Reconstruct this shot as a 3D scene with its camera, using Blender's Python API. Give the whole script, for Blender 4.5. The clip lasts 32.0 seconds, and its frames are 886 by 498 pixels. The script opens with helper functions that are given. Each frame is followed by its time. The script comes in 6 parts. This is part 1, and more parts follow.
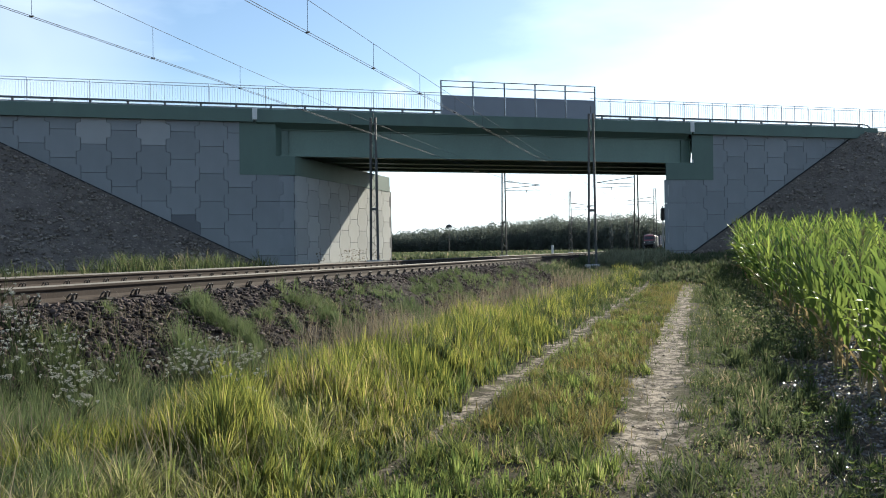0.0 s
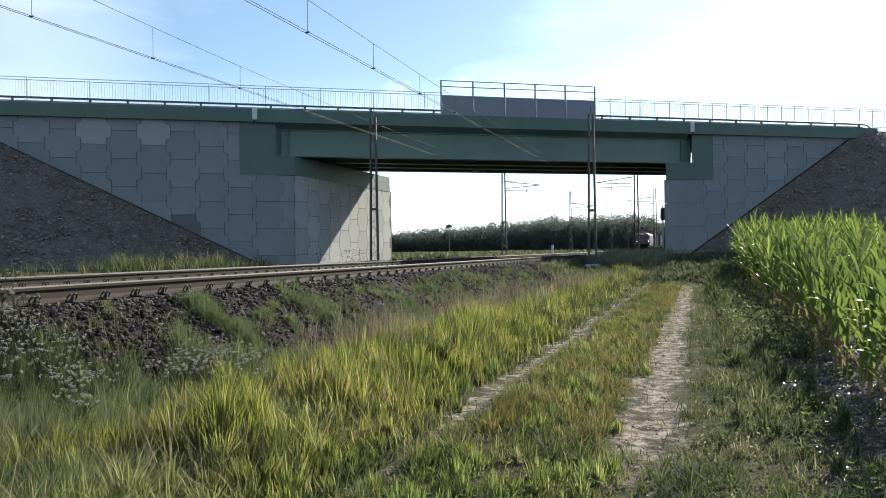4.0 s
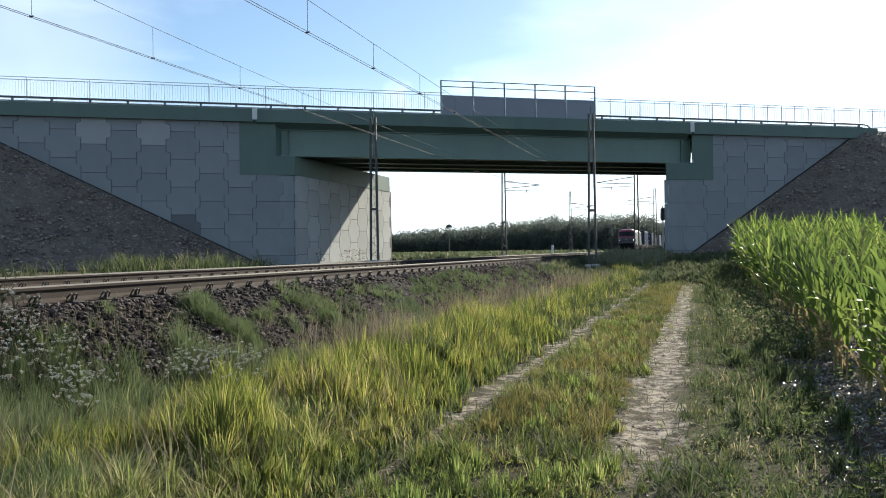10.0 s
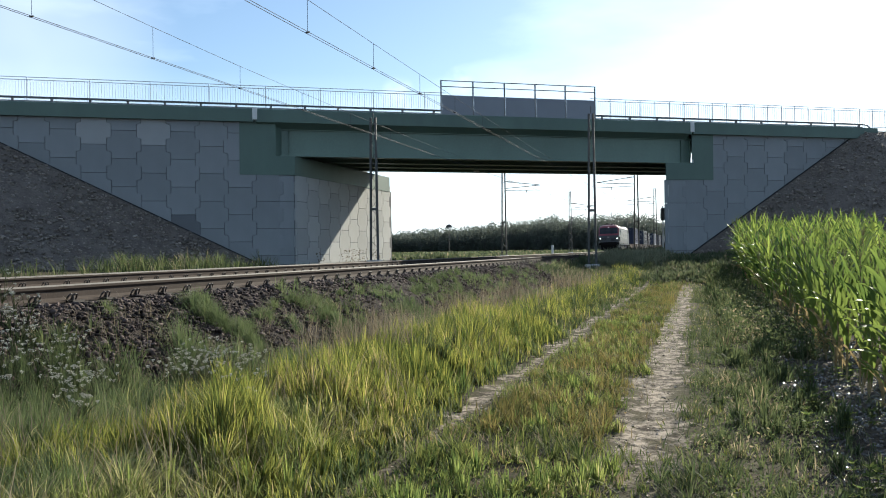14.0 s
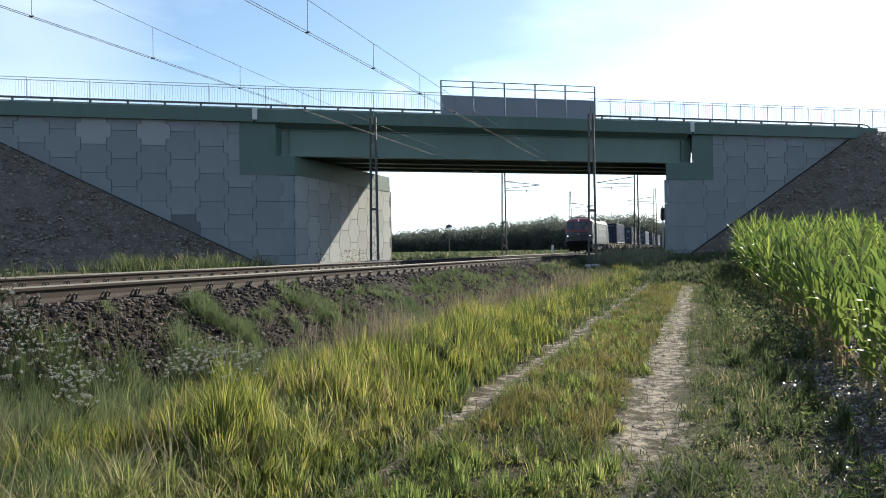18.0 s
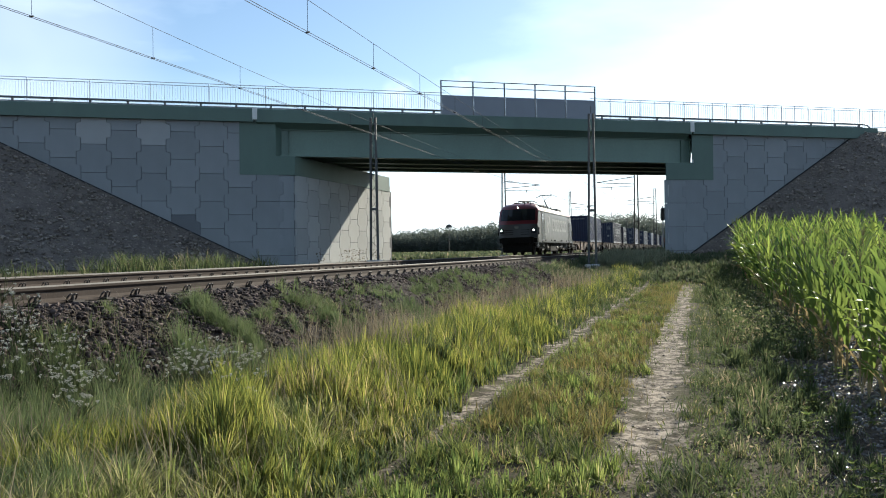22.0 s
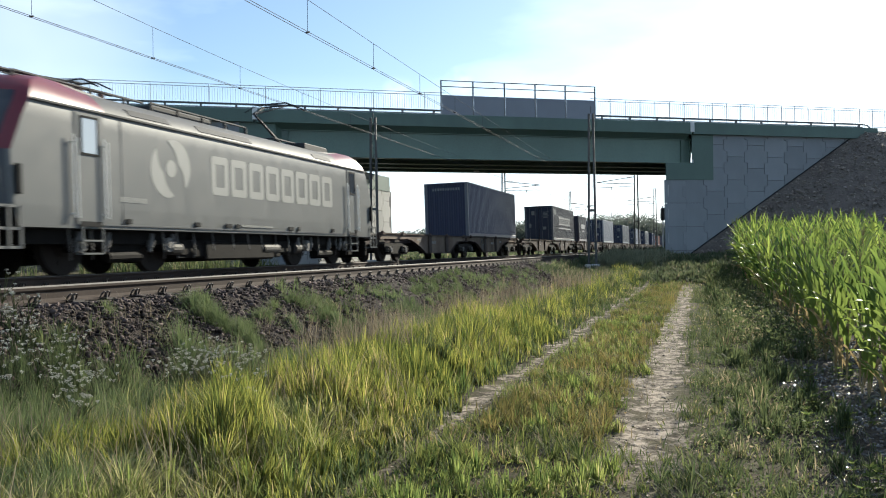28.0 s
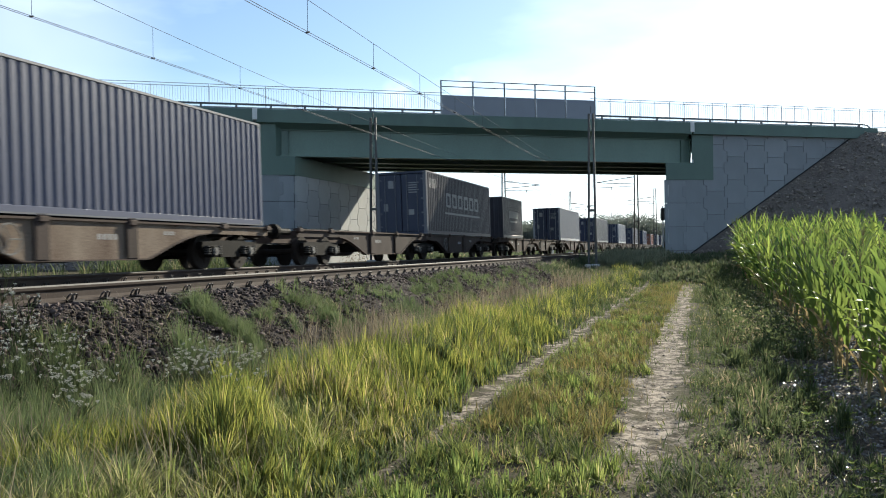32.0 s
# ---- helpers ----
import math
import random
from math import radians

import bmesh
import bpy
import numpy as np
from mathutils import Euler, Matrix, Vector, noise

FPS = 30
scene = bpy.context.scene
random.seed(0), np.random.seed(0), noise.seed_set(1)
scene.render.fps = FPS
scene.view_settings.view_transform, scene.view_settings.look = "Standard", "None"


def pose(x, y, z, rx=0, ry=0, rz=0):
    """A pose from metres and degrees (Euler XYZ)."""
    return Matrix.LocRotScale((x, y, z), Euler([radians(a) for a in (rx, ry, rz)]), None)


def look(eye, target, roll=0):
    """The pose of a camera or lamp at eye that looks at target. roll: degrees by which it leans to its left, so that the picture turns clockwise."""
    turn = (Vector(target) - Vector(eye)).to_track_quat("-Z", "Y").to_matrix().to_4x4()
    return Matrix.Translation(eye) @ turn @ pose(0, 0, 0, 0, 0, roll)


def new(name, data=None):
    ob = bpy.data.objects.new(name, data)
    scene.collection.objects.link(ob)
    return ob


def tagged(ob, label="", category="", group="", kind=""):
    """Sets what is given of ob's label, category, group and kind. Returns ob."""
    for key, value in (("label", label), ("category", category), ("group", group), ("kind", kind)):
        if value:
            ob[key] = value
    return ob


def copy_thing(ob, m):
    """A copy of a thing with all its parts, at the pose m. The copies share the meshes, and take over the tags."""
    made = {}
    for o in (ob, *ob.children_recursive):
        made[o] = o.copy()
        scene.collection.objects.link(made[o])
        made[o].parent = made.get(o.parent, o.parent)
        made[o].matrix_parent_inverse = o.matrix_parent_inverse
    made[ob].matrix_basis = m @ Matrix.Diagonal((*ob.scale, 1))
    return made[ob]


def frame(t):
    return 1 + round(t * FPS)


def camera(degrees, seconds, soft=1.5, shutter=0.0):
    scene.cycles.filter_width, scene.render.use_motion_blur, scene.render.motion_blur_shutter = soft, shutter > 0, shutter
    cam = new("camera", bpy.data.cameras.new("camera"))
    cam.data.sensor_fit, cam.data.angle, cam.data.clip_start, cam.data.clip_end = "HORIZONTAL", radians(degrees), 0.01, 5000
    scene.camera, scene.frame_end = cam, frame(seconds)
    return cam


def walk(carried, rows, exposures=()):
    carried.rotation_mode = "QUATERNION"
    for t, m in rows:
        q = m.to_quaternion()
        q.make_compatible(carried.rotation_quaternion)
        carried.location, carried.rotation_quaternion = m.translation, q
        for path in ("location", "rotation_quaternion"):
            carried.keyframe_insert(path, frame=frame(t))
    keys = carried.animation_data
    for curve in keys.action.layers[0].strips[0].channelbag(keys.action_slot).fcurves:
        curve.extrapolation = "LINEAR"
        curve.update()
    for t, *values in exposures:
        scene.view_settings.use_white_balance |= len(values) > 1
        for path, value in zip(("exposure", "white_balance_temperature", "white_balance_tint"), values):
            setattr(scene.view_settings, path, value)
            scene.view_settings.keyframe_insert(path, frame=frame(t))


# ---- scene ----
# World: y runs along the railway, x to the field side, z up; the farm track lies at z = 0.
YAW, TILT, ROLL = 16.712, 0.074, 0.658
EYE = Vector((0, 0, 1.6))
cam = camera(54.21, 32.0, soft=1.0, shutter=0.5)
AIM = EYE + Vector((-math.sin(radians(YAW)), math.cos(radians(YAW)), math.tan(radians(TILT)))) * 50
walk(cam, [(0, look(EYE, AIM, -ROLL)), (32, look(EYE, AIM, -ROLL))], exposures=[(0, 1.0, 5900, 5), (25, 1.0, 5900, 5), (27.5, 1.1, 5950, 5), (32, 1.1, 5950, 5)])

# ---- light: late sun behind the bridge ----
SUN_AZ, SUN_EL = 17.5, 26.6
world = bpy.data.worlds.new("world")
scene.world = world
world.use_nodes = True
wn, wl = world.node_tree.nodes, world.node_tree.links
wn.clear()
sky = wn.new("ShaderNodeTexSky")
sky.sky_type, sky.sun_disc = "NISHITA", False
sky.sun_elevation, sky.sun_rotation = radians(SUN_EL), radians(SUN_AZ)
sky.air_density, sky.dust_density, sky.ozone_density = 1.0, 0.5, 2.0
# thin veils of cloud
w_geo = wn.new("ShaderNodeTexCoord")
w_map = wn.new("ShaderNodeMapping")
w_map.inputs["Scale"].default_value = (1.3, 1.3, 4.5)
w_noise = wn.new("ShaderNodeTexNoise")
w_noise.inputs["Scale"].default_value, w_noise.inputs["Detail"].default_value = 1.7, 6.0
w_ramp = wn.new("ShaderNodeValToRGB")
w_ramp.color_ramp.elements[0].position, w_ramp.color_ramp.elements[1].position = 0.49, 0.8
w_ramp.color_ramp.elements[0].color = (0.05, 0.05, 0.05, 1)
w_ramp.color_ramp.elements[1].color = (0.75, 0.75, 0.75, 1)
w_mix = wn.new("ShaderNodeMix")
w_mix.data_type = "RGBA"
w_mix.inputs[7].default_value = (11.0, 11.9, 13.0, 1)
w_bg = wn.new("ShaderNodeBackground")
w_bg.inputs["Strength"].default_value = 0.068
w_out = wn.new("ShaderNodeOutputWorld")
wl.new(w_geo.outputs["Generated"], w_map.inputs["Vector"])
wl.new(w_map.outputs["Vector"], w_noise.inputs["Vector"])
wl.new(w_noise.outputs["Fac"], w_ramp.inputs["Fac"])
wl.new(w_ramp.outputs["Color"], w_mix.inputs[0])
wl.new(sky.outputs["Color"], w_mix.inputs[6])
# pale haze low over the horizon
w_sep = wn.new("ShaderNodeSeparateXYZ")
w_low = wn.new("ShaderNodeMapRange")
w_low.inputs["From Min"].default_value, w_low.inputs["From Max"].default_value = 0.0, 0.20
w_low.inputs["To Min"].default_value, w_low.inputs["To Max"].default_value = 0.6, 0.0
w_haze = wn.new("ShaderNodeMix")
w_haze.data_type = "RGBA"
w_haze.inputs[7].default_value = (11.6, 13.0, 14.8, 1)
wl.new(w_geo.outputs["Generated"], w_sep.inputs[0])
wl.new(w_sep.outputs[2], w_low.inputs["Value"])
wl.new(w_low.outputs["Result"], w_haze.inputs[0])
# single clouds: a broad soft veil and two small streaks; direction, cosines at rim and core, density
w_puff = wn.new("ShaderNodeTexNoise")
w_puff.inputs["Scale"].default_value, w_puff.inputs["Detail"].default_value = 42.0, 5.0
wl.new(w_geo.outputs["Generated"], w_puff.inputs["Vector"])
w_tuft = wn.new("ShaderNodeMapRange")
w_tuft.inputs["From Min"].default_value, w_tuft.inputs["From Max"].default_value = 0.40, 0.62
wl.new(w_puff.outputs["Fac"], w_tuft.inputs["Value"])
w_veil = wn.new("ShaderNodeTexNoise")
w_veil.inputs["Scale"].default_value, w_veil.inputs["Detail"].default_value = 5.0, 3.0
wl.new(w_geo.outputs["Generated"], w_veil.inputs["Vector"])
w_last = w_mix.outputs[2]
for w_dir, w_rim, w_core, w_dens in (((-0.68, 0.70, 0.225), 11.0, 2.0, 0.46), ((-0.33, 0.93, 0.176), 1.4, 0.2, 0.22), ((-0.262, 0.945, 0.190), 1.2, 0.2, 0.22)):
    w_dot = wn.new("ShaderNodeVectorMath")
    w_dot.operation = "DOT_PRODUCT"
    w_dot.inputs[1].default_value = Vector(w_dir).normalized()
    wl.new(w_geo.outputs["Generated"], w_dot.inputs[0])
    w_soft = w_rim > 5
    w_rng = wn.new("ShaderNodeMapRange")
    w_rng.interpolation_type = "SMOOTHSTEP"
    w_rng.inputs["From Min"].default_value, w_rng.inputs["From Max"].default_value = math.cos(radians(w_rim)), math.cos(radians(w_core))
    w_rng.inputs["To Max"].default_value = w_dens
    wl.new(w_dot.outputs["Value"], w_rng.inputs["Value"])
    w_mul = wn.new("ShaderNodeMath")
    w_mul.operation, w_mul.use_clamp = "MULTIPLY", True
    wl.new(w_rng.outputs["Result"], w_mul.inputs[0])
    wl.new(w_veil.outputs["Fac"] if w_soft else w_tuft.outputs["Result"], w_mul.inputs[1])
    w_cl = wn.new("ShaderNodeMix")
    w_cl.data_type = "RGBA"
    w_cl.inputs[7].default_value = (12.6, 12.4, 12.8, 1)
    wl.new(w_mul.outputs[0], w_cl.inputs[0])
    wl.new(w_last, w_cl.inputs[6])
    w_last = w_cl.outputs[2]
wl.new(w_last, w_haze.inputs[6])
wl.new(w_haze.outputs[2], w_bg.inputs["Color"])
wl.new(w_bg.outputs["Background"], w_out.inputs["Surface"])
sun_data = bpy.data.lights.new("sun", "SUN")
sun_data.energy, sun_data.angle, sun_data.color = 5.0, radians(0.6), (1.0, 0.87, 0.68)
sun = new("sun", sun_data)
S_DIR = Vector((math.sin(radians(SUN_AZ)) * math.cos(radians(SUN_EL)), math.cos(radians(SUN_AZ)) * math.cos(radians(SUN_EL)), math.sin(radians(SUN_EL))))
sun.matrix_world = look(S_DIR * 200, (0, 0, 0))


# ---- materials ----
def mat(name, color, rough=0.8, metal=0.0, var=0.25, scale=3.0, fine=40.0, bump=0.15, second=None, rand=0.0, island=0.0, streak=0.0, bump_dist=0.02, spec=0.5):
    """Two scales of noise over a base colour, with bump; rand: spread by object, island: spread by loose piece."""
    m = bpy.data.materials.new(name)
    m.use_nodes = True
    n, l = m.node_tree.nodes, m.node_tree.links
    b = n["Principled BSDF"]
    b.inputs["Metallic"].default_value = metal
    b.inputs["Specular IOR Level"].default_value = spec
    co = n.new("ShaderNodeTexCoord")
    mp = n.new("ShaderNodeMapping")
    if streak:
        mp.inputs["Scale"].default_value = (1, 1, 1 / streak)
    n1, n2 = n.new("ShaderNodeTexNoise"), n.new("ShaderNodeTexNoise")
    n1.inputs["Scale"].default_value, n1.inputs["Detail"].default_value = scale, 5
    n2.inputs["Scale"].default_value, n2.inputs["Detail"].default_value = fine, 4
    l.new(co.outputs["Object"], mp.inputs["Vector"])
    l.new(mp.outputs["Vector"], n1.inputs["Vector"])
    l.new(co.outputs["Object"], n2.inputs["Vector"])
    sec = second or tuple(c * 0.55 for c in color)
    ramp = n.new("ShaderNodeValToRGB")
    ramp.color_ramp.elements[0].position, ramp.color_ramp.elements[1].position = 0.32, 0.68
    ramp.color_ramp.elements[0].color = (*sec, 1)
    ramp.color_ramp.elements[1].color = (*color, 1)
    add = n.new("ShaderNodeMath")
    add.operation = "MULTIPLY_ADD"
    add.inputs[1].default_value, add.inputs[2].default_value = 0.6, 0.2
    mixf = n.new("ShaderNodeMix")
    mixf.inputs[0].default_value = 0.45
    l.new(n1.outputs["Fac"], mixf.inputs[2])
    l.new(n2.outputs["Fac"], mixf.inputs[3])
    l.new(mixf.outputs[0], ramp.inputs["Fac"])
    mix = n.new("ShaderNodeMix")
    mix.data_type = "RGBA"
    mix.inputs[0].default_value = min(1, var * 2)
    mix.inputs[6].default_value = (*color, 1)
    l.new(ramp.outputs["Color"], mix.inputs[7])
    out = mix.outputs[2]
    if rand or island:
        hs = n.new("ShaderNodeHueSaturation")
        src = n.new("ShaderNodeObjectInfo").outputs["Random"] if rand else n.new("ShaderNodeNewGeometry").outputs["Random Per Island"]
        mr = n.new("ShaderNodeMapRange")
        k = rand or island
        mr.inputs["To Min"].default_value, mr.inputs["To Max"].default_value = 1 - k, 1 + k
        l.new(src, mr.inputs["Value"])
        l.new(mr.outputs["Result"], hs.inputs["Value"])
        l.new(out, hs.inputs["Color"])
        out = hs.outputs["Color"]
    l.new(out, b.inputs["Base Color"])
    rr = n.new("ShaderNodeMapRange")
    rr.inputs["To Min"].default_value, rr.inputs["To Max"].default_value = max(0.05, rough - 0.12), min(1, rough + 0.12)
    l.new(n2.outputs["Fac"], rr.inputs["Value"])
    l.new(rr.outputs["Result"], b.inputs["Roughness"])
    if bump:
        bp = n.new("ShaderNodeBump")
        bp.inputs["Strength"].default_value, bp.inputs["Distance"].default_value = bump, bump_dist
        l.new(n2.outputs["Fac"], bp.inputs["Height"])
        l.new(bp.outputs["Normal"], b.inputs["Normal"])
    return m


def leaf_mat(name, c0, c1, dry=None, dry_at=0.8, trans=0.5, rough=0.65, gloss=0.15):
    """Thin leaf: lets light through; colour varies from blade to blade."""
    m = bpy.data.materials.new(name)
    m.use_nodes = True
    n, l = m.node_tree.nodes, m.node_tree.links
    b = n["Principled BSDF"]
    g = n.new("ShaderNodeNewGeometry")
    ramp = n.new("ShaderNodeValToRGB")
    e = ramp.color_ramp.elements
    e[0].color, e[1].color = (*c0, 1), (*c1, 1)
    e[1].position = dry_at if dry else 1.0
    if dry:
        k = e.new(min(0.99, dry_at + 0.08))
        k.color = (*dry, 1)
    co = n.new("ShaderNodeTexCoord")
    nz = n.new("ShaderNodeTexNoise")
    nz.inputs["Scale"].default_value, nz.inputs["Detail"].default_value = 0.9, 3
    l.new(co.outputs["Object"], nz.inputs["Vector"])
    mx = n.new("ShaderNodeMath")
    mx.operation = "MULTIPLY_ADD"
    mx.inputs[1].default_value, mx.inputs[2].default_value = 1.9, -0.98
    l.new(nz.outputs["Fac"], mx.inputs[0])
    ad = n.new("ShaderNodeMath")
    ad.operation, ad.use_clamp = "ADD", True
    l.new(g.outputs["Random Per Island"], ad.inputs[0])
    l.new(mx.outputs[0], ad.inputs[1])
    l.new(ad.outputs[0], ramp.inputs["Fac"])
    l.new(ramp.outputs["Color"], b.inputs["Base Color"])
    b.inputs["Roughness"].default_value = rough
    b.inputs["Specular IOR Level"].default_value = gloss
    tr = n.new("ShaderNodeBsdfTranslucent")
    br = n.new("ShaderNodeHueSaturation")
    br.inputs["Value"].default_value, br.inputs["Saturation"].default_value = 1.45, 0.95
    l.new(ramp.outputs["Color"], br.inputs["Color"])
    l.new(br.outputs["Color"], tr.inputs["Color"])
    ms = n.new("ShaderNodeMixShader")
    ms.inputs[0].default_value = trans
    l.new(b.outputs[0], ms.inputs[1])
    l.new(tr.outputs[0], ms.inputs[2])
    l.new(ms.outputs[0], n["Material Output"].inputs["Surface"])
    return m


def glow_mat(name, color, strength):
    m = bpy.data.materials.new(name)
    m.use_nodes = True
    b = m.node_tree.nodes["Principled BSDF"]
    b.inputs["Base Color"].default_value = (*color, 1)
    b.inputs["Emission Color"].default_value = (*color, 1)
    b.inputs["Emission Strength"].default_value = strength
    return m


M_PANEL = mat("concrete_panel", (0.242, 0.254, 0.268), 0.9, var=0.25, scale=1.2, fine=60, bump=0.25, rand=0.08, streak=3.0, bump_dist=0.006)
M_PANEL_LIGHT = mat("concrete_panel_light", (0.33, 0.335, 0.34), 0.9, var=0.15, scale=1.2, fine=60, bump=0.25, rand=0.05)
M_PANEL_DARK = mat("concrete_panel_dark", (0.14, 0.145, 0.155), 0.9, var=0.2, scale=1.2, fine=60, bump=0.25)
# Same concrete as M_PANEL, its colour lightened for sun on the rail-side faces.
M_PANEL_SIDE = mat("concrete_panel_sunlit", (0.40, 0.405, 0.40), 0.9, var=0.18, scale=1.2, fine=60, bump=0.25, rand=0.1, streak=3.0, bump_dist=0.006)
M_JOINT = mat("joint_backing", (0.10, 0.10, 0.11), 0.95, var=0.2, scale=2)
M_GREEN = mat("green_painted_concrete", (0.104, 0.158, 0.130), 0.6, var=0.34, scale=0.7, fine=25, bump=0.1, streak=4.0)
M_GREEN_STEEL = mat("green_painted_steel", (0.145, 0.21, 0.175), 0.5, var=0.3, scale=0.5, fine=12, bump=0.05, streak=3.0)
M_SEAL = mat("weathered_seal", (0.05, 0.05, 0.052), 0.9, var=0.4, scale=2.5, spec=0.1)
M_RUBBER = mat("black_rubber", (0.018, 0.018, 0.018), 0.8, var=0.1, spec=0.1)
M_CONCRETE = mat("bare_concrete", (0.46, 0.45, 0.43), 0.9, var=0.25, scale=1.5, fine=50, bump=0.2)
M_ASPHALT = mat("asphalt", (0.06, 0.06, 0.062), 0.95, var=0.25, scale=2, fine=120, bump=0.3)
M_GALV = mat("galvanised_steel", (0.74, 0.75, 0.76), 0.5, 0.1, var=0.15, scale=5, fine=60, bump=0.05)
M_GUARD = mat("weathered_guard_rail", (0.16, 0.165, 0.17), 0.55, 0.3, var=0.2, scale=4, fine=40, bump=0.05)
M_SCREEN = mat("grey_screen_sheet", (0.20, 0.215, 0.25), 0.5, var=0.12, scale=1.2, fine=20, bump=0.05, rand=0.06)
M_JOINTCAP = mat("pale_joint_cover", (0.6, 0.6, 0.58), 0.6, var=0.15)
M_MAST = mat("mast_steel", (0.08, 0.079, 0.075), 0.72, 0.1, var=0.3, scale=3, fine=30, bump=0.1)
M_WIRE = mat("copper_wire_dull", (0.07, 0.07, 0.072), 0.7, 0.2, var=0.1)
M_INSUL = mat("insulator_brown", (0.12, 0.06, 0.04), 0.3, var=0.1)
M_RAIL = mat("rail_side_rust", (0.06, 0.045, 0.037), 0.85, 0.0, var=0.3, scale=3, fine=30, bump=0.15, spec=0.15)
M_RAILTOP = mat("rail_head_polished", (0.15, 0.137, 0.122), 0.75, 0.0, var=0.1, scale=6, fine=40, bump=0.02, spec=0.2)
M_SLEEPER = mat("sleeper_concrete", (0.085, 0.073, 0.064), 0.95, var=0.3, scale=4, fine=50, bump=0.3, rand=0.12, spec=0.1)
M_CLIP = mat("rail_clip_steel", (0.05, 0.042, 0.038), 0.6, 0.4, var=0.2)
M_BALLAST = mat("ballast_bed", (0.06, 0.047, 0.04), 0.95, var=0.5, scale=9, fine=32, bump=0.9, second=(0.016, 0.014, 0.013), bump_dist=0.05, spec=0.08)
M_STONE = mat("ballast_stone", (0.074, 0.057, 0.052), 0.85, var=0.3, scale=14, fine=60, bump=0.2, island=0.85, spec=0.12)
M_GRAVEL = mat("embankment_stone", (0.185, 0.158, 0.136), 0.95, var=0.5, scale=1.3, fine=9.0, bump=1.0, second=(0.088, 0.074, 0.064), bump_dist=0.08, spec=0.15)
M_RUT = mat("sandy_wheel_rut", (0.42, 0.36, 0.30), 0.98, var=0.4, scale=3.5, fine=35, bump=0.5, second=(0.20, 0.165, 0.13), bump_dist=0.02)
M_CROPSOIL = mat("dark_crop_soil", (0.06, 0.047, 0.036), 0.95, var=0.4, scale=5, fine=30, bump=0.8, second=(0.028, 0.023, 0.02), bump_dist=0.04)


# ---- building blocks ----
def mesh_of(name, verts, faces, material, smooth=False):
    me = bpy.data.meshes.new(name)
    me.from_pydata(verts, [], faces)
    for m in material if isinstance(material, (list, tuple)) else [material]:
        me.materials.append(m)
    if smooth:
        me.polygons.foreach_set("use_smooth", [True] * len(me.polygons))
    me.update()
    return me


def bm_mesh(name, bm, material, smooth=False):
    me = bpy.data.meshes.new(name)
    bmesh.ops.recalc_face_normals(bm, faces=bm.faces)
    bm.to_mesh(me)
    bm.free()
    for m in material if isinstance(material, (list, tuple)) else [material]:
        me.materials.append(m)
    if smooth:
        me.polygons.foreach_set("use_smooth", [True] * len(me.polygons))
        me.set_sharp_from_angle(angle=radians(32))
    return me


def part(name, bm, material, parent=None, label="", smooth=False):
    ob = new(name, bm_mesh(name, bm, material, smooth))
    ob.parent = parent
    if label:
        ob["label"] = label
    return ob


def put(name, me, parent=None, m=None, label=""):
    """One more object on a shared mesh."""
    ob = new(name, me)
    ob.parent = parent
    if m is not None:
        ob.matrix_basis = m
    if label:
        ob["label"] = label
    return ob


def thing(name, label, category, group="", kind="", m=None):
    ob = new(name)
    if m is not None:
        ob.matrix_basis = m
    return tagged(ob, label, category, group, kind)


def box(bm, x0, x1, y0, y1, z0, z1, bevel=0.0, m=None):
    t = Matrix.Translation(((x0 + x1) / 2, (y0 + y1) / 2, (z0 + z1) / 2)) @ Matrix.Diagonal((abs(x1 - x0), abs(y1 - y0), abs(z1 - z0), 1))
    vs = bmesh.ops.create_cube(bm, size=1, matrix=(m @ t if m else t))["verts"]
    if bevel:
        es = list({e for v in vs for e in v.link_edges})
        bmesh.ops.bevel(bm, geom=es, offset=bevel, segments=1, affect="EDGES", profile=0.5)
    return bm


def boxes(*rows, bevel=0.0):
    bm = bmesh.new()
    for r in rows:
        box(bm, *r, bevel=bevel)
    return bm


def rod(bm, a, b, r, n=6, r2=None):
    a, b = Vector(a), Vector(b)
    d = b - a
    m = Matrix.Translation((a + b) / 2) @ d.to_track_quat("Z", "Y").to_matrix().to_4x4()
    bmesh.ops.create_cone(bm, cap_ends=True, segments=n, radius1=r, radius2=r if r2 is None else r2, depth=d.length, matrix=m)
    return bm


def bar(bm, a, b, w, t):
    """A flat rolled bar from a to b."""
    a, b = Vector(a), Vector(b)
    d = b - a
    m = Matrix.Translation((a + b) / 2) @ d.to_track_quat("Z", "Y").to_matrix().to_4x4() @ Matrix.Diagonal((w, t, d.length, 1))
    bmesh.ops.create_cube(bm, size=1, matrix=m)
    return bm


def extrude_profile(bm, pts, axis, a, b):
    """A closed outline pushed from a to b along 'x' or 'y'. pts: (u, z)."""
    def at(u, z, k):
        return (u, k, z) if axis == "y" else (k, u, z)
    v0 = [bm.verts.new(at(u, z, a)) for u, z in pts]
    v1 = [bm.verts.new(at(u, z, b)) for u, z in pts]
    n = len(pts)
    for i in range(n):
        bm.faces.new((v0[i], v0[(i + 1) % n], v1[(i + 1) % n], v1[i]))
    bm.faces.new(v0)
    bm.faces.new(v1[::-1])
    return bm


def wire_line(name, points, r, material, parent=None, label=""):
    """A round wire through points, as one thin mesh."""
    bm = bmesh.new()
    for a, b in zip(points, points[1:]):
        rod(bm, a, b, r, 5)
    return part(name, bm, material, parent, label)


def sstep(a, b, v):
    k = min(1.0, max(0.0, (v - a) / (b - a)))
    return k * k * (3 - 2 * k)
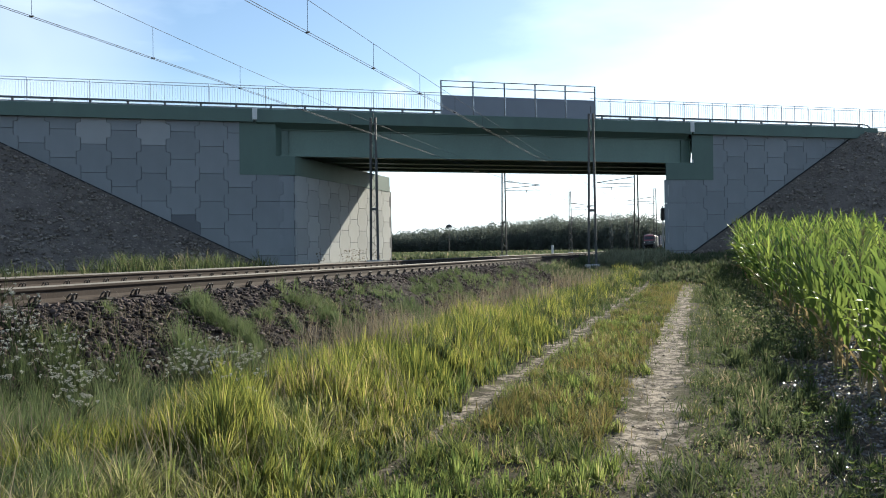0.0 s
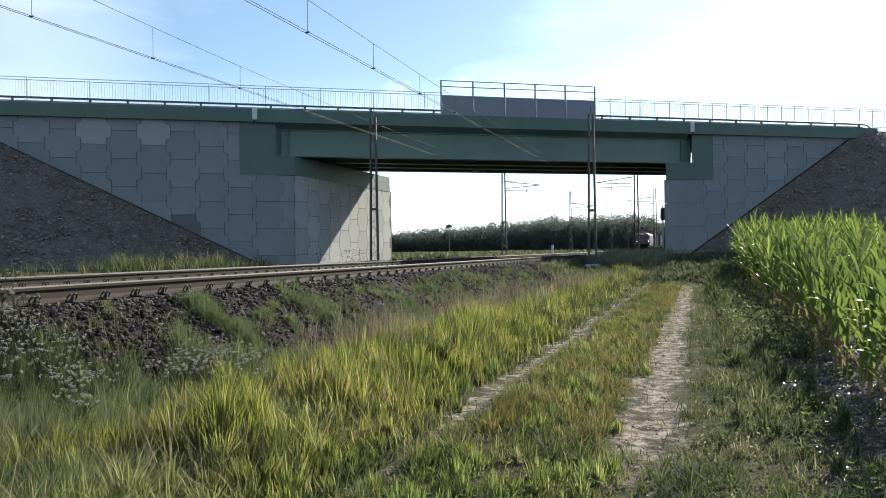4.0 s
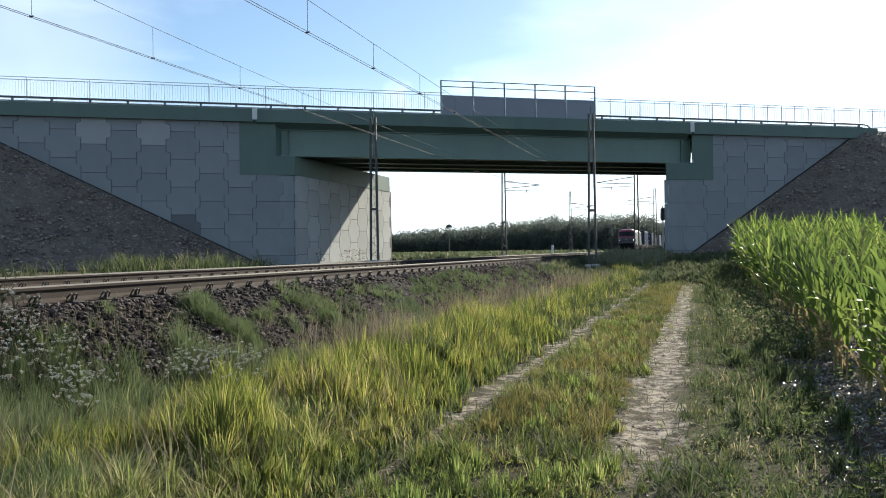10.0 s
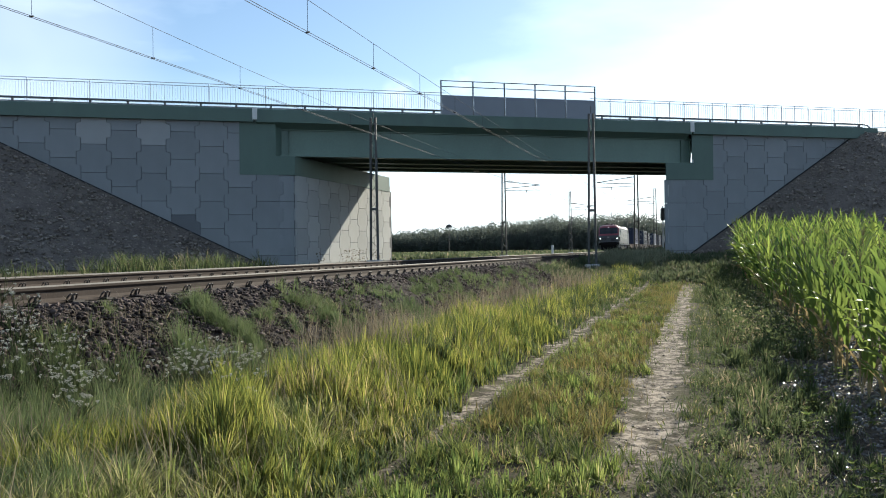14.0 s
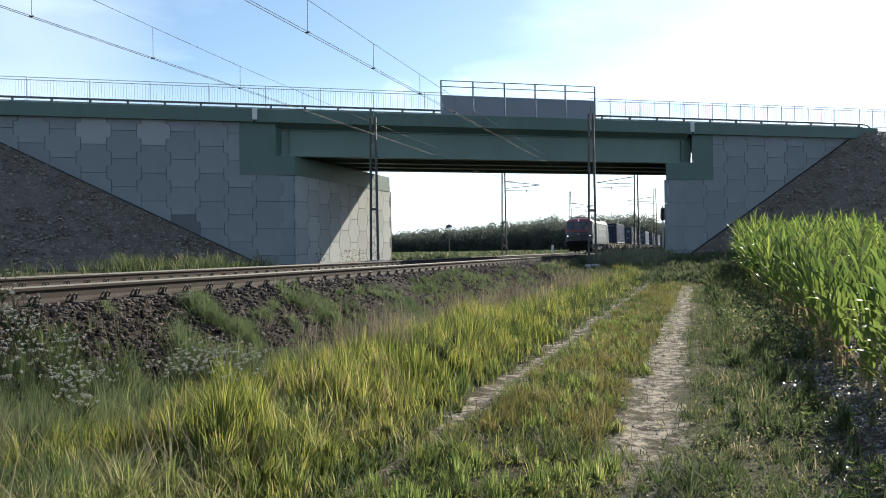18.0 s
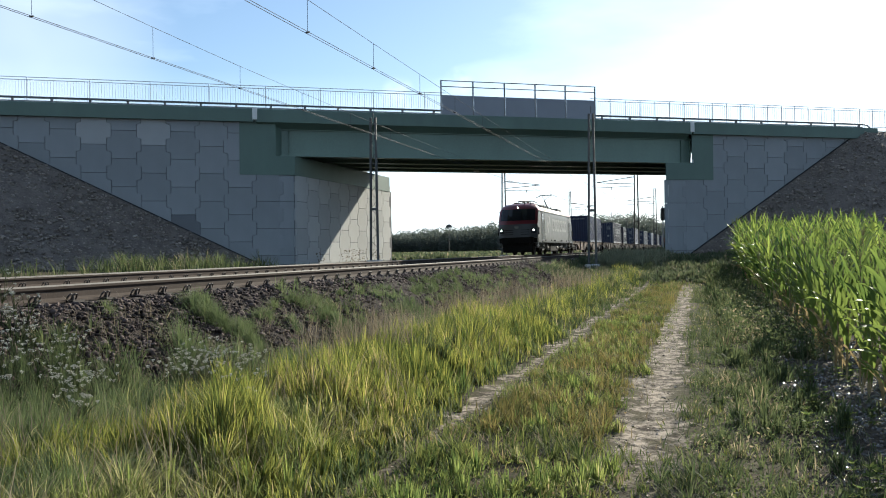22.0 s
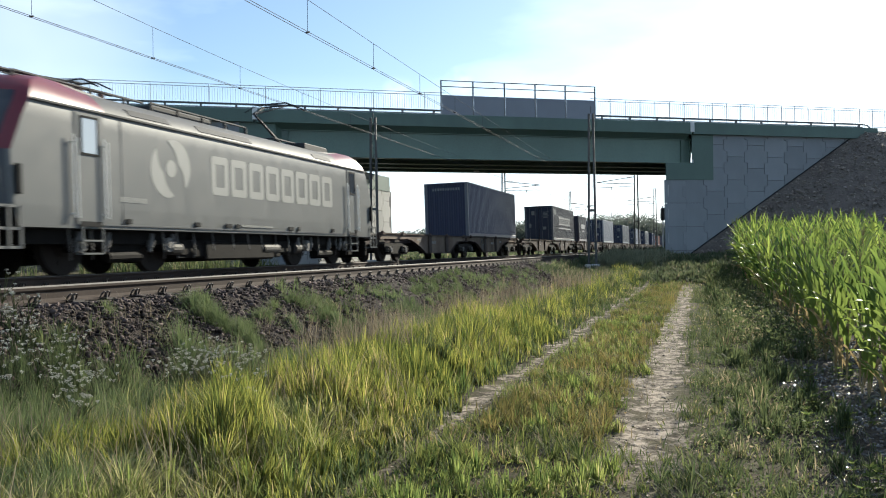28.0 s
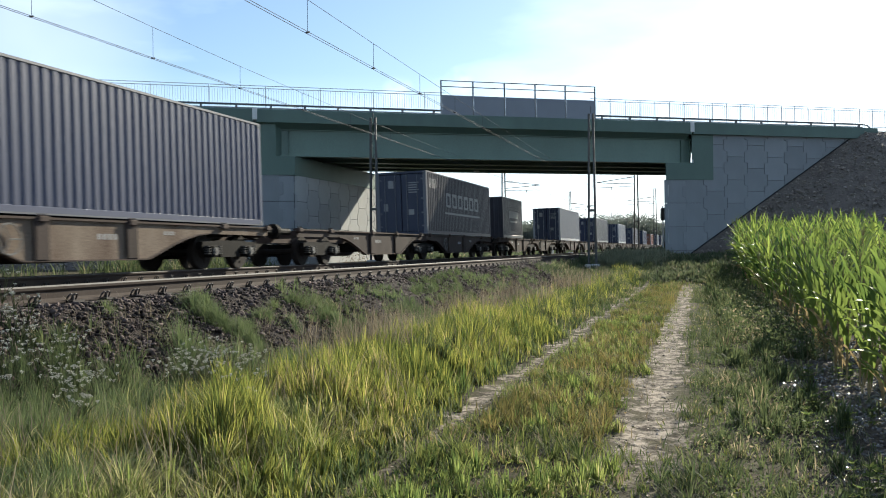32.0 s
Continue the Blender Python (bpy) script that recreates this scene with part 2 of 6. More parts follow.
# ---- setting ----
TR1, TR2 = -8.04, -13.18          # centre lines of the two tracks
RT1, RT2 = 1.238, 1.175           # rail tops
CANT1, CANT = 2.6, 1.3            # degrees by which the two tracks lean away from the field
W0, WA = Vector((-33.852, 36.399, 0)), radians(32.039)
BM = Matrix.Translation(W0) @ Matrix.Rotation(WA, 4, "Z")   # bridge space: x along the road, y across it
BMI = BM.inverted()
XL, XR = -21.8, -2.15             # faces of the two abutments towards the rails
DEPTH = 13.4


def bw(s, d, z=0.0):
    return BM @ Vector((s, d, z))


def ground_z(x, y):
    far = 0.95 * sstep(33, 50, y)
    z = far
    if x < -3.0:
        z = max(z, 0.18 * sstep(-3.0, -4.6, x))
        z = max(z, 0.15 + 0.72 * sstep(-4.7, -6.4, x))
    if x < -16:
        z = 0.9
    if -3.0 < x < 0.6:
        for c in (-2.25 - 0.006 * y, -0.42 - 0.008 * y):
            z -= 0.016 * math.exp(-((x - c) / 0.22) ** 2) * (1 - sstep(30, 40, y))
    z += 0.035 * noise.noise((x * 0.9, y * 0.9, 0)) + 0.02 * noise.noise((x * 3.1, y * 3.1, 5))
    return z


def axis(dense0, dense1, step, far0, far1):
    a = list(np.arange(dense0, dense1, step))
    k, s = dense1, step
    while k < far1:
        a.append(k)
        s *= 1.35
        k += s
    a.append(far1)
    k, s = dense0, step
    while k > far0:
        s *= 1.35
        k -= s
        a.insert(0, max(k, far0))
    return a


def build_ground():
    xs, ys = axis(-6.5, 4.0, 0.16, -3000, 3000), axis(1.0, 40.0, 0.3, -800, 4200)
    vs = [(x, y, ground_z(x, y)) for y in ys for x in xs]
    n = len(xs)
    fs = []
    for j in range(len(ys) - 1):
        for i in range(n - 1):
            fs.append((j * n + i, j * n + i + 1, (j + 1) * n + i + 1, (j + 1) * n + i))
    me = mesh_of("ground", vs, fs, M_GROUND, True)
    tagged(new("ground", me), "grassy field ground with a sandy two-rut farm track", "ground", kind="structure")


def ground_material():
    """Soil and turf; sand where the wheels run, dark tilled soil under the crop."""
    m = bpy.data.materials.new("field_ground")
    m.use_nodes = True
    n, l = m.node_tree.nodes, m.node_tree.links
    b = n["Principled BSDF"]
    b.inputs["Roughness"].default_value = 0.97
    b.inputs["Specular IOR Level"].default_value = 0.06
    co = n.new("ShaderNodeTexCoord")
    sep = n.new("ShaderNodeSeparateXYZ")
    l.new(co.outputs["Object"], sep.inputs[0])

    def tex(scale, detail=5):
        t = n.new("ShaderNodeTexNoise")
        t.inputs["Scale"].default_value, t.inputs["Detail"].default_value = scale, detail
        l.new(co.outputs["Object"], t.inputs["Vector"])
        return t.outputs["Fac"]

    def math_(op, a, c, clamp=False):
        k = n.new("ShaderNodeMath")
        k.operation, k.use_clamp = op, clamp
        for i, v in enumerate((a, c)):
            if isinstance(v, (int, float)):
                k.inputs[i].default_value = v
            else:
                l.new(v, k.inputs[i])
        return k.outputs[0]

    def ramp(fac, c0, c1, p0=0.35, p1=0.65):
        r = n.new("ShaderNodeValToRGB")
        r.color_ramp.elements[0].position, r.color_ramp.elements[1].position = p0, p1
        r.color_ramp.elements[0].color, r.color_ramp.elements[1].color = (*c0, 1), (*c1, 1)
        l.new(fac, r.inputs["Fac"])
        return r.outputs["Color"]

    def mix(fac, a, c):
        k = n.new("ShaderNodeMix")
        k.data_type = "RGBA"
        l.new(fac, k.inputs[0])
        l.new(a, k.inputs[6])
        l.new(c, k.inputs[7])
        return k.outputs[2]

    coarse, mid, fine = tex(0.35), tex(2.2), tex(28)
    turf = mix(fine, ramp(mid, (0.03, 0.027, 0.018), (0.092, 0.078, 0.05)), ramp(coarse, (0.062, 0.053, 0.036), (0.05, 0.055, 0.026)))
    sand = ramp(math_("ADD", math_("MULTIPLY", tex(7.0), 0.65), math_("MULTIPLY", fine, 0.35)), (0.05, 0.041, 0.032), (0.35, 0.30, 0.242), 0.40, 0.60)
    soil = ramp(math_("ADD", math_("MULTIPLY", mid, 0.4), math_("MULTIPLY", fine, 0.6)), (0.034, 0.028, 0.023), (0.125, 0.104, 0.084), 0.4, 0.66)
    x, y = sep.outputs[0], sep.outputs[1]
    wob = math_("ADD", math_("MULTIPLY", math_("SUBTRACT", mid, 0.5), 1.35), math_("MULTIPLY", math_("SUBTRACT", tex(6.0), 0.5), 0.9))
    masks = []
    for c, drift, half in ((-2.25, -0.006, 0.15), (-0.46, -0.006, 0.28)):
        dx = math_("ABSOLUTE", math_("SUBTRACT", math_("SUBTRACT", x, c), math_("MULTIPLY", y, drift)), 0)
        k = math_("SUBTRACT", half + 0.06, math_("ADD", dx, wob))
        masks.append(math_("MULTIPLY", k, 4.5, True))
    rut = math_("MAXIMUM", masks[0], masks[1])
    near = math_("MULTIPLY", math_("SUBTRACT", 37.0, math_("ADD", y, math_("MULTIPLY", wob, 8))), 0.3, True)
    rut = math_("MULTIPLY", rut, near)
    rut = math_("MULTIPLY", rut, math_("MULTIPLY", math_("SUBTRACT", math_("ADD", y, math_("MULTIPLY", wob, 3)), 4.6), 0.35, True))
    crop = math_("MULTIPLY", math_("SUBTRACT", math_("ADD", x, math_("MULTIPLY", wob, 1.2)), 0.35), 2.2, True)
    crop = math_("MULTIPLY", crop, math_("MULTIPLY", math_("SUBTRACT", 46.0, y), 0.3, True))
    col = mix(crop, mix(rut, turf, sand), soil)
    l.new(col, b.inputs["Base Color"])
    bp = n.new("ShaderNodeBump")
    bp.inputs["Strength"].default_value, bp.inputs["Distance"].default_value = 0.7, 0.04
    l.new(fine, bp.inputs["Height"])
    l.new(bp.outputs["Normal"], b.inputs["Normal"])
    return m


M_GROUND = ground_material()
build_ground()


# ---- railway ----
BED = [(-17.4, 0.78), (-15.75, 0.92), (-15.2, 0.93), (-14.5, 0.91), (-11.9, 0.94), (-11.2, 0.92), (-10.6, 0.89), (-10.0, 0.91), (-9.4, 0.92), (-7.1, 0.99), (-6.95, 1.025), (-6.6, 1.03), (-6.35, 1.0), (-5.55, 0.56), (-4.75, 0.10)]


def bed_z(x):
    for (x0, z0), (x1, z1) in zip(BED, BED[1:]):
        if x0 <= x <= x1:
            return z0 + (z1 - z0) * (x - x0) / (x1 - x0)
    return -1.0


def build_ballast():
    xs = list(np.arange(-17.4, -10.1, 0.35)) + list(np.arange(-10.1, -4.75, 0.12)) + [-4.75]
    ys = list(np.arange(-14, 45, 0.14)) + list(np.arange(45, 90, 0.6)) + list(np.arange(90, 660, 6))
    vs = []
    for y in ys:
        for x in xs:
            k = 0.05 if x > -10.1 else 0.03
            dz = k * noise.noise((x * 6, y * 6, 2)) + 0.05 * noise.noise((x * 0.8, y * 0.5, 7))
            if x < -6.4 and (abs(abs(x - TR1) - 0.75) < 0.16 or abs(abs(x - TR2) - 0.75) < 0.2):
                dz = min(dz, 0) - 0.02
            z = bed_z(x) + dz
            if x > -6.3:
                z = max(z, 0.9 * sstep(34, 52, y) + 0.02 + dz)
            vs.append((x, y, z))
    n = len(xs)
    fs = [(j * n + i, j * n + i + 1, (j + 1) * n + i + 1, (j + 1) * n + i) for j in range(len(ys) - 1) for i in range(n - 1)]
    tagged(new("ballast_bed", mesh_of("ballast_bed", vs, fs, M_BALLAST)), "dark crushed stone ballast bed under two tracks", "ballast", kind="structure")


build_ballast()
RAIL = [(-0.075, 0), (0.075, 0), (0.075, 0.012), (0.022, 0.03), (0.009, 0.05), (0.009, 0.115), (0.034, 0.135), (0.036, 0.16), (0.026, 0.172), (-0.026, 0.172), (-0.036, 0.16), (-0.034, 0.135), (-0.009, 0.115), (-0.009, 0.05), (-0.022, 0.03), (-0.075, 0.012)]


def rail_mesh():
    bm = extrude_profile(bmesh.new(), RAIL, "y", -14, 640)
    bm.normal_update()
    me = bm_mesh("rail", bm, [M_RAIL, M_RAILTOP])
    for p in me.polygons:
        if p.center.z > 0.158:
            p.material_index = 1
    return me


def sleeper_mesh():
    bm = bmesh.new()
    prof = [(-0.15, 0), (0.15, 0), (0.115, 0.2), (-0.115, 0.2)]
    extrude_profile(bm, prof, "x", -1.3, 1.3)
    return bm_mesh("sleeper", bm, M_SLEEPER)


def clip_mesh():
    """Two bowed spring loops on a base with a bolt, as seen from beside the rail."""
    bm = bmesh.new()
    box(bm, -0.02, 0.12, -0.10, 0.10, 0.0, 0.022)
    for c in (-0.045, 0.045):
        pts = [(0.02 + 0.03 * math.sin(a), c * 0.85 + 0.042 * math.cos(a), 0.05 + 0.046 * math.sin(a)) for a in np.linspace(-1.25, math.pi + 1.25, 10)]
        for a, b in zip(pts, pts[1:]):
            rod(bm, a, b, 0.0105, 4)
    rod(bm, (0.04, 0, 0.0), (0.04, 0, 0.075), 0.018, 6)
    return bm_mesh("rail_clip", bm, M_CLIP)


def build_tracks():
    rail, sleeper, clip = rail_mesh(), sleeper_mesh(), clip_mesh()
    for name, cx, top, n_parts, cant in (("railway_track", TR1, RT1, 150, CANT1), ("railway_track", TR2, RT2, 90, CANT)):
        tr = thing(name, "standard-gauge track of rusty rails on concrete sleepers", "railway track", kind="structure")
        # the line is canted a little: the far rail lies lower
        hinge = Matrix.Translation((cx + 0.7535, 0, top))
        tr.matrix_basis = hinge @ Matrix.Rotation(radians(-cant), 4, "Y") @ hinge.inverted()
        for s in (-1, 1):
            put("rail", rail, tr, pose(cx + s * 0.7535, 0, top - 0.206) @ Matrix.Diagonal((1, 1, 1.2, 1)), "rusty steel rail with a polished head")
        y0, joined = 8.06 - 22 * 0.6, bmesh.new()
        for i in range(760):
            y = y0 + 0.6 * i
            if i < n_parts:
                put("sleeper", sleeper, tr, pose(cx, y, top - 0.411))
                outer = (1, -1) if cx == TR1 else (1,)
                for s in outer:
                    put("rail_clip", clip, tr, pose(cx + s * 0.7535 + 0.055, y - 0.06, top - 0.208))
            elif i < 420:
                box(joined, cx - 1.3, cx + 1.3, y - 0.13, y + 0.13, top - 0.411, top - 0.211)
                for s in (1, -1):
                    box(joined, cx + s * 0.7535 + 0.04, cx + s * 0.7535 + 0.16, y - 0.08, y + 0.08, top - 0.211, top - 0.115)
        far = part("far_sleepers", joined, M_SLEEPER, tr)
        far["kind"] = "stuff"


build_tracks()


# ---- bridge ----
def cross_panel_mesh(name, material, upper=True, lower=True, half_w=0.75):
    """Cross-shaped facing panel: arms at mid height that lock into the next columns. Built in x-z, front at y = 0."""
    g, a, w = 0.012, 0.115, half_w
    right = [(w - a - g, -0.75 + g), (w - a - g, -0.43), (w - a + 0.05 - g, -0.39), (w + a - 0.03 - g, -0.36), (w + a - g, -0.30), (w + a - g, 0.30), (w + a - 0.03 - g, 0.36), (w - a + 0.05 - g, 0.39), (w - a - g, 0.43), (w - a - g, 0.75 - g)]
    if not upper:
        right = [(w - a - g, -0.75 + g), (w - a - g, -0.43), (w - a + 0.05 - g, -0.39), (w + a - 0.03 - g, -0.36), (w + a - g, -0.30), (w + a - g, -0.02)]
    if not lower:
        right = [(w + a - g, 0.02), (w + a - g, 0.30), (w + a - 0.03 - g, 0.36), (w - a + 0.05 - g, 0.39), (w - a - g, 0.43), (w - a - g, 0.75 - g)]
    out = right + [(-x, z) for x, z in reversed(right)]
    bm = bmesh.new()
    b = 0.012
    front = [bm.verts.new((x * (1 - b), 0, z * (1 - b))) for x, z in out]
    rim = [bm.verts.new((x, b, z)) for x, z in out]
    back = [bm.verts.new((x, 0.14, z)) for x, z in out]
    k = len(out)
    bm.faces.new(front)
    for i in range(k):
        j = (i + 1) % k
        bm.faces.new((front[i], rim[i], rim[j], front[j]))
        bm.faces.new((rim[i], back[i], back[j], rim[j]))
    return bm_mesh(name, bm, material)


def prism(pts, z0, z1):
    bm = bmesh.new()
    lo = [bm.verts.new((p[0], p[1], z0)) for p in pts]
    hi = [bm.verts.new((p[0], p[1], z1)) for p in pts]
    n = len(pts)
    bm.faces.new(lo[::-1])
    bm.faces.new(hi)
    for i in range(n):
        bm.faces.new((lo[i], lo[(i + 1) % n], hi[(i + 1) % n], hi[i]))
    return bm


def on_face(x_face, s_hint):
    """The y at which the bridge's near (d = 0) and far (d = DEPTH) lines cross the plane x = x_face."""
    out = []
    for d in (0.06, DEPTH):
        s = (x_face - W0.x + d * math.sin(WA)) / math.cos(WA)
        out.append(bw(s, d).y)
    return out


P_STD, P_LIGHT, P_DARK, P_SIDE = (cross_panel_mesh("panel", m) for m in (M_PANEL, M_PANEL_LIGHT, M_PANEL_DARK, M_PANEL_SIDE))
P_TOP = {m: cross_panel_mesh("panel_half", m, upper=False) for m in (M_PANEL, M_PANEL_LIGHT)}


def build_abutment(name, left):
    ab = thing(name, "bridge abutment faced with cross-shaped grey concrete panels", "abutment", "bridge abutments", kind="structure")
    xf = XL if left else XR
    y0, y1 = on_face(xf, 0)
    e = -24.0 if left else 72.0
    a, b_ = bw(e, 0.06), bw(e, DEPTH)
    sgn = -1 if left else 1
    plan = [(a.x, a.y), (xf + sgn * 0.06, y0), (xf + sgn * 0.06, y1), (b_.x, b_.y)]
    part("backing_wall", prism(plan, -0.3, 5.9), M_JOINT, ab, "dark recess behind the panel joints")
    s_in, s_out = (11.25, 13.2) if left else (40.76, 39.22)
    x_in, x_out = bw(s_in, 0).x, bw(s_out, 0).x

    def plan_between(xa, xb, near, far):
        """A block between two planes along the rails, its ends parallel to the road."""
        def y_at(x, d):
            return bw((x - W0.x + d * math.sin(WA)) / math.cos(WA), d).y
        return [(xa, y_at(xa, near)), (xb, y_at(xb, near)), (xb, y_at(xb, far)), (xa, y_at(xa, far))]

    part("bearing_shelf", prism(plan_between(x_in, xf - sgn * 0.03, -0.035, DEPTH - 0.5), 5.88, 6.93), M_GREEN, ab, "green-painted bearing shelf")
    part("back_wall", prism(plan_between(x_in, x_out, -0.03, DEPTH - 1.8), 6.93, 8.83), M_GREEN, ab, "green-painted back wall of the bearing shelf")
    x_end = bw(e, 0).x
    part("upper_wall", prism(plan_between(x_end, x_in, 0.06, DEPTH), 5.9, 9.2), M_JOINT, ab)
    # facing panels of the near wall
    cols = range(-9, 9) if left else range(0, 14)
    base = 0.0 if left else 38.654
    for k in cols:
        sc = base + 1.5 * k + 0.75
        odd = (k % 2 == 1) if left else (k % 2 == 1)
        zc0 = 7.41 if odd else 6.65
        top_z = 5.88 if (left and sc > 11.25) or (not left and sc < 40.7) else 8.95
        for r in range(-4, 3):
            zc = zc0 + 1.495 * r
            if zc > top_z + 0.7 or zc < 0.2:
                continue
            me = P_STD
            if left and (k, r) in ((2, 1), (4, 1)):
                me = P_LIGHT
            if left and (k, r) == (5, -3):
                me = P_DARK
            if zc > 8.5:
                me = P_TOP[M_PANEL]
                if zc > 9.3:
                    continue
            put("panel", me, ab, BM @ pose(sc, -0.004 * ((k * 7 + r * 3) % 3), zc))
    # narrow end strip by the corner
    s0, s1 = (13.5, 14.17) if left else (37.42, 38.65)
    for r in range(4):
        z0 = -0.1 + 1.5 * r
        put("panel", bm_mesh("panel_end", boxes((s0 - (0.3 if left else 0.12), s1 + (0.0 if left else 0.16), 0.02, 0.12, z0 + 0.01, min(5.87, z0 + 1.49)), bevel=0.01), M_PANEL), ab, BM.copy())
    # side face towards the rails
    turn = Matrix.Rotation(radians(90), 4, "Z") if left else Matrix.Rotation(radians(-90), 4, "Z")
    k = 0
    y = 44.85 if left else y0 + 0.85
    if left:
        for r in range(4):
            z0 = -0.1 + 1.5 * r
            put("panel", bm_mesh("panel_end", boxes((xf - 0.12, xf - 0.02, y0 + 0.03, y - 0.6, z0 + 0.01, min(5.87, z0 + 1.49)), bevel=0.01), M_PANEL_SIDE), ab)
    while y + 0.8 < y1:
        for r in range(-1, 4):
            zc = (2.17 if k % 2 else 2.93) + 0.75 + 1.5 * (r - 1)
            if zc > 6.5:
                continue
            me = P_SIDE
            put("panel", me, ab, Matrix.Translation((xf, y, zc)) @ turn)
        y += 1.52
        k += 1
    return ab


build_abutment("abutment_left", True)
build_abutment("abutment_right", False)


def build_bridge():
    br = thing("road_bridge", "green-painted road bridge deck on steel girders", "bridge", kind="structure")

    def local(name, bm, material, label=""):
        bm.transform(BM)
        return part(name, bm, material, br, label)

    for s0, s1 in ((-24.0, 11.98), (12.12, 39.05), (39.19, 53.2)):
        prof = [(-0.28, 8.77), (0.42, 8.77), (0.42, 9.42), (0.36, 9.5), (-0.24, 9.5), (-0.28, 9.46)]
        local("edge_beam", extrude_profile(bmesh.new(), prof, "x", s0, s1), M_GREEN, "green-painted concrete edge beam")
        prof = [(10.9, 9.0), (11.6, 9.0), (11.6, 9.75), (10.9, 9.75)]
        local("edge_beam", extrude_profile(bmesh.new(), prof, "x", s0, s1), M_GREEN)
    for s in (12.05, 39.12):
        local("joint_cover", boxes((s - 0.14, s + 0.14, -0.31, 0.1, 8.88, 9.515), bevel=0.02), M_JOINTCAP, "pale metal cover of the expansion joint")
    local("small_pipe", boxes((39.21, 39.28, -0.09, -0.035, 6.96, 7.16)), M_JOINTCAP)
    slab = boxes((12.2, 39.0, 0.42, 10.9, 8.55, 9.0))
    for v in slab.verts:
        v.co.x += v.co.y * math.tan(WA)
    local("deck_slab", slab, M_GREEN_STEEL)
    local("deck_cantilever", extrude_profile(bmesh.new(), [(-0.22, 8.78), (0.62, 8.42), (0.62, 8.6), (-0.22, 8.85)], "x", 12.2, 39.0), M_GREEN_STEEL)
    for s0, s1 in ((-24, 12.0), (12.1, 39.1), (39.2, 90)):
        local("roadway", extrude_profile(bmesh.new(), [(0.42, 9.0), (10.9, 9.0), (10.9, 9.62), (0.42, 9.36)], "x", s0, s1), M_ASPHALT, "asphalt road surface")
    for i, d in enumerate((0.45, 4.05, 7.15, 10.2)):
        zb = 6.97 + 0.016 * d
        sh = d * math.tan(WA)
        s_a, s_b = (13.22, 39.44) if i == 0 else (13.32 + sh - 0.6, 39.35 + sh - 0.6)
        girder = local("girder", boxes((s_a, s_b, d + 0.12, d + 0.32, zb + 0.05, 8.45)), M_GREEN_STEEL, "green steel plate girder")
        for q in ((d - 0.06, d + 0.5, zb, zb + 0.05), (d, d + 0.44, 8.45, 8.56)):
            fl = boxes((s_a, s_b, *q))
            fl.transform(BM)
            part("flange", fl, M_GREEN_STEEL, girder)
        for s in (s_a + 0.04, s_a + 0.75, s_b - 0.7, s_b - 0.05):
            st = boxes((s - 0.015, s + 0.015, d, d + 0.13, zb + 0.05, 8.45))
            st.transform(BM)
            part("stiffener", st, M_GREEN_STEEL, girder)
        for s in (s_a + 0.5, s_b - 0.5):
            bg = boxes((s - 0.25, s + 0.25, d, d + 0.44, 6.93, zb))
            bg.transform(BM)
            part("bearing", bg, M_MAST, girder)
    for s in np.arange(16.5, 38, 4.3):
        for d in (0.95, 4.05, 7.15):
            local("cross_brace", boxes((s + d * 0.6, s + d * 0.6 + 0.1, d + 0.33, d + 3.1, 7.6, 8.3)), M_GREEN_STEEL)
    local("clearance_marker", boxes((27.6, 28.0, 9.2, 9.26, 7.0, 7.16)), M_JOINTCAP, "small white marker under the deck")
    return br


build_bridge()


def build_guard_rail():
    gr = thing("guard_rail", "dark weathered steel guard rail along the bridge edge", "guard rail")
    wave = [(0.0, 0.0), (0.03, 0.02), (0.03, 0.07), (0.0, 0.095), (-0.0, 0.125), (0.03, 0.15), (0.03, 0.20), (0.0, 0.22), (-0.012, 0.22), (-0.012, 0.0)]
    bm = extrude_profile(bmesh.new(), [(0.34 - u, 9.755 + z * 0.53) for u, z in wave], "x", -20, 52.5)
    rod(bm, (52.5, 0.34, 9.81), (52.9, 0.34, 9.76), 0.055, 6)
    rod(bm, (52.9, 0.34, 9.76), (53.2, 0.34, 9.5), 0.055, 6)
    box(bm, -20, 52.5, 0.31, 0.36, 9.60, 9.635)
    bm.transform(BM)
    part("beam", bm, M_GUARD, gr)
    post = bm_mesh("guard_post", boxes((-0.06, 0.06, -0.04, 0.06, 0.0, 0.36)), M_GUARD)
    for k in range(-10, 18):
        put("guard_post", post, gr, BM @ pose(-0.21 + 1.885 * k, 0.4, 9.48))
    for k in range(-4, 7):
        put("guard_post", post, gr, BM @ pose(40.83 + 1.905 * k, 0.4, 9.48))


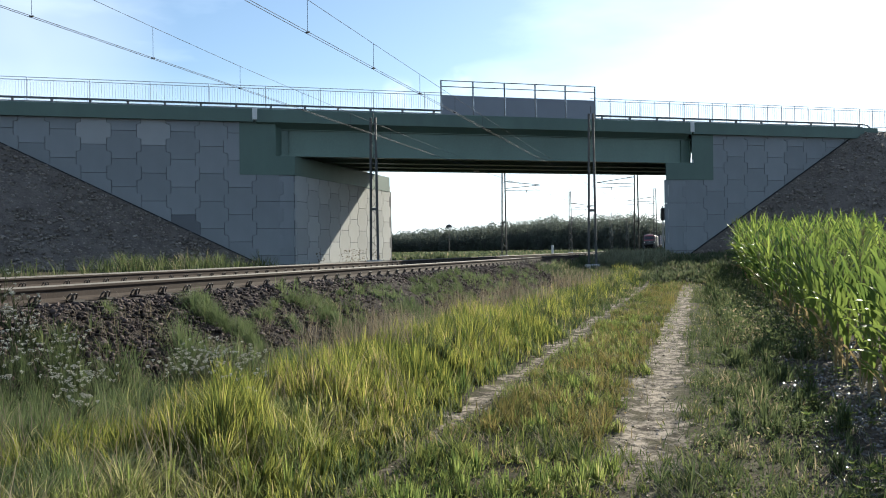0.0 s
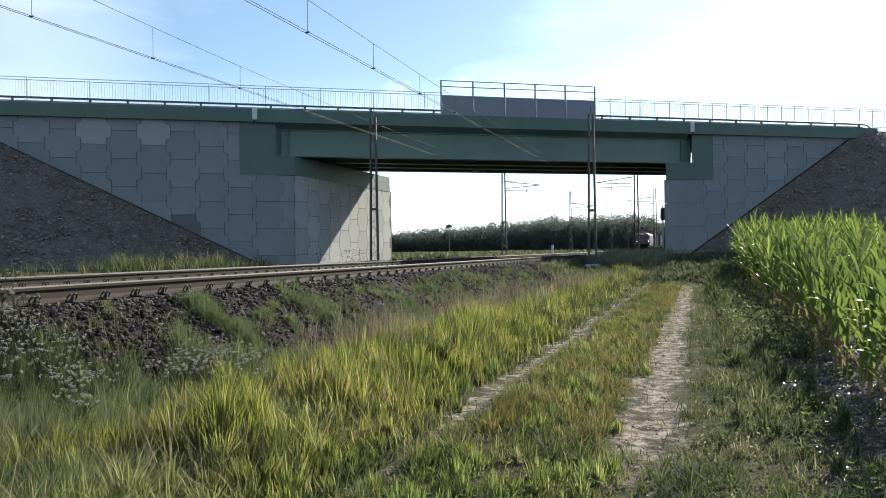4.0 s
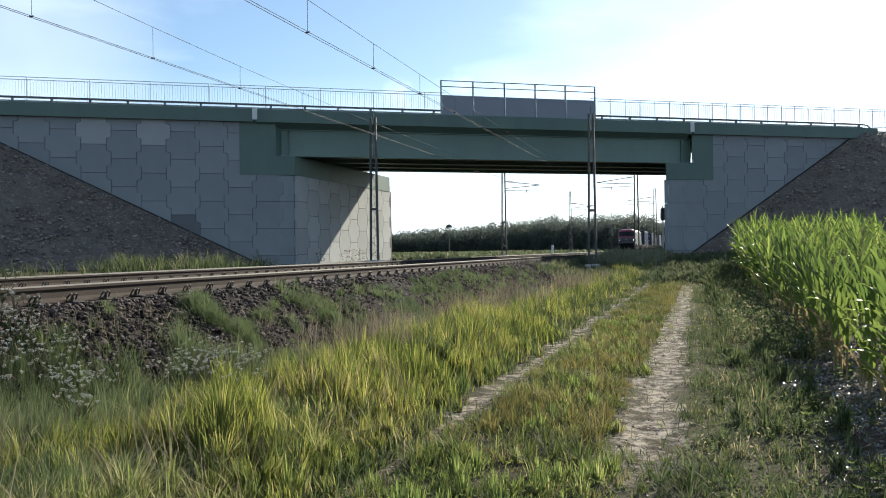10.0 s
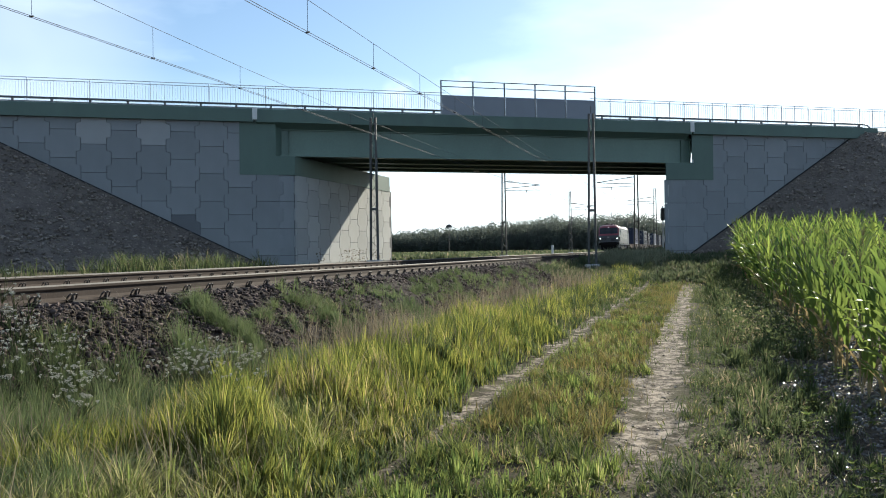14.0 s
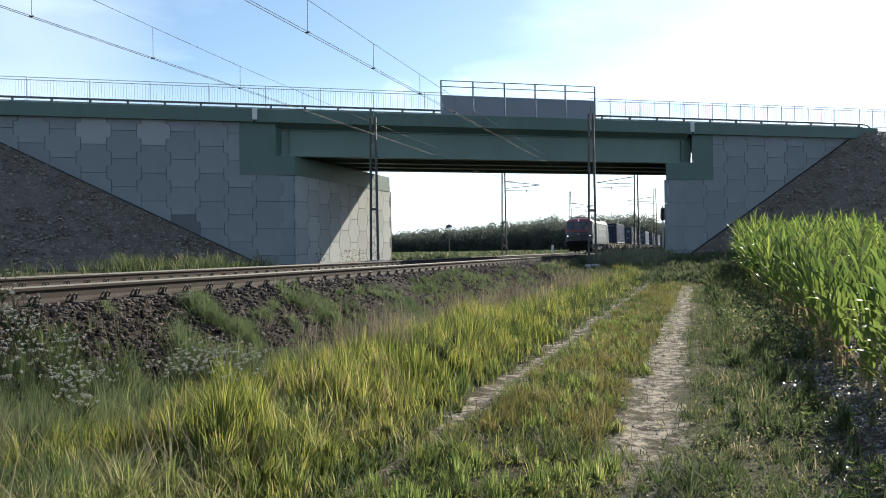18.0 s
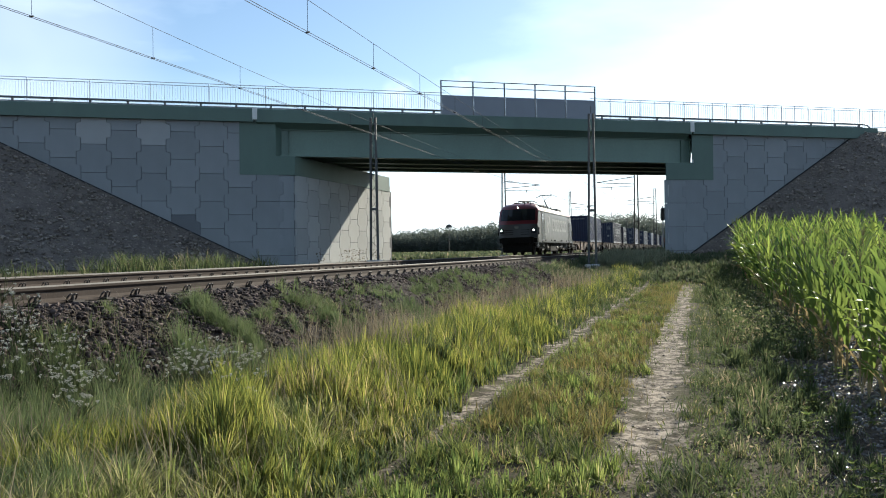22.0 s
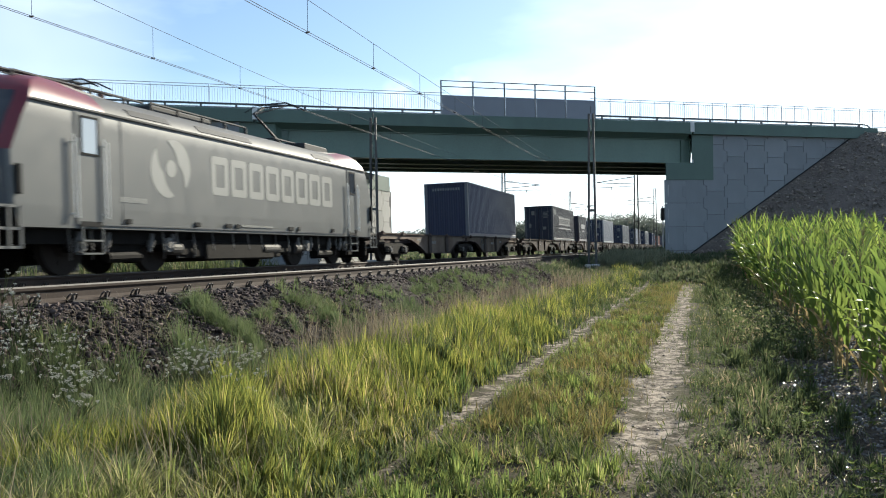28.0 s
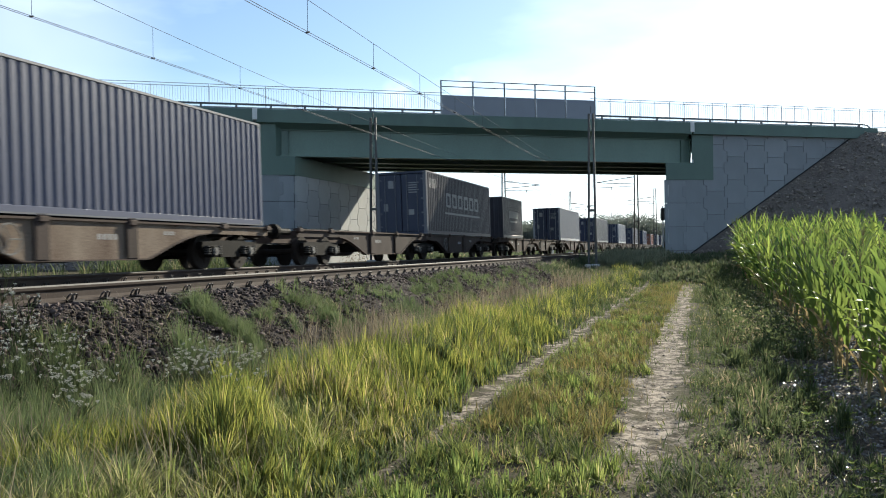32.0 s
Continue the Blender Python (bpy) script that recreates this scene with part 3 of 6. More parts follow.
def build_railing():
    ra = thing("bridge_railing", "pale galvanised railing of thin upright bars", "railing")
    for z in (10.95, 10.81, 9.72):
        bm = bmesh.new()
        for s0, s1 in ((-20.0, 23.3), (32.6, 60.0)):
            box(bm, s0, s1, 0.785, 0.825, z - 0.017, z + 0.017)
        bm.transform(BM)
        part("top_rail" if z > 10.9 else "picket_rail" if z > 10 else "bottom_rail", bm, M_GALV, ra)
    post = bm_mesh("railing_post", boxes((-0.018, 0.018, -0.018, 0.018, 0, 1.58)), M_GALV)
    stick = bm_mesh("baluster", boxes((-0.008, 0.008, -0.008, 0.008, 0, 1.07)), M_GALV)
    for k in range(-6, 8):
        put("railing_post", post, ra, BM @ pose(0.40 + 3.08 * k, 0.805, 9.36))
    for k in range(-5, 21):
        put("railing_post", post, ra, BM @ pose(38.14 + 1.0407 * k, 0.805, 9.36))
    rest, n = bmesh.new(), 0
    for i in range(570):
        s = -20 + 0.14 * i
        if 23.3 < s < 32.6:
            continue
        if -1.5 < s < 20 or 33 < s < 53:
            put("baluster", stick, ra, BM @ pose(s, 0.805, 9.73))
        else:
            box(rest, s - 0.008, s + 0.008, 0.797, 0.813, 9.73, 10.8)
    rest.transform(BM)
    part("far_balusters", rest, M_GALV, ra)["kind"] = "stuff"


def build_screen():
    sc = thing("safety_screen", "grey sheet-metal safety screen above the tracks with a pipe frame", "safety screen")
    ss = [22.7 + 1.952 * i for i in range(6)]
    post = bm_mesh("screen_post", boxes((-0.035, 0.035, 0, 0.07, 0, 2.12)), M_GUARD)
    for s in ss:
        put("screen_post", post, sc, BM @ pose(s, -0.22, 9.38))
    for i in range(5):
        bm = boxes((ss[i] + 0.045, ss[i + 1] - 0.045, -0.235, -0.215, 9.40, 10.64), bevel=0.004)
        bm.transform(BM)
        sheet = part("screen_sheet", bm, M_SCREEN, sc)
        for z in (11.46, 11.12):
            fr = boxes((ss[i] + 0.03, ss[i + 1] - 0.03, -0.21, -0.17, z, z + 0.045))
            fr.transform(BM)
            part("screen_bar", fr, M_GUARD, sc)


build_guard_rail()
build_railing()
build_screen()


# ---- embankments of the road ----
def build_bank(name, left):
    vs, fs = [], []
    ss = list(np.arange(-70, 12.6, 0.55)) if left else list(np.arange(38.4, 130, 0.55))
    ds = list(np.arange(-16, 0.01, 0.4)) + [0.05]
    for s in ss:
        for d in ds:
            h1 = 1.0 + (12.15 - s) * 0.497 if left else 0.92 + (s - 38.64) * 0.6246
            h = min(h1, 9.33) + min(d, 0) * 0.66
            h += 0.1 * noise.noise((s * 0.5, d * 0.5, 3)) + 0.05 * noise.noise((s * 2, d * 2, 9)) if d < -0.2 else 0
            p = bw(s, d)
            low = 0.7 if left else ground_z(p.x, p.y) - 0.25
            vs.append((p.x, p.y, max(h, low)))
    n = len(ds)
    for i in range(len(ss) - 1):
        for j in range(n - 1):
            fs.append((i * n + j, (i + 1) * n + j, (i + 1) * n + j + 1, i * n + j + 1))
    ob = new(name, mesh_of(name, vs, fs, M_GRAVEL, False))
    tagged(ob, "steep road embankment covered in dark crushed stone", "embankment", kind="structure")
    # kerb strip where the slope meets the wall
    bm = bmesh.new()
    a, b = ((12.15, 1.0), (-4.6, 9.3)) if left else ((38.64, 0.95), (51.75, 9.14))
    p, q = bw(a[0], -0.06, a[1]), bw(b[0], -0.06, b[1])
    bar(bm, p, q, 0.07, 0.065)
    part("bank_edge_strip", bm, M_SEAL, ob, "dark grey sealing strip along the wall")
    # shoulders and back slopes close the bank
    vs, fs = [], []
    ends = (-70, -4.0) if left else (51.0, 130)
    for s in ends:
        for d, z in ((0.0, 9.3), (DEPTH, 9.5), (DEPTH + 13, 0.6)):
            vs.append(tuple(bw(s, d, z)))
    fs = [(0, 3, 4, 1), (1, 4, 5, 2)]
    put("bank_back", mesh_of("bank_back", vs, fs, M_GRAVEL), ob)


build_bank("embankment_left", True)
build_bank("embankment_right", False)


# ---- overhead line ----
def build_mast(x, y, z0, z1, side, w0=0.36, w1=0.2, arms=True, z_wire=6.5):
    """Lattice mast of two channel legs; side: +1 when the track lies towards +x."""
    ms = thing("catenary_mast", "dark steel lattice mast of the overhead line", "catenary mast", "masts along the line", m=pose(x, y, z0))
    h = z1 - z0
    part("footing", boxes((-0.35, 0.35, -0.3, 0.3, -0.5, 0.12), bevel=0.03), M_CONCRETE, ms, "concrete footing")
    for s in (-1, 1):
        # one rolled channel, open towards the middle of the mast
        bm = bmesh.new()
        u = [(0.05, -0.057), (0.05, 0.057), (-0.05, 0.057), (-0.05, 0.043), (0.036, 0.043), (0.036, -0.043), (-0.05, -0.043), (-0.05, -0.057)]
        lo = [bm.verts.new((s * (w0 / 2 + a), b, 0.05)) for a, b in u]
        hi = [bm.verts.new((s * (w1 / 2 + a), b, h)) for a, b in u]
        for i in range(8):
            bm.faces.new((lo[i], lo[(i + 1) % 8], hi[(i + 1) % 8], hi[i]))
        bm.faces.new(lo[::-1])
        bm.faces.new(hi)
        part("leg", bm, M_MAST, ms)
    bm, k, z = bmesh.new(), 1, 0.3
    while z < h - 0.5:
        wa, wb = w0 + (w1 - w0) * z / h, w0 + (w1 - w0) * (z + 0.42) / h
        bar(bm, (-k * wa / 2, 0.04, z), (k * wb / 2, 0.04, z + 0.42), 0.05, 0.01)
        k, z = -k, z + 0.42
    tagged(part("lacing", bm, M_MAST, ms), "crossed steel lacing bars", kind="stuff")
    part("tie_plate", boxes((-w0 * 0.42, w0 * 0.42, -0.06, 0.06, h * 0.36, h * 0.36 + 0.12)), M_MAST, ms)
    part("top_spike", rod(bmesh.new(), (0, 0, h), (0, 0, h + 0.35), 0.02), M_MAST, ms)
    if arms:
        zc = z_wire - z0
        tip = side * 3.2
        bm = bmesh.new()
        rod(bm, (side * 0.15, 0, zc + 0.95), (tip, 0, zc + 0.55), 0.03)
        rod(bm, (side * 0.15, 0, zc + 0.35), (tip, 0, zc + 0.55), 0.03)
        part("bracket_arm", bm, M_MAST, ms)
        bm = bmesh.new()
        rod(bm, (side * 0.15, 0, zc + 0.18), (tip * 0.98, 0, zc + 0.12), 0.022)
        rod(bm, (tip * 0.62, 0, zc + 0.14), (tip * 0.62, 0, zc - 0.05), 0.03)
        part("steady_arm", bm, M_MAST, ms)
        bm = bmesh.new()
        for i in range(5):
            rod(bm, (side * (0.3 + 0.09 * i), 0, zc + 0.93 - 0.012 * i), (side * (0.34 + 0.09 * i), 0, zc + 0.925 - 0.012 * i), 0.075, 8)
        part("insulator", bm, M_INSUL, ms)
    return ms


for row in ((-16.4, 42.2, 1.0, 8.55, 1, 0.40, 0.26, False), (-5.18, 42.7, 0.7, 8.2, -1, 0.37, 0.2, False), (-16.4, 73.0, 1.0, 9.0, 1, 0.4, 0.22, True),
            (-5.2, 72.6, 0.9, 8.7, -1, 0.4, 0.22, True), (-16.4, 112.0, 1.0, 9.0, 1, 0.4, 0.2, True), (-5.2, 102.0, 0.9, 8.4, -1, 0.36, 0.2, True),
            (-16.4, 164.0, 1.0, 8.3, 1, 0.5, 0.3, True), (-5.2, 150.0, 0.9, 8.4, -1, 0.4, 0.2, True), (-16.4, 200.0, 1.0, 8.0, 1, 0.5, 0.3, True)):
    build_mast(*row)


def build_wires():
    line = thing("overhead_line", "thin dull contact and messenger wires with droppers over two tracks", "overhead wires")
    for x, zc, mess, drops in (
            (TR2, 6.5, [(-16, 8.9), (-6, 8.5), (6, 7.85), (16.5, 7.37), (19, 7.28), (23, 7.16), (27.2, 7.08), (33, 6.98), (42.2, 6.92), (58, 6.85), (65, 7.1), (73, 7.5), (84, 7.1), (93, 7.0), (102, 7.15), (112, 7.55), (130, 7.1), (164, 7.6), (300, 7.4)], [6.2, 10.4, 14.64, 18.75, 23.03, 27.22, 31.5, 36, 78, 86, 95, 104]),
            (TR1, 6.28, [(-16, 8.2), (-6, 7.9), (8, 7.25), (17, 6.99), (20.8, 6.92), (24.6, 6.86), (32, 6.74), (42.7, 6.62), (58, 6.6), (65, 6.9), (72.6, 7.3), (82, 6.9), (92, 6.95), (102, 7.3), (125, 6.9), (150, 7.3), (300, 7.2)], [9.2, 13.0, 16.9, 20.77, 24.57, 28.4, 32.3, 77, 84, 92])):
        for o in (-0.045, 0.045):
            wire_line("contact_wire", [(x + o, -16, zc), (x + o, 42, zc), (x + o, 75, zc + 0.05), (x + o, 320, zc)], 0.0068, M_WIRE, line)
        wire_line("messenger_wire", [(x, y, z) for y, z in mess], 0.0062, M_WIRE, line)
        for y in drops:
            zt = float(np.interp(y, [p[0] for p in mess], [p[1] for p in mess]))
            bm = bmesh.new()
            rod(bm, (x, y, zc), (x, y, zt), 0.006, 4)
            box(bm, x - 0.05, x + 0.05, y - 0.01, y + 0.01, zc - 0.01, zc + 0.025)
            part("dropper", bm, M_WIRE, line)


build_wires()


# ---- small things by the line ----
def build_line_furniture():
    sg = thing("line_sign", "half-round dark sign board on a thin pole", "sign", m=pose(-30, 102.6, 0.9))
    part("pole", rod(bmesh.new(), (0, 0, 0), (0, 0, 3.6), 0.05), M_MAST, sg)
    bm = bmesh.new()
    pts = [(0.42 * math.cos(a), 3.45 + 0.42 * math.sin(a)) for a in np.linspace(0, math.pi, 10)]
    extrude_profile(bm, pts, "y", -0.03, 0.03)
    part("board", bm, M_MAST, sg, "half-round board seen from behind")
    mk = thing("marker_post", "short white concrete marker post in the grass", "marker post", m=pose(-18, 107.6, 0.9))
    part("post", boxes((-0.13, 0.13, -0.1, 0.1, 0, 1.15), bevel=0.03), M_JOINTCAP, mk)
    sl = thing("line_signal", "dark railway signal head seen from behind on a slim post", "signal", m=pose(-2.9, 68.0, 0.9))
    part("post", rod(bmesh.new(), (0, 0, 0), (0, 0, 3.9), 0.06), M_GALV, sl)
    part("signal_head", boxes((-0.17, 0.17, -0.1, 0.1, 2.75, 3.75), bevel=0.09), M_MAST, sl)


build_line_furniture()

# ---- far wood ----
# Leaf colour greyed and lightened to hold the haze of distance.
M_WOOD = leaf_mat("hazy_far_foliage", (0.088, 0.106, 0.09), (0.12, 0.134, 0.114), trans=0.42, rough=0.85, gloss=0.05)


def clump_mesh(name, centres, sizes, material, squash=0.7):
    """Small tilted leaf clumps, one folded quad each."""
    n = len(centres)
    rng = np.random.default_rng(11)
    a = rng.normal(size=(n, 3))
    a /= np.linalg.norm(a, axis=1)[:, None]
    b = np.cross(a, rng.normal(size=(n, 3)))
    b /= np.linalg.norm(b, axis=1)[:, None]
    c = np.asarray(centres)
    s = np.asarray(sizes)[:, None]
    v = np.empty((n, 4, 3))
    v[:, 0], v[:, 1] = c - a * s, c - b * s * squash
    v[:, 2], v[:, 3] = c + a * s, c + b * s * squash + np.cross(a, b) * s * 0.3
    me = bpy.data.meshes.new(name)
    me.vertices.add(n * 4)
    me.vertices.foreach_set("co", v.reshape(-1))
    me.loops.add(n * 4)
    me.loops.foreach_set("vertex_index", np.arange(n * 4, dtype=np.int32))
    me.polygons.add(n)
    me.polygons.foreach_set("loop_start", np.arange(0, n * 4, 4, dtype=np.int32))
    me.materials.append(material)
    me.update(calc_edges=True)
    return me


def build_forest():
    rng = np.random.default_rng(5)
    cen, siz = [], []
    trunks = bmesh.new()
    for row in range(4):
        for i in range(75):
            k = (i + rng.uniform(-0.4, 0.4)) / 74
            ang = radians(-10 + 34 * k)          # across the view
            dist = 365 + 10 * row - 50 * sstep(0.25, 0.95, k)
            d = Vector((math.sin(ang - radians(YAW)), math.cos(ang - radians(YAW)), 0)) * (dist / math.cos(ang))
            px = 784 + 1531 * math.tan(ang)
            top = np.interp(px, [600, 700, 790, 900, 980, 1080, 1140, 1160, 1172, 1300], [10.2, 12.3, 14.6, 17.8, 21.0, 21.4, 22.4, 19.5, 15.0, 11.0])
            h = (top - 1.6) * dist / 500 + 1.6 + rng.uniform(-1.7, 0.3) + (-1.2 if row == 0 else -0.2)
            h = max(h, 4)
            r = rng.uniform(2.4, 4.2)
            n = 760 if row < 2 else 240
            u = rng.normal(size=(n, 3))
            u /= np.linalg.norm(u, axis=1)[:, None]
            u *= rng.uniform(0.3, 1, n)[:, None] ** 0.4
            u[:, 0] *= r
            u[:, 1] *= r
            u[:, 2] = u[:, 2] * (h * 0.5) + h * 0.5
            keep = u[:, 2] > 0.4
            cen.append((u + np.array([d.x, d.y, 0.9]))[keep])
            siz.append(rng.uniform(0.18, 0.38, n)[keep])
            m = 110                      # undergrowth and inner branches close the gaps
            w = np.stack([rng.uniform(-3.2, 3.2, m), rng.uniform(2, 6, m), rng.uniform(0.2, 0.78 * h, m)], 1)
            cen.append(w + np.array([d.x, d.y, 0.7]))
            siz.append(rng.uniform(0.6, 1.0, m))
            if row == 0:
                rod(trunks, (d.x, d.y, 0.3), (d.x, d.y, h * 0.8), 0.2, 5, 0.08)
    fo = tagged(new("far_wood", clump_mesh("far_wood", np.concatenate(cen), np.concatenate(siz), M_WOOD)), "dark green mixed wood along the far edge of the field", "trees", kind="stuff")
    part("trunks", trunks, M_MAST, fo)


build_forest()
# ---- train ----
M_LOCO = mat("loco_grey_paint", (0.122, 0.123, 0.117), 0.42, var=0.08, scale=0.5, fine=3, bump=0.0, second=(0.104, 0.104, 0.099), spec=0.3)
M_LOCO_DARK = mat("loco_front_grey", (0.042, 0.044, 0.05), 0.45, var=0.15, scale=2, fine=20, bump=0.02)
M_RED = mat("loco_red_paint", (0.155, 0.021, 0.032), 0.38, var=0.2, scale=2, fine=20, bump=0.02)
M_LOGO = mat("pale_lettering", (0.25, 0.246, 0.222), 0.45, var=0.1, scale=3, fine=25, bump=0)
M_ROOFGEAR = mat("roof_gear_dark", (0.03, 0.03, 0.032), 0.75, 0.2, var=0.25, scale=4, fine=30)
M_ROOFPALE = mat("roof_panel_pale", (0.09, 0.091, 0.092), 0.6, var=0.2, scale=2, fine=20, bump=0.03, spec=0.25)
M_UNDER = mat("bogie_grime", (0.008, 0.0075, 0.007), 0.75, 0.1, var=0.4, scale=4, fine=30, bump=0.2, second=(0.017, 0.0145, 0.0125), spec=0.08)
M_WHEEL = mat("wheel_steel", (0.03, 0.025, 0.022), 0.7, 0.0, var=0.3, scale=4, fine=30, spec=0.1)
M_CHROME = mat("bright_handrail", (0.6, 0.6, 0.58), 0.4, 0.2, var=0.05)
# Blue-grey base colour stands in for sky reflected in the dark windscreen.
M_GLASS = mat("dark_cab_glass", (0.034, 0.039, 0.05), 0.1, var=0.2, scale=1.5, bump=0, spec=0.8)
M_PALEGLASS = mat("side_window_glass", (0.45, 0.5, 0.55), 0.12, var=0.05, bump=0)
M_LAMP = glow_mat("headlight_glow", (1.0, 0.95, 0.86), 4.0)
M_WAGON = mat("wagon_primer_brown", (0.095, 0.07, 0.058), 0.85, spec=0.12, var=0.45, scale=1.4, fine=25, bump=0.1, second=(0.035, 0.028, 0.025), streak=3.0)
M_WAGON_PALE = mat("wagon_dusty_grey", (0.27, 0.22, 0.17), 0.85, spec=0.12, rand=0.25, var=0.6, scale=0.9, fine=25, bump=0.1, second=(0.06, 0.032, 0.022), streak=2.0)
M_WAGON_DARK = mat("wagon_dark_brown", (0.075, 0.058, 0.05), 0.85, spec=0.12, rand=0.2, var=0.5, scale=1.2, fine=25, bump=0.1, second=(0.03, 0.024, 0.021), streak=3.0)
M_GEAR = mat("dusty_running_gear", (0.085, 0.078, 0.07), 0.7, 0.1, var=0.4, scale=5, fine=30, bump=0.1, second=(0.02, 0.018, 0.016), spec=0.3)
M_GEARPALE = mat("pale_axle_cover", (0.12, 0.115, 0.108), 0.6, 0.1, var=0.3, scale=6, fine=30, bump=0.05, second=(0.06, 0.055, 0.05))


def container_mat(name, color, dusty):
    return mat(name, color, 0.45, var=0.3, scale=0.8, fine=22, bump=0.05, second=dusty, streak=4.0, spec=0.3)


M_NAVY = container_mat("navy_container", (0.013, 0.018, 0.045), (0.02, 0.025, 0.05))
# Dusty navy, lightened over M_NAVY for sun and grazing sheen on the sides.
M_NAVY_SIDE = container_mat("sunlit_dusty_navy_side", (0.045, 0.052, 0.092), (0.07, 0.077, 0.12))
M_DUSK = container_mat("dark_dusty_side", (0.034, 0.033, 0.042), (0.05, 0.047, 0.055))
M_BLUE = container_mat("blue_container", (0.015, 0.021, 0.045), (0.026, 0.032, 0.056))
M_GREYBOX = container_mat("grey_container", (0.14, 0.143, 0.152), (0.10, 0.102, 0.11))
M_SILVER = container_mat("silver_container", (0.27, 0.275, 0.295), (0.2, 0.205, 0.225))
M_BROWN = container_mat("brown_container", (0.20, 0.075, 0.045), (0.13, 0.06, 0.045))
M_MARK = mat("faded_white_marking", (0.22, 0.22, 0.22), 0.6, var=0.3, scale=4, fine=30, bump=0)
M_FRAMEPALE = container_mat("worn_frame_edge", (0.11, 0.114, 0.13), (0.075, 0.078, 0.09))


# -- locomotive: y = 0 at the front lamps, +y towards the tail; z = 0 at the rail top --
LEN = 18.25
RINGS = [  # height, front edge, half width
    (0.92, 0.10, 1.47), (1.32, 0.0, 1.49), (1.36, 0.0, 1.49), (2.26, -0.06, 1.49), (2.30, -0.05, 1.49), (2.62, 0.10, 1.49), (2.95, 0.25, 1.485),
    (3.24, 0.425, 1.482), (3.28, 0.45, 1.47), (3.40, 0.55, 1.42), (3.55, 0.74, 1.27), (3.68, 1.08, 1.12), (3.76, 1.7, 0.95), (3.765, 3.3, 0.93)]
FRONT_X = [-1.0, -0.96, -0.9, -0.82, -0.7, -0.5, -0.25, 0.0, 0.25, 0.5, 0.7, 0.82, 0.9, 0.96, 1.0]
SIDE_T = [0.35, 0.9, 1.5, 2.6, 3.05, 5.0, 8.8, 13.25, 15.2, 15.65, 16.75, 17.35, 17.9]


def front_bow(u):
    return 0.55 * abs(u) ** 3 - 0.06


def cab_z(z, y=0.0):
    """The crown of each cab rises above the middle roof."""
    return z + 0.15 * min(1, max(0, (z - 3.27) / 0.3)) * (1 - sstep(1.7, 3.2, min(y, LEN - y)))


def loco_ring(z, yf, hw):
    pts = [(hw * u, yf + front_bow(u), z) for u in FRONT_X]
    pts += [(hw, max(t, yf + 0.51 + 0.02 * i), z) if t < 8.8 else (hw, min(t, LEN - yf - 0.51 - 0.02 * (len(SIDE_T) - i)), z) for i, t in enumerate(SIDE_T)]
    pts += [(-hw * u, LEN - yf - front_bow(u), z) for u in FRONT_X]
    pts += [(-x, LEN - y, zz) for x, y, zz in pts[len(FRONT_X):len(FRONT_X) + len(SIDE_T)]]
    return [(x, y, cab_z(zz, y)) for x, y, zz in pts]


def loco_body_mesh():
    bm = bmesh.new()
    rows = [[bm.verts.new(p) for p in loco_ring(*r)] for r in RINGS]
    n = len(rows[0])
    for a, b in zip(rows, rows[1:]):
        for i in range(n):
            j = (i + 1) % n
            f = bm.faces.new((a[i], a[j], b[j], b[i]))
            c = f.calc_center_median()
            y = min(c.y, LEN - c.y)
            nf, ns = len(FRONT_X), len(SIDE_T)
            end = i < nf - 1 or nf + ns <= i < 2 * nf + ns - 1
            if c.z > 3.30 and y < 3.04:
                f.material_index = 1
            elif c.z > 2.28 and end:
                f.material_index = 1
            elif c.z < 1.34 and end:
                f.material_index = 4
            elif c.z < 2.28 and end and abs(c.x) < 1.42:
                f.material_index = 2
            elif c.z > 3.32:
                f.material_index = 3
    bm.faces.new(rows[-1]).material_index = 3
    bm.faces.new(rows[0][::-1]).material_index = 2
    return bm_mesh("loco_body", bm, [M_LOCO, M_RED, M_LOCO_DARK, M_ROOFPALE, M_UNDER], True)


def front_sheet(z0, z1, u0, u1, out, nz=4, nu=8, tail=False):
    """A sheet that follows the curved nose, a little proud of it."""
    zs, ys = [cab_z(r[0]) for r in RINGS], [r[1] for r in RINGS]
    bm = bmesh.new()
    rows = []
    for z in [z0] + [q for q in zs if z0 + 0.01 < q < z1 - 0.01] + [z1]:
        yf = float(np.interp(z, zs, ys))
        hw = float(np.interp(z, zs, [r[2] for r in RINGS]))
        row = []
        lo_u, hi_u = min(u0, u1), max(u0, u1)
        for u in [lo_u] + [q for q in FRONT_X if lo_u + 0.01 < q < hi_u - 0.01] + [hi_u]:
            y = yf + front_bow(u) - out
            row.append(bm.verts.new((hw * u, LEN - y if tail else y, z)))
        rows.append(row)
    for a, b in zip(rows, rows[1:]):
        for i in range(len(a) - 1):
            bm.faces.new((a[i], a[i + 1], b[i + 1], b[i]))
    bmesh.ops.solidify(bm, geom=bm.faces[:], thickness=0.012)
    return bm


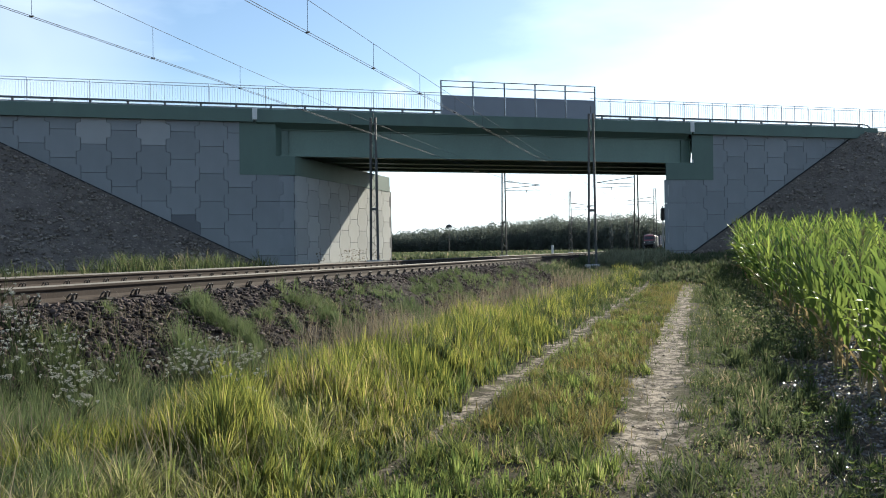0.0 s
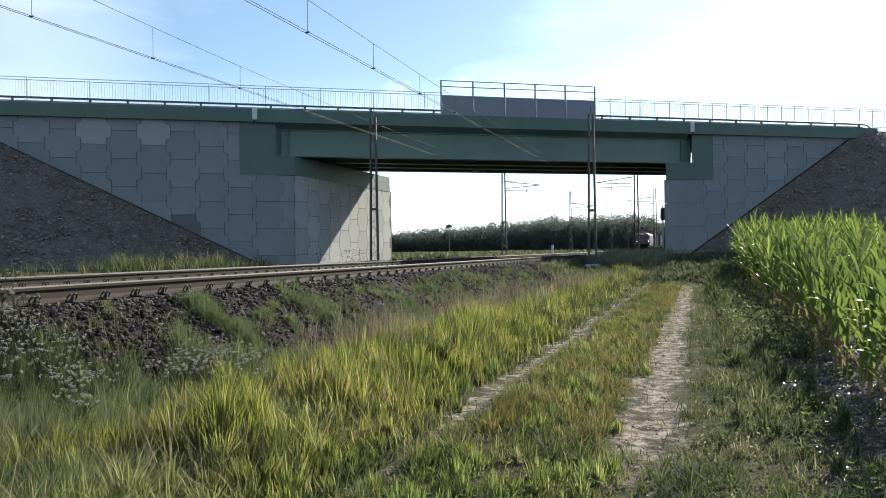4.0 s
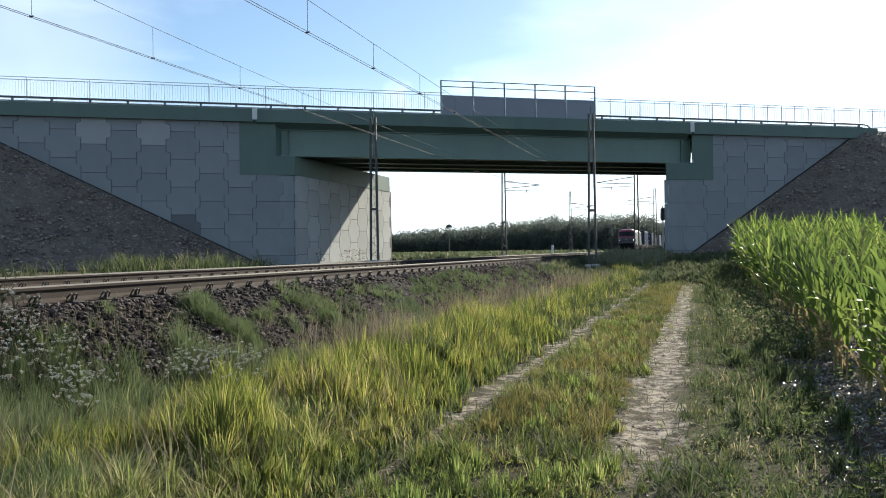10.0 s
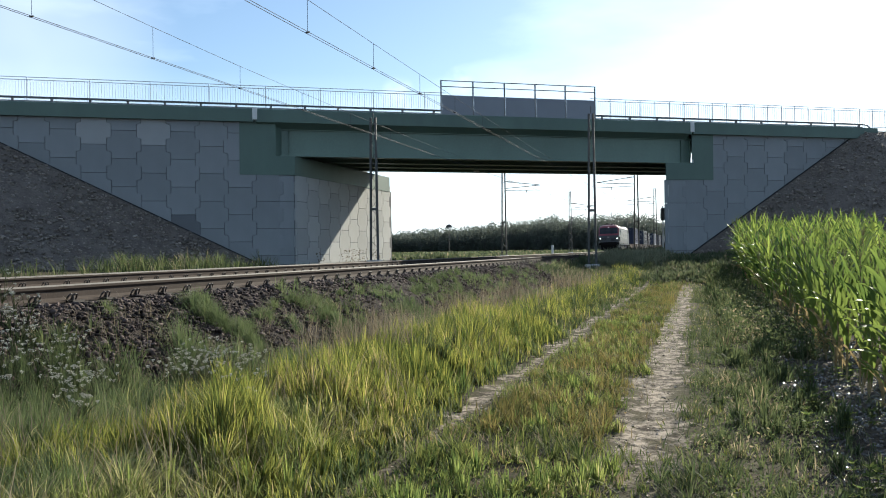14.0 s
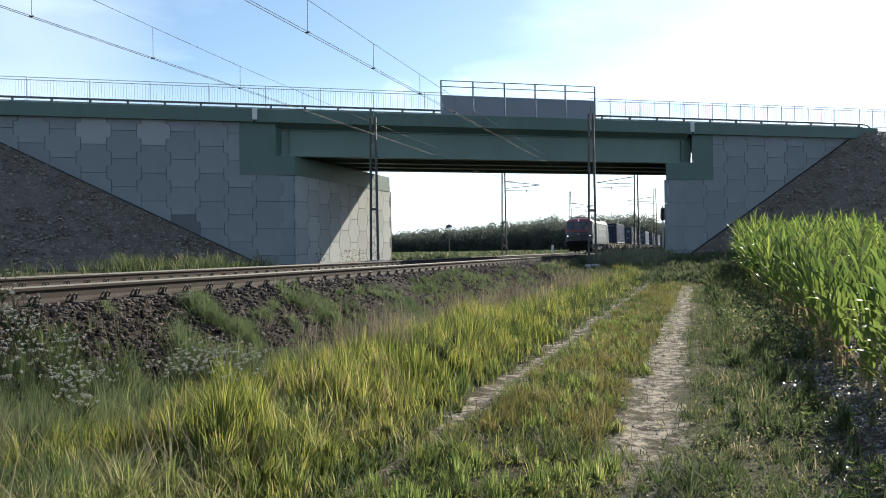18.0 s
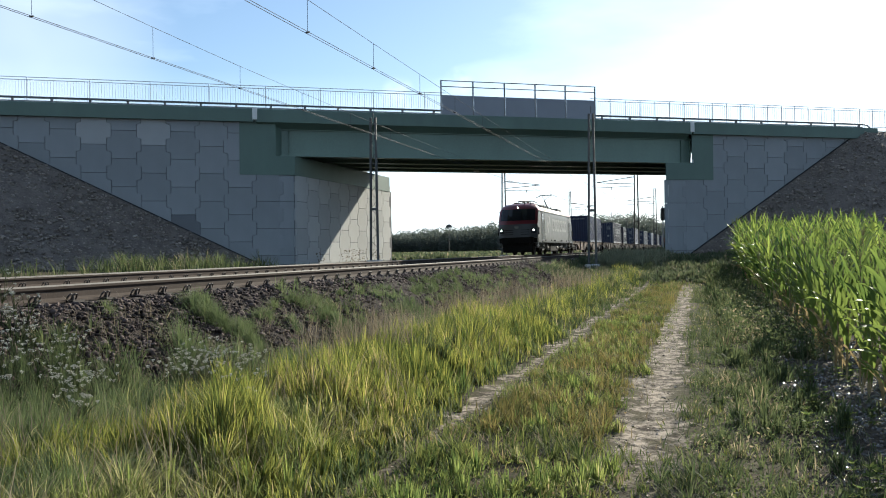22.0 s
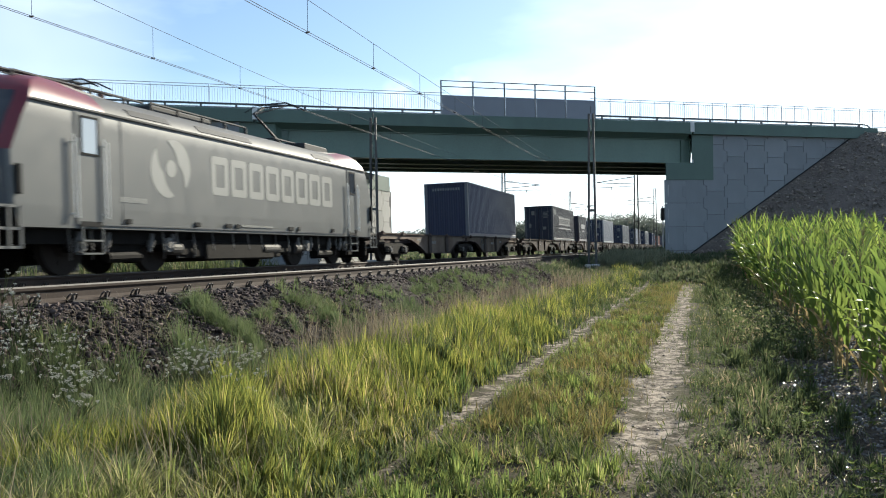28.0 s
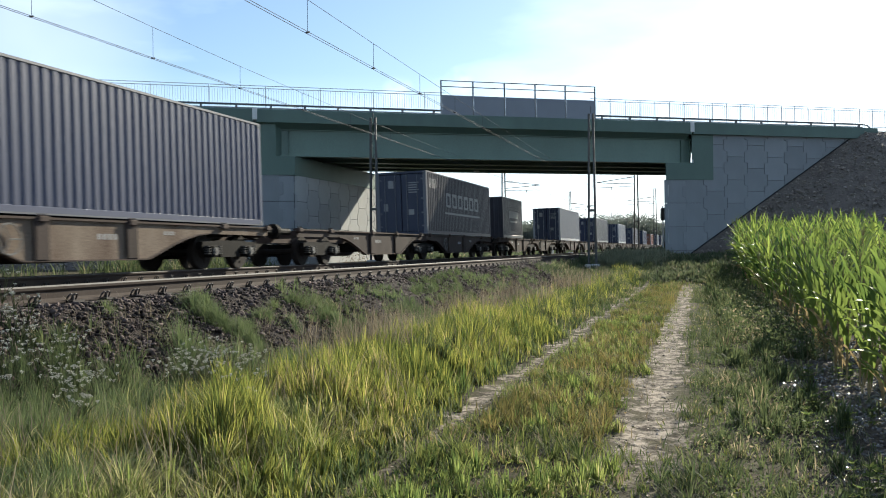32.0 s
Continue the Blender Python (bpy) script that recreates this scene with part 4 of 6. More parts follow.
def wheelset_mesh(r, name="wheelset"):
    bm = bmesh.new()
    for s in (-1, 1):
        rod(bm, (s * 0.69, 0, 0), (s * 0.825, 0, 0), r, 28)
        rod(bm, (s * 0.66, 0, 0), (s * 0.69, 0, 0), r + 0.028, 28)
        rod(bm, (s * 0.825, 0, 0), (s * 0.86, 0, 0), r * 0.42, 14)
        for k in range(6):
            a = math.pi * k / 3
            box(bm, s * 0.825, s * 0.838, -0.03 + r * 0.62 * math.cos(a), 0.03 + r * 0.62 * math.cos(a), -0.03 + r * 0.62 * math.sin(a), 0.03 + r * 0.62 * math.sin(a))
    rod(bm, (-0.7, 0, 0), (0.7, 0, 0), 0.085, 10)
    return bm_mesh(name, bm, M_WHEEL)


WHEELS = []      # (wheelset object, place in its bogie, radius)


def bogie_part(parent, y, span, r, wheel_me, heavy=False):
    """Bogie under parent: side frames, boxes, springs; wheelsets are its sub-parts."""
    bm = bmesh.new()
    h = r + 0.12
    for s in (-1, 1):
        x0, x1 = s * 0.93, s * 1.09
        prof = [(-span / 2 - 0.42, h - 0.08), (-span / 2 + 0.42, h - 0.08), (-0.45, h - 0.28), (0.45, h - 0.28), (span / 2 - 0.42, h - 0.08), (span / 2 + 0.42, h - 0.08), (span / 2 + 0.42, h + 0.12), (0.5, h + 0.16), (-0.5, h + 0.16), (-span / 2 - 0.42, h + 0.12)]
        v0 = [bm.verts.new((x0, u, z)) for u, z in prof]
        v1 = [bm.verts.new((x1, u, z)) for u, z in prof]
        n = len(prof)
        for i in range(n):
            bm.faces.new((v0[i], v0[(i + 1) % n], v1[(i + 1) % n], v1[i]))
        bm.faces.new(v0)
        bm.faces.new(v1[::-1])
        for w in (-span / 2, span / 2):
            box(bm, s * 0.95, s * 1.2, w - 0.14, w + 0.14, r - 0.16, r + 0.14, 0.02)
            for k in (-0.26, 0.26):
                rod(bm, (s * 1.06, w + k, r - 0.06), (s * 1.06, w + k, h + 0.02), 0.075, 10)
                for q in range(3):
                    rod(bm, (s * 1.06, w + k, r - 0.05 + q * 0.055), (s * 1.06, w + k, r - 0.028 + q * 0.055), 0.098, 10)
        if heavy:
            rod(bm, (s * 1.12, -0.55, 0.34), (s * 1.12, 0.55, 0.36), 0.12, 10)
            for k in (-0.3, 0.0, 0.3):
                rod(bm, (s * 1.05, k, h + 0.05), (s * 1.05, k, h + 0.36), 0.11, 10)
            box(bm, s * 1.0, s * 1.18, span / 2 + 0.5, span / 2 + 0.85, 0.3, 0.62)
    box(bm, -1.0, 1.0, -0.2, 0.2, h - 0.2, h + 0.12)
    for k in (-span / 2 + 0.62, span / 2 - 0.62):
        box(bm, -0.9, 0.9, k - 0.06, k + 0.06, r - 0.1, r + 0.05)
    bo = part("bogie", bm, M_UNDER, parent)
    bo.location = (0, y, 0)
    if not heavy:
        for s in (-1, 1):
            for w in (-span / 2, span / 2):
                cap = bmesh.new()
                rod(cap, (s * 1.2, w, r), (s * 1.235, w, r), 0.105, 12)
                rod(cap, (s * 1.235, w, r), (s * 1.25, w, r), 0.05, 8)
                part("axle_cap", cap, M_GEARPALE, bo, "grey axle-box cover")
                for k in (-0.26, 0.26):
                    coil = bmesh.new()
                    for q in range(4):
                        rod(coil, (s * 1.13, w + k, r - 0.08 + q * 0.06), (s * 1.13, w + k, r - 0.045 + q * 0.06), 0.085, 10)
                    part("spring", coil, M_GEAR, bo)
    for w in (-span / 2, span / 2):
        WHEELS.append((put("wheelset", wheel_me, bo, pose(0, w, r)), (0, w, r), r))
    return bo


def pantograph(parent, y, raised):
    bm = bmesh.new()
    for s in (-1, 1):
        rod(bm, (s * 0.5, y - 0.7, 3.98), (s * 0.5, y + 0.7, 3.98), 0.03)
        for k in (-0.6, 0.6):
            rod(bm, (s * 0.5, y + k, 3.74), (s * 0.5, y + k, 3.97), 0.055, 8)
            for q in range(3):
                rod(bm, (s * 0.5, y + k, 3.79 + 0.06 * q), (s * 0.5, y + k, 3.81 + 0.06 * q), 0.09, 8)
    for k in (-0.7, 0.7):
        rod(bm, (-0.5, y + k, 3.98), (0.5, y + k, 3.98), 0.03)
    base = part("pantograph", bm, M_ROOFGEAR, parent, "raised single-arm pantograph" if raised else "folded single-arm pantograph")
    foot = Vector((0, y + 0.65, 4.02))
    knee = Vector((0, y - 1.0, 4.72)) if raised else Vector((0, y - 1.15, 4.12))
    head = Vector((0, y + 0.35, 5.22)) if raised else Vector((0, y + 0.85, 4.2))
    bm = bmesh.new()
    rod(bm, foot, knee, 0.05, 8, 0.035)
    rod(bm, foot + Vector((0.12, -0.25, 0)), knee + Vector((0.05, 0.05, -0.06)), 0.018)
    for s in (-1, 1):
        rod(bm, knee, head + Vector((s * 0.4, 0, -0.06)), 0.024)
    part("lower_and_upper_arm", bm, M_ROOFGEAR, base)
    bm = bmesh.new()
    for k in (-0.22, 0.22):
        rod(bm, head + Vector((-0.55, k, 0)), head + Vector((0.55, k, 0)), 0.026)
        for s in (-1, 1):
            rod(bm, head + Vector((s * 0.55, k, 0)), head + Vector((s * 0.95, k, -0.2)), 0.018)
    for s in (-1, 1):
        rod(bm, head + Vector((s * 0.5, -0.22, 0)), head + Vector((s * 0.5, 0.22, 0)), 0.016)
    part("pan_head", bm, M_ROOFGEAR, base)


def build_loco():
    lo = thing("electric_locomotive", "light grey electric freight locomotive with red cab tops and lit headlights", "locomotive")
    body = put("body", loco_body_mesh(), lo, None, "light grey body with red cab tops")
    for tail in (False, True):
        cab = part("windscreen", front_sheet(2.57, 3.44, -0.88, 0.88, 0.012, 5, 9, tail), M_GLASS, lo, "dark windscreen")
        for s in (-0.35, 0.35):
            bm = bmesh.new()
            zs, ys = [r[0] for r in RINGS], [r[1] for r in RINGS]
            a = (s * 1.49, float(np.interp(2.55, zs, ys)) + front_bow(s) - 0.05, 2.55)
            b = (s * 1.49 - 0.2, float(np.interp(3.15, zs, ys)) + front_bow(s) - 0.05, 3.15)
            if tail:
                a, b = (a[0], LEN - a[1], a[2]), (b[0], LEN - b[1], b[2])
            part("wiper", rod(bm, a, b, 0.014), M_RUBBER, cab)
        for k in range(3):
            for u0, u1 in ((-0.88, -0.2), (0.2, 0.62)):
                part("nose_slat", front_sheet(1.52 + 0.16 * k, 1.56 + 0.16 * k, u0, u1, 0.02, 2, 4, tail), M_RUBBER, lo)
        part("nose_badge", front_sheet(1.98, 2.14, -0.1, 0.1, 0.03, 2, 3, tail), M_LOGO, lo, "small pale maker's badge")
        for s in (-1, 1):
            part("headlight_housing", front_sheet(1.62, 1.98, s * 0.70, s * 0.93, 0.018, 3, 4, tail), M_GLASS, lo, "dark headlight housing")
            bm = bmesh.new()
            yy = front_bow(1.21 / 1.49) - 0.055
            y = LEN - yy if tail else yy
            rod(bm, (s * 1.21, y, 1.85), (s * 1.21, y + (0.02 if tail else -0.02), 1.85), 0.07, 14)
            part("headlight", bm, M_LAMP if not tail else M_PALEGLASS, lo, "lit white headlight" if not tail else "unlit tail lamp")
            bf = bmesh.new()
            y0, y1 = (LEN - 0.05, LEN + 0.45) if tail else (0.05, -0.45)
            rod(bf, (s * 0.875, y0, 1.04), (s * 0.875, y1, 1.04), 0.11, 12)
            rod(bf, (s * 0.875, y1, 1.04), (s * 0.875, y1 + (0.05 if tail else -0.05), 1.04), 0.24, 16)
            part("buffer", bf, M_UNDER, lo, "round buffer")
            ya, yb = (LEN - 0.05, LEN - 0.62) if tail else (0.05, 0.62)
            for z in (0.52, 0.86, 1.26):
                part("corner_step", boxes((s * 1.28, s * 1.5, min(ya, yb), max(ya, yb), z, z + 0.05)), M_LOCO, lo, "grey corner step")
            for y in (ya, (ya + yb) / 2, yb):
                part("step_post", boxes((s * 1.502, s * 1.52, y - 0.025, y + 0.025, 0.52, 1.3)), M_LOCO, lo)
        bl = bmesh.new()
        yy = 0.58 + front_bow(0.1)
        y = LEN - yy if tail else yy
        rod(bl, (0.0, y, 3.56), (0.0, y + (0.03 if tail else -0.03), 3.56), 0.04, 14)
        part("top_light", bl, M_LAMP if not tail else M_PALEGLASS, lo, "lit top headlight" if not tail else "")
        pl = boxes((-1.15, 1.15, LEN - 0.3, LEN - 0.1, 0.2, 0.82), bevel=0.06) if tail else boxes((-1.15, 1.15, 0.1, 0.3, 0.2, 0.82), bevel=0.06)
        part("plough", pl, M_UNDER, lo)
        fr = boxes((-1.2, 1.2, LEN - 0.4, LEN, 0.78, 1.34), bevel=0.1) if tail else boxes((-1.2, 1.2, 0.0, 0.4, 0.78, 1.34), bevel=0.1)
        part("buffer_beam", fr, M_UNDER, lo)
        for s in (-1, 1):
            d0 = 15.72 if tail else 2.2
            x = s * 1.492
            door = part("cab_door", boxes((x - 0.006, x + 0.012, d0 - 0.1, d0 + 0.72, 1.0, 3.22), bevel=0.004), M_LOCO, lo, "grey cab door")
            part("door_window", boxes((x + s * 0.006, x + s * 0.022, d0 + 0.08, d0 + 0.52, 2.42, 3.12), bevel=0.004), M_GLASS if tail else M_PALEGLASS, door)
            wf = bmesh.new()
            for q in ((d0 + 0.04, d0 + 0.08, 2.38, 3.16), (d0 + 0.52, d0 + 0.56, 2.38, 3.16), (d0 + 0.08, d0 + 0.52, 2.38, 2.42), (d0 + 0.08, d0 + 0.52, 3.12, 3.16)):
                box(wf, x - 0.004, x + s * 0.03, q[0], q[1], q[2], q[3])
            part("window_gasket", wf, M_RUBBER, door)
            for y in (d0 - 0.22, d0 + 0.68):
                hr = bmesh.new()
                rod(hr, (s * 1.56, y, 1.12), (s * 1.56, y, 2.75), 0.015)
                rod(hr, (s * 1.56, y + 0.12, 1.12), (s * 1.56, y + 0.12, 2.7), 0.012)
                for z in (1.2, 2.6):
                    rod(hr, (s * 1.48, y, z), (s * 1.56, y, z), 0.016)
                part("handrail", hr, M_CHROME, lo, "bright upright handrail")
            mi = boxes((s * 1.5, s * 1.58, LEN - 0.62 if tail else 0.5, LEN - 0.5 if tail else 0.62, 1.5, 2.05), bevel=0.02)
            part("folding_mirror", mi, M_RUBBER, lo, "dark folded side mirror")
            st = bmesh.new()
            for z in (0.4, 0.66):
                box(st, s * 1.36, s * 1.54, d0, d0 + 0.62, z, z + 0.035)
            for y in (d0, d0 + 0.6):
                box(st, s * 1.5, s * 1.535, y, y + 0.03, 0.4, 0.95)
            part("door_step", st, M_LOCO, lo)
            part("door_sill", boxes((x - 0.004, x + s * 0.018, d0 - 0.02, d0 + 0.62, 0.96, 1.06)), M_RUBBER, lo)
    for s in (-1, 1):
        x = s * 1.492
        # rain strip, joints, hatches
        part("rain_strip", boxes((x - 0.01, x + s * 0.03, 0.95, LEN - 0.95, 3.27, 3.31)), M_ROOFGEAR, lo)
        part("waist_line", boxes((x - 0.004, x + s * 0.008, 2.9, LEN - 2.9, 0.99, 1.01)), M_LOCO_DARK, lo)
        part("panel_joint", boxes((x - 0.004, x + s * 0.004, 3.5, 3.52, 0.95, 3.27)), M_LOCO_DARK, lo)
        for y, w in ((3.6, 0.18), (6.2, 0.22), (7.6, 0.3), (8.1, 0.22), (11.1, 0.3), (11.7, 0.15), (14.2, 0.2), (16.2, 0.16)):
            part("socket_cover", boxes((x - 0.004, x + s * 0.03, y, y + w, 1.04, 1.15), bevel=0.008), M_RUBBER, lo)
        # pale emblem of two hooked crescents, and eight pale blocks in a row, as plain shapes
        for a0, a1, cx, cz, r in ((-0.9, 2.0, 5.45, 2.42, 0.62), (2.24, 5.14, 5.12, 2.3, 0.62)):
            bm = bmesh.new()
            n = 18
            outer = [(cx + r * math.cos(a), cz + r * math.sin(a)) for a in np.linspace(a0, a1, n)]
            inner = [(cx + r * (1 - 0.78 * math.sin(math.pi * i / (n - 1)) ** 0.7) * math.cos(a), cz + r * (1 - 0.78 * math.sin(math.pi * i / (n - 1)) ** 0.7) * math.sin(a)) for i, a in enumerate(np.linspace(a1, a0, n)) if 0 < i < n - 1]
            pts = [(u, z) for u, z in outer + inner]
            v0 = [bm.verts.new((x - s * 0.004, u, z)) for u, z in pts]
            v1 = [bm.verts.new((x + s * 0.003, u, z)) for u, z in pts]
            bm.faces.new(v0)
            bm.faces.new(v1[::-1])
            for i in range(len(pts)):
                j = (i + 1) % len(pts)
                bm.faces.new((v0[i], v0[j], v1[j], v1[i]))
            bmesh.ops.recalc_face_normals(bm, faces=bm.faces[:])
            part("emblem", bm, M_LOGO, lo, "pale crescent emblem")
        disc = rod(bmesh.new(), (x - s * 0.004, 5.29, 2.36), (x + s * 0.003, 5.29, 2.36), 0.2, 20)
        part("emblem_disc", disc, M_LOGO, lo, "pale round emblem centre")
        for i in range(8):
            u0, w, h, t, c = 7.0 + 0.935 * i, 0.80, 0.98, 0.2, 0.07
            z0 = 1.86
            def ring(o):
                a, b, d, e, k = u0 + o, u0 + w - o, z0 + o, z0 + h - o, c - o * 0.45
                return [(a + k, d), (b - k, d), (b, d + k), (b, e - k), (b - k, e), (a + k, e), (a, e - k), (a, d + k)]
            bm = bmesh.new()
            sets = [[bm.verts.new((x + dx, u, z)) for u, z in ring(o)] for dx in (-s * 0.004, s * 0.003) for o in (0.0, t)]
            for i0, i1 in ((2, 3), (0, 2), (1, 3)):
                for j in range(8):
                    bm.faces.new((sets[i0][j], sets[i0][(j + 1) % 8], sets[i1][(j + 1) % 8], sets[i1][j]))
            part("letter_block", bm, M_LOGO, lo, "pale rounded block of lettering")
        nb = bmesh.new()
        for i in range(7):
            box(nb, x - 0.002, x + s * 0.007, 3.45 + 0.13 * i, 3.54 + 0.13 * i, 1.5, 1.61)
        for i in range(16):
            box(nb, x - 0.002, x + s * 0.007, 8.4 + 0.11 * i, 8.48 + 0.11 * i, 1.08, 1.14)
        tagged(part("number_marking", nb, M_LOGO, lo, "row of small pale bars"), "row of small pale bars", kind="stuff")
        # slanted roof grilles
        for y0, y1 in ((3.9, 5.4), (6.6, 9.2), (13.2, 14.5)):
            part("roof_grille", box(bmesh.new(), -0.014, 0.014, y0, y1, -0.10, 0.10, 0.0, Matrix.Translation((s * 1.36, 0, 3.46)) @ Matrix.Rotation(s * radians(-41), 4, "Y")), M_ROOFGEAR, lo, "dark roof grille")
    # roof gear
    for y, raised in ((2.9, False), (13.4, True)):
        pantograph(lo, y if not raised else 13.0, raised)
    for q in ((-0.8, 0.8, 5.6, 8.2, 3.74, 3.96), (-0.5, 0.5, 8.6, 10.4, 3.74, 3.9), (-0.85, -0.3, 14.0, 15.2, 3.74, 3.95), (0.2, 0.9, 13.6, 15.4, 3.74, 3.98)):
        part("roof_box", boxes(q, bevel=0.04), M_ROOFGEAR, lo)
    for k, (y0, y1, x, z) in enumerate(((1.2, 5.2, 0.85, 3.92), (5.4, 9.8, 0.9, 3.95), (1.0, 4.6, 0.45, 4.02))):
        bm = bmesh.new()
        rod(bm, (x, y0, z), (x, y1, z), 0.028)
        y = y0
        while y <= y1:
            rod(bm, (x, y, 3.7), (x, y, z), 0.04, 6)
            y += 1.1
        part("roof_conductor", bm, M_ROOFGEAR, lo)
    for y in np.arange(2.0, 4.8, 0.7):
        for x in (-0.55, 0.55):
            bm = bmesh.new()
            rod(bm, (x, y, 3.74), (x, y, 4.02), 0.045, 8)
            for k in range(3):
                rod(bm, (x, y, 3.8 + 0.07 * k), (x, y, 3.825 + 0.07 * k), 0.085, 10)
            part("roof_insulator", bm, M_INSUL, lo)
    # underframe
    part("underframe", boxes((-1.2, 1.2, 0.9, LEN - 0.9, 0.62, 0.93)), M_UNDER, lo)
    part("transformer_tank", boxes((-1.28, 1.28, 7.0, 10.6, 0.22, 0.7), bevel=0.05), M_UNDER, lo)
    for s in (-1, 1):
        for y0, y1, z0 in ((6.0, 6.7, 0.35), (7.4, 8.0, 0.28), (8.6, 9.6, 0.3), (11.0, 11.8, 0.38)):
            part("underfloor_box", boxes((s * 1.0, s * 1.22, y0, y1, z0, 0.75), bevel=0.03), M_UNDER, lo)
        for y0, y1, z0 in ((6.2, 7.05, 0.3), (10.55, 11.15, 0.26), (11.3, 12.1, 0.34)):
            part("underfloor_cabinet", boxes((s * 0.55, s * 1.2, y0, y1, z0, 0.93), bevel=0.03), M_UNDER, lo)
        for y in (2.1, 2.75, 5.2, 5.75, 6.45, 7.3, 8.3, 9.1, 9.85, 10.7, 11.5, 12.5, 13.6, 15.0, 15.9):
            pp = bmesh.new()
            rod(pp, (s * 1.27, y, 0.92), (s * 1.27, y + 0.05, 0.5), 0.022, 6)
            rod(pp, (s * 1.27, y + 0.05, 0.5), (s * 1.2, y + 0.14, 0.3), 0.022, 6)
            part("sand_pipe", pp, M_GEARPALE, lo, "dusty bent pipe")
        for y in (2.45, 5.45, LEN - 5.45, LEN - 2.45):
            hub = rod(bmesh.new(), (s * 1.2, y, 0.61), (s * 1.29, y, 0.61), 0.17, 14)
            rod(hub, (s * 1.29, y, 0.61), (s * 1.32, y, 0.61), 0.09, 10)
            part("axle_box", hub, M_GEARPALE, lo, "round dusty axle-box cover")
        for y0, y1 in ((5.55, 5.95), (10.0, 10.9), (12.0, 12.35)):
            part("air_tank", rod(bmesh.new(), (s * 1.18, y0, 0.52), (s * 1.18, y1, 0.52), 0.15, 14), M_GEAR, lo)
        for y in (2.3, 3.2, 4.7, 5.5, 12.1, 13.0, 14.4, 15.3):
            dp = bmesh.new()
            rod(dp, (s * 1.26, y, 0.45), (s * 1.26, y + 0.12, 0.86), 0.05, 8)
            rod(dp, (s * 1.26, y + 0.03, 0.55), (s * 1.26, y + 0.08, 0.7), 0.075, 8)
            part("damper", dp, M_GEARPALE, lo)
    wm = wheelset_mesh(0.61, "loco_wheelset")
    for y in (3.95, LEN - 3.95):
        bogie_part(lo, y, 3.0, 0.61, wm, True)
    return lo


LOCO = build_loco()


# -- articulated flat wagons: y = 0 at the front buffers, the middle bogie carries both halves --
WHALF = 13.79


def build_wagon(half, m_sill, label, group="train wagons"):
    wa = thing("flat_wagon", label, "flat wagon", group)
    full = 2 * half
    k = half / WHALF
    prof = [(0.95, 1.12), (0.95, 0.88), (4.1 * k, 0.9), (4.6 * k, 0.86), (5.1 * k, 0.76), (5.6 * k, 0.62), (6.58 * k, 0.29), (10.39 * k, 0.29), (10.9 * k, 0.46), (11.3 * k, 0.62), (11.7 * k, 0.76), (12.1 * k, 0.85), (13.5 * k, 0.9), (13.5 * k, 1.12)]
    for s in (-1, 1):
        for back in (False, True):
            def at(y):
                return full - y if back else y
            bm = bmesh.new()
            x0, x1 = s * 1.12, s * 1.16
            v0 = [bm.verts.new((x0, at(u), z)) for u, z in prof]
            v1 = [bm.verts.new((x1, at(u), z)) for u, z in prof]
            n = len(prof)
            for i in range(n):
                bm.faces.new((v0[i], v0[(i + 1) % n], v1[(i + 1) % n], v1[i]))
            bm.faces.new(v0)
            bm.faces.new(v1[::-1])
            bmesh.ops.recalc_face_normals(bm, faces=bm.faces[:])
            sill = part("side_sill", bm, m_sill, wa, "dusty fish-bellied side sill")
            bm = bmesh.new()
            ya, yb = sorted((at(0.95), at(13.5 * k)))
            box(bm, s * 1.04, s * 1.22, ya, yb, 1.085, 1.13)
            part("top_flange", bm, M_WAGON, sill)
            for (ua, za), (ub, zb) in zip(prof[2:12], prof[3:12]):
                part("bottom_flange", bar(bmesh.new(), (s * 1.14, at(ua), za), (s * 1.14, at(ub), zb), 0.16, 0.03), M_WAGON, sill)
            for y in (7.2, 9.9):
                yc = at(y * k)
                part("sill_rib", boxes((s * 1.162, s * 1.24, yc - 0.19, yc + 0.19, 0.3, 1.08), bevel=0.02), M_WAGON_DARK, sill, "rusty dark rib")
            for y in (1.05, 3.4, 7.2, 9.9, 13.1):
                yc = at(y * k)
                bm = bmesh.new()
                box(bm, s * 1.1, s * 1.3, yc - 0.13, yc + 0.13, 1.03, 1.15, 0.015)
                for q in (-0.08, 0.08):
                    rod(bm, (s * 1.22, yc + q, 1.1), (s * 1.22, yc + q, 1.2), 0.03)
                part("container_bracket", bm, M_WAGON, wa)
            mk = bmesh.new()
            for i in range(4):
                yc = at((7.7 + 0.17 * i) * k)
                box(mk, s * 1.161, s * 1.166, yc - 0.05, yc + 0.05, 0.72, 0.84)
            for i in range(3):
                yc = at((5.6 + 0.15 * i) * k)
                box(mk, s * 1.161, s * 1.166, yc - 0.045, yc + 0.045, 0.84, 0.93)
            tagged(part("marking", mk, M_MARK, wa), "small faded white marks", kind="stuff")
            d = 1 if back else -1
            bm = bmesh.new()
            y = at(0.95)
            rod(bm, (s * 0.875, y, 1.04), (s * 0.875, y + d * 0.86, 1.04), 0.10, 10)
            rod(bm, (s * 0.875, y + d * 0.86, 1.04), (s * 0.875, y + d * 0.93, 1.04), 0.225, 14)
            part("buffer", bm, M_UNDER, wa)
            if not back:
                continue
            bm = bmesh.new()
            yc = at(10.75 * k)
            for q in range(12):
                a0, a1 = 2 * math.pi * q / 12, 2 * math.pi * (q + 1) / 12
                rod(bm, (s * 1.26, yc + 0.29 * math.cos(a0), 0.7 + 0.29 * math.sin(a0)), (s * 1.26, yc + 0.29 * math.cos(a1), 0.7 + 0.29 * math.sin(a1)), 0.018)
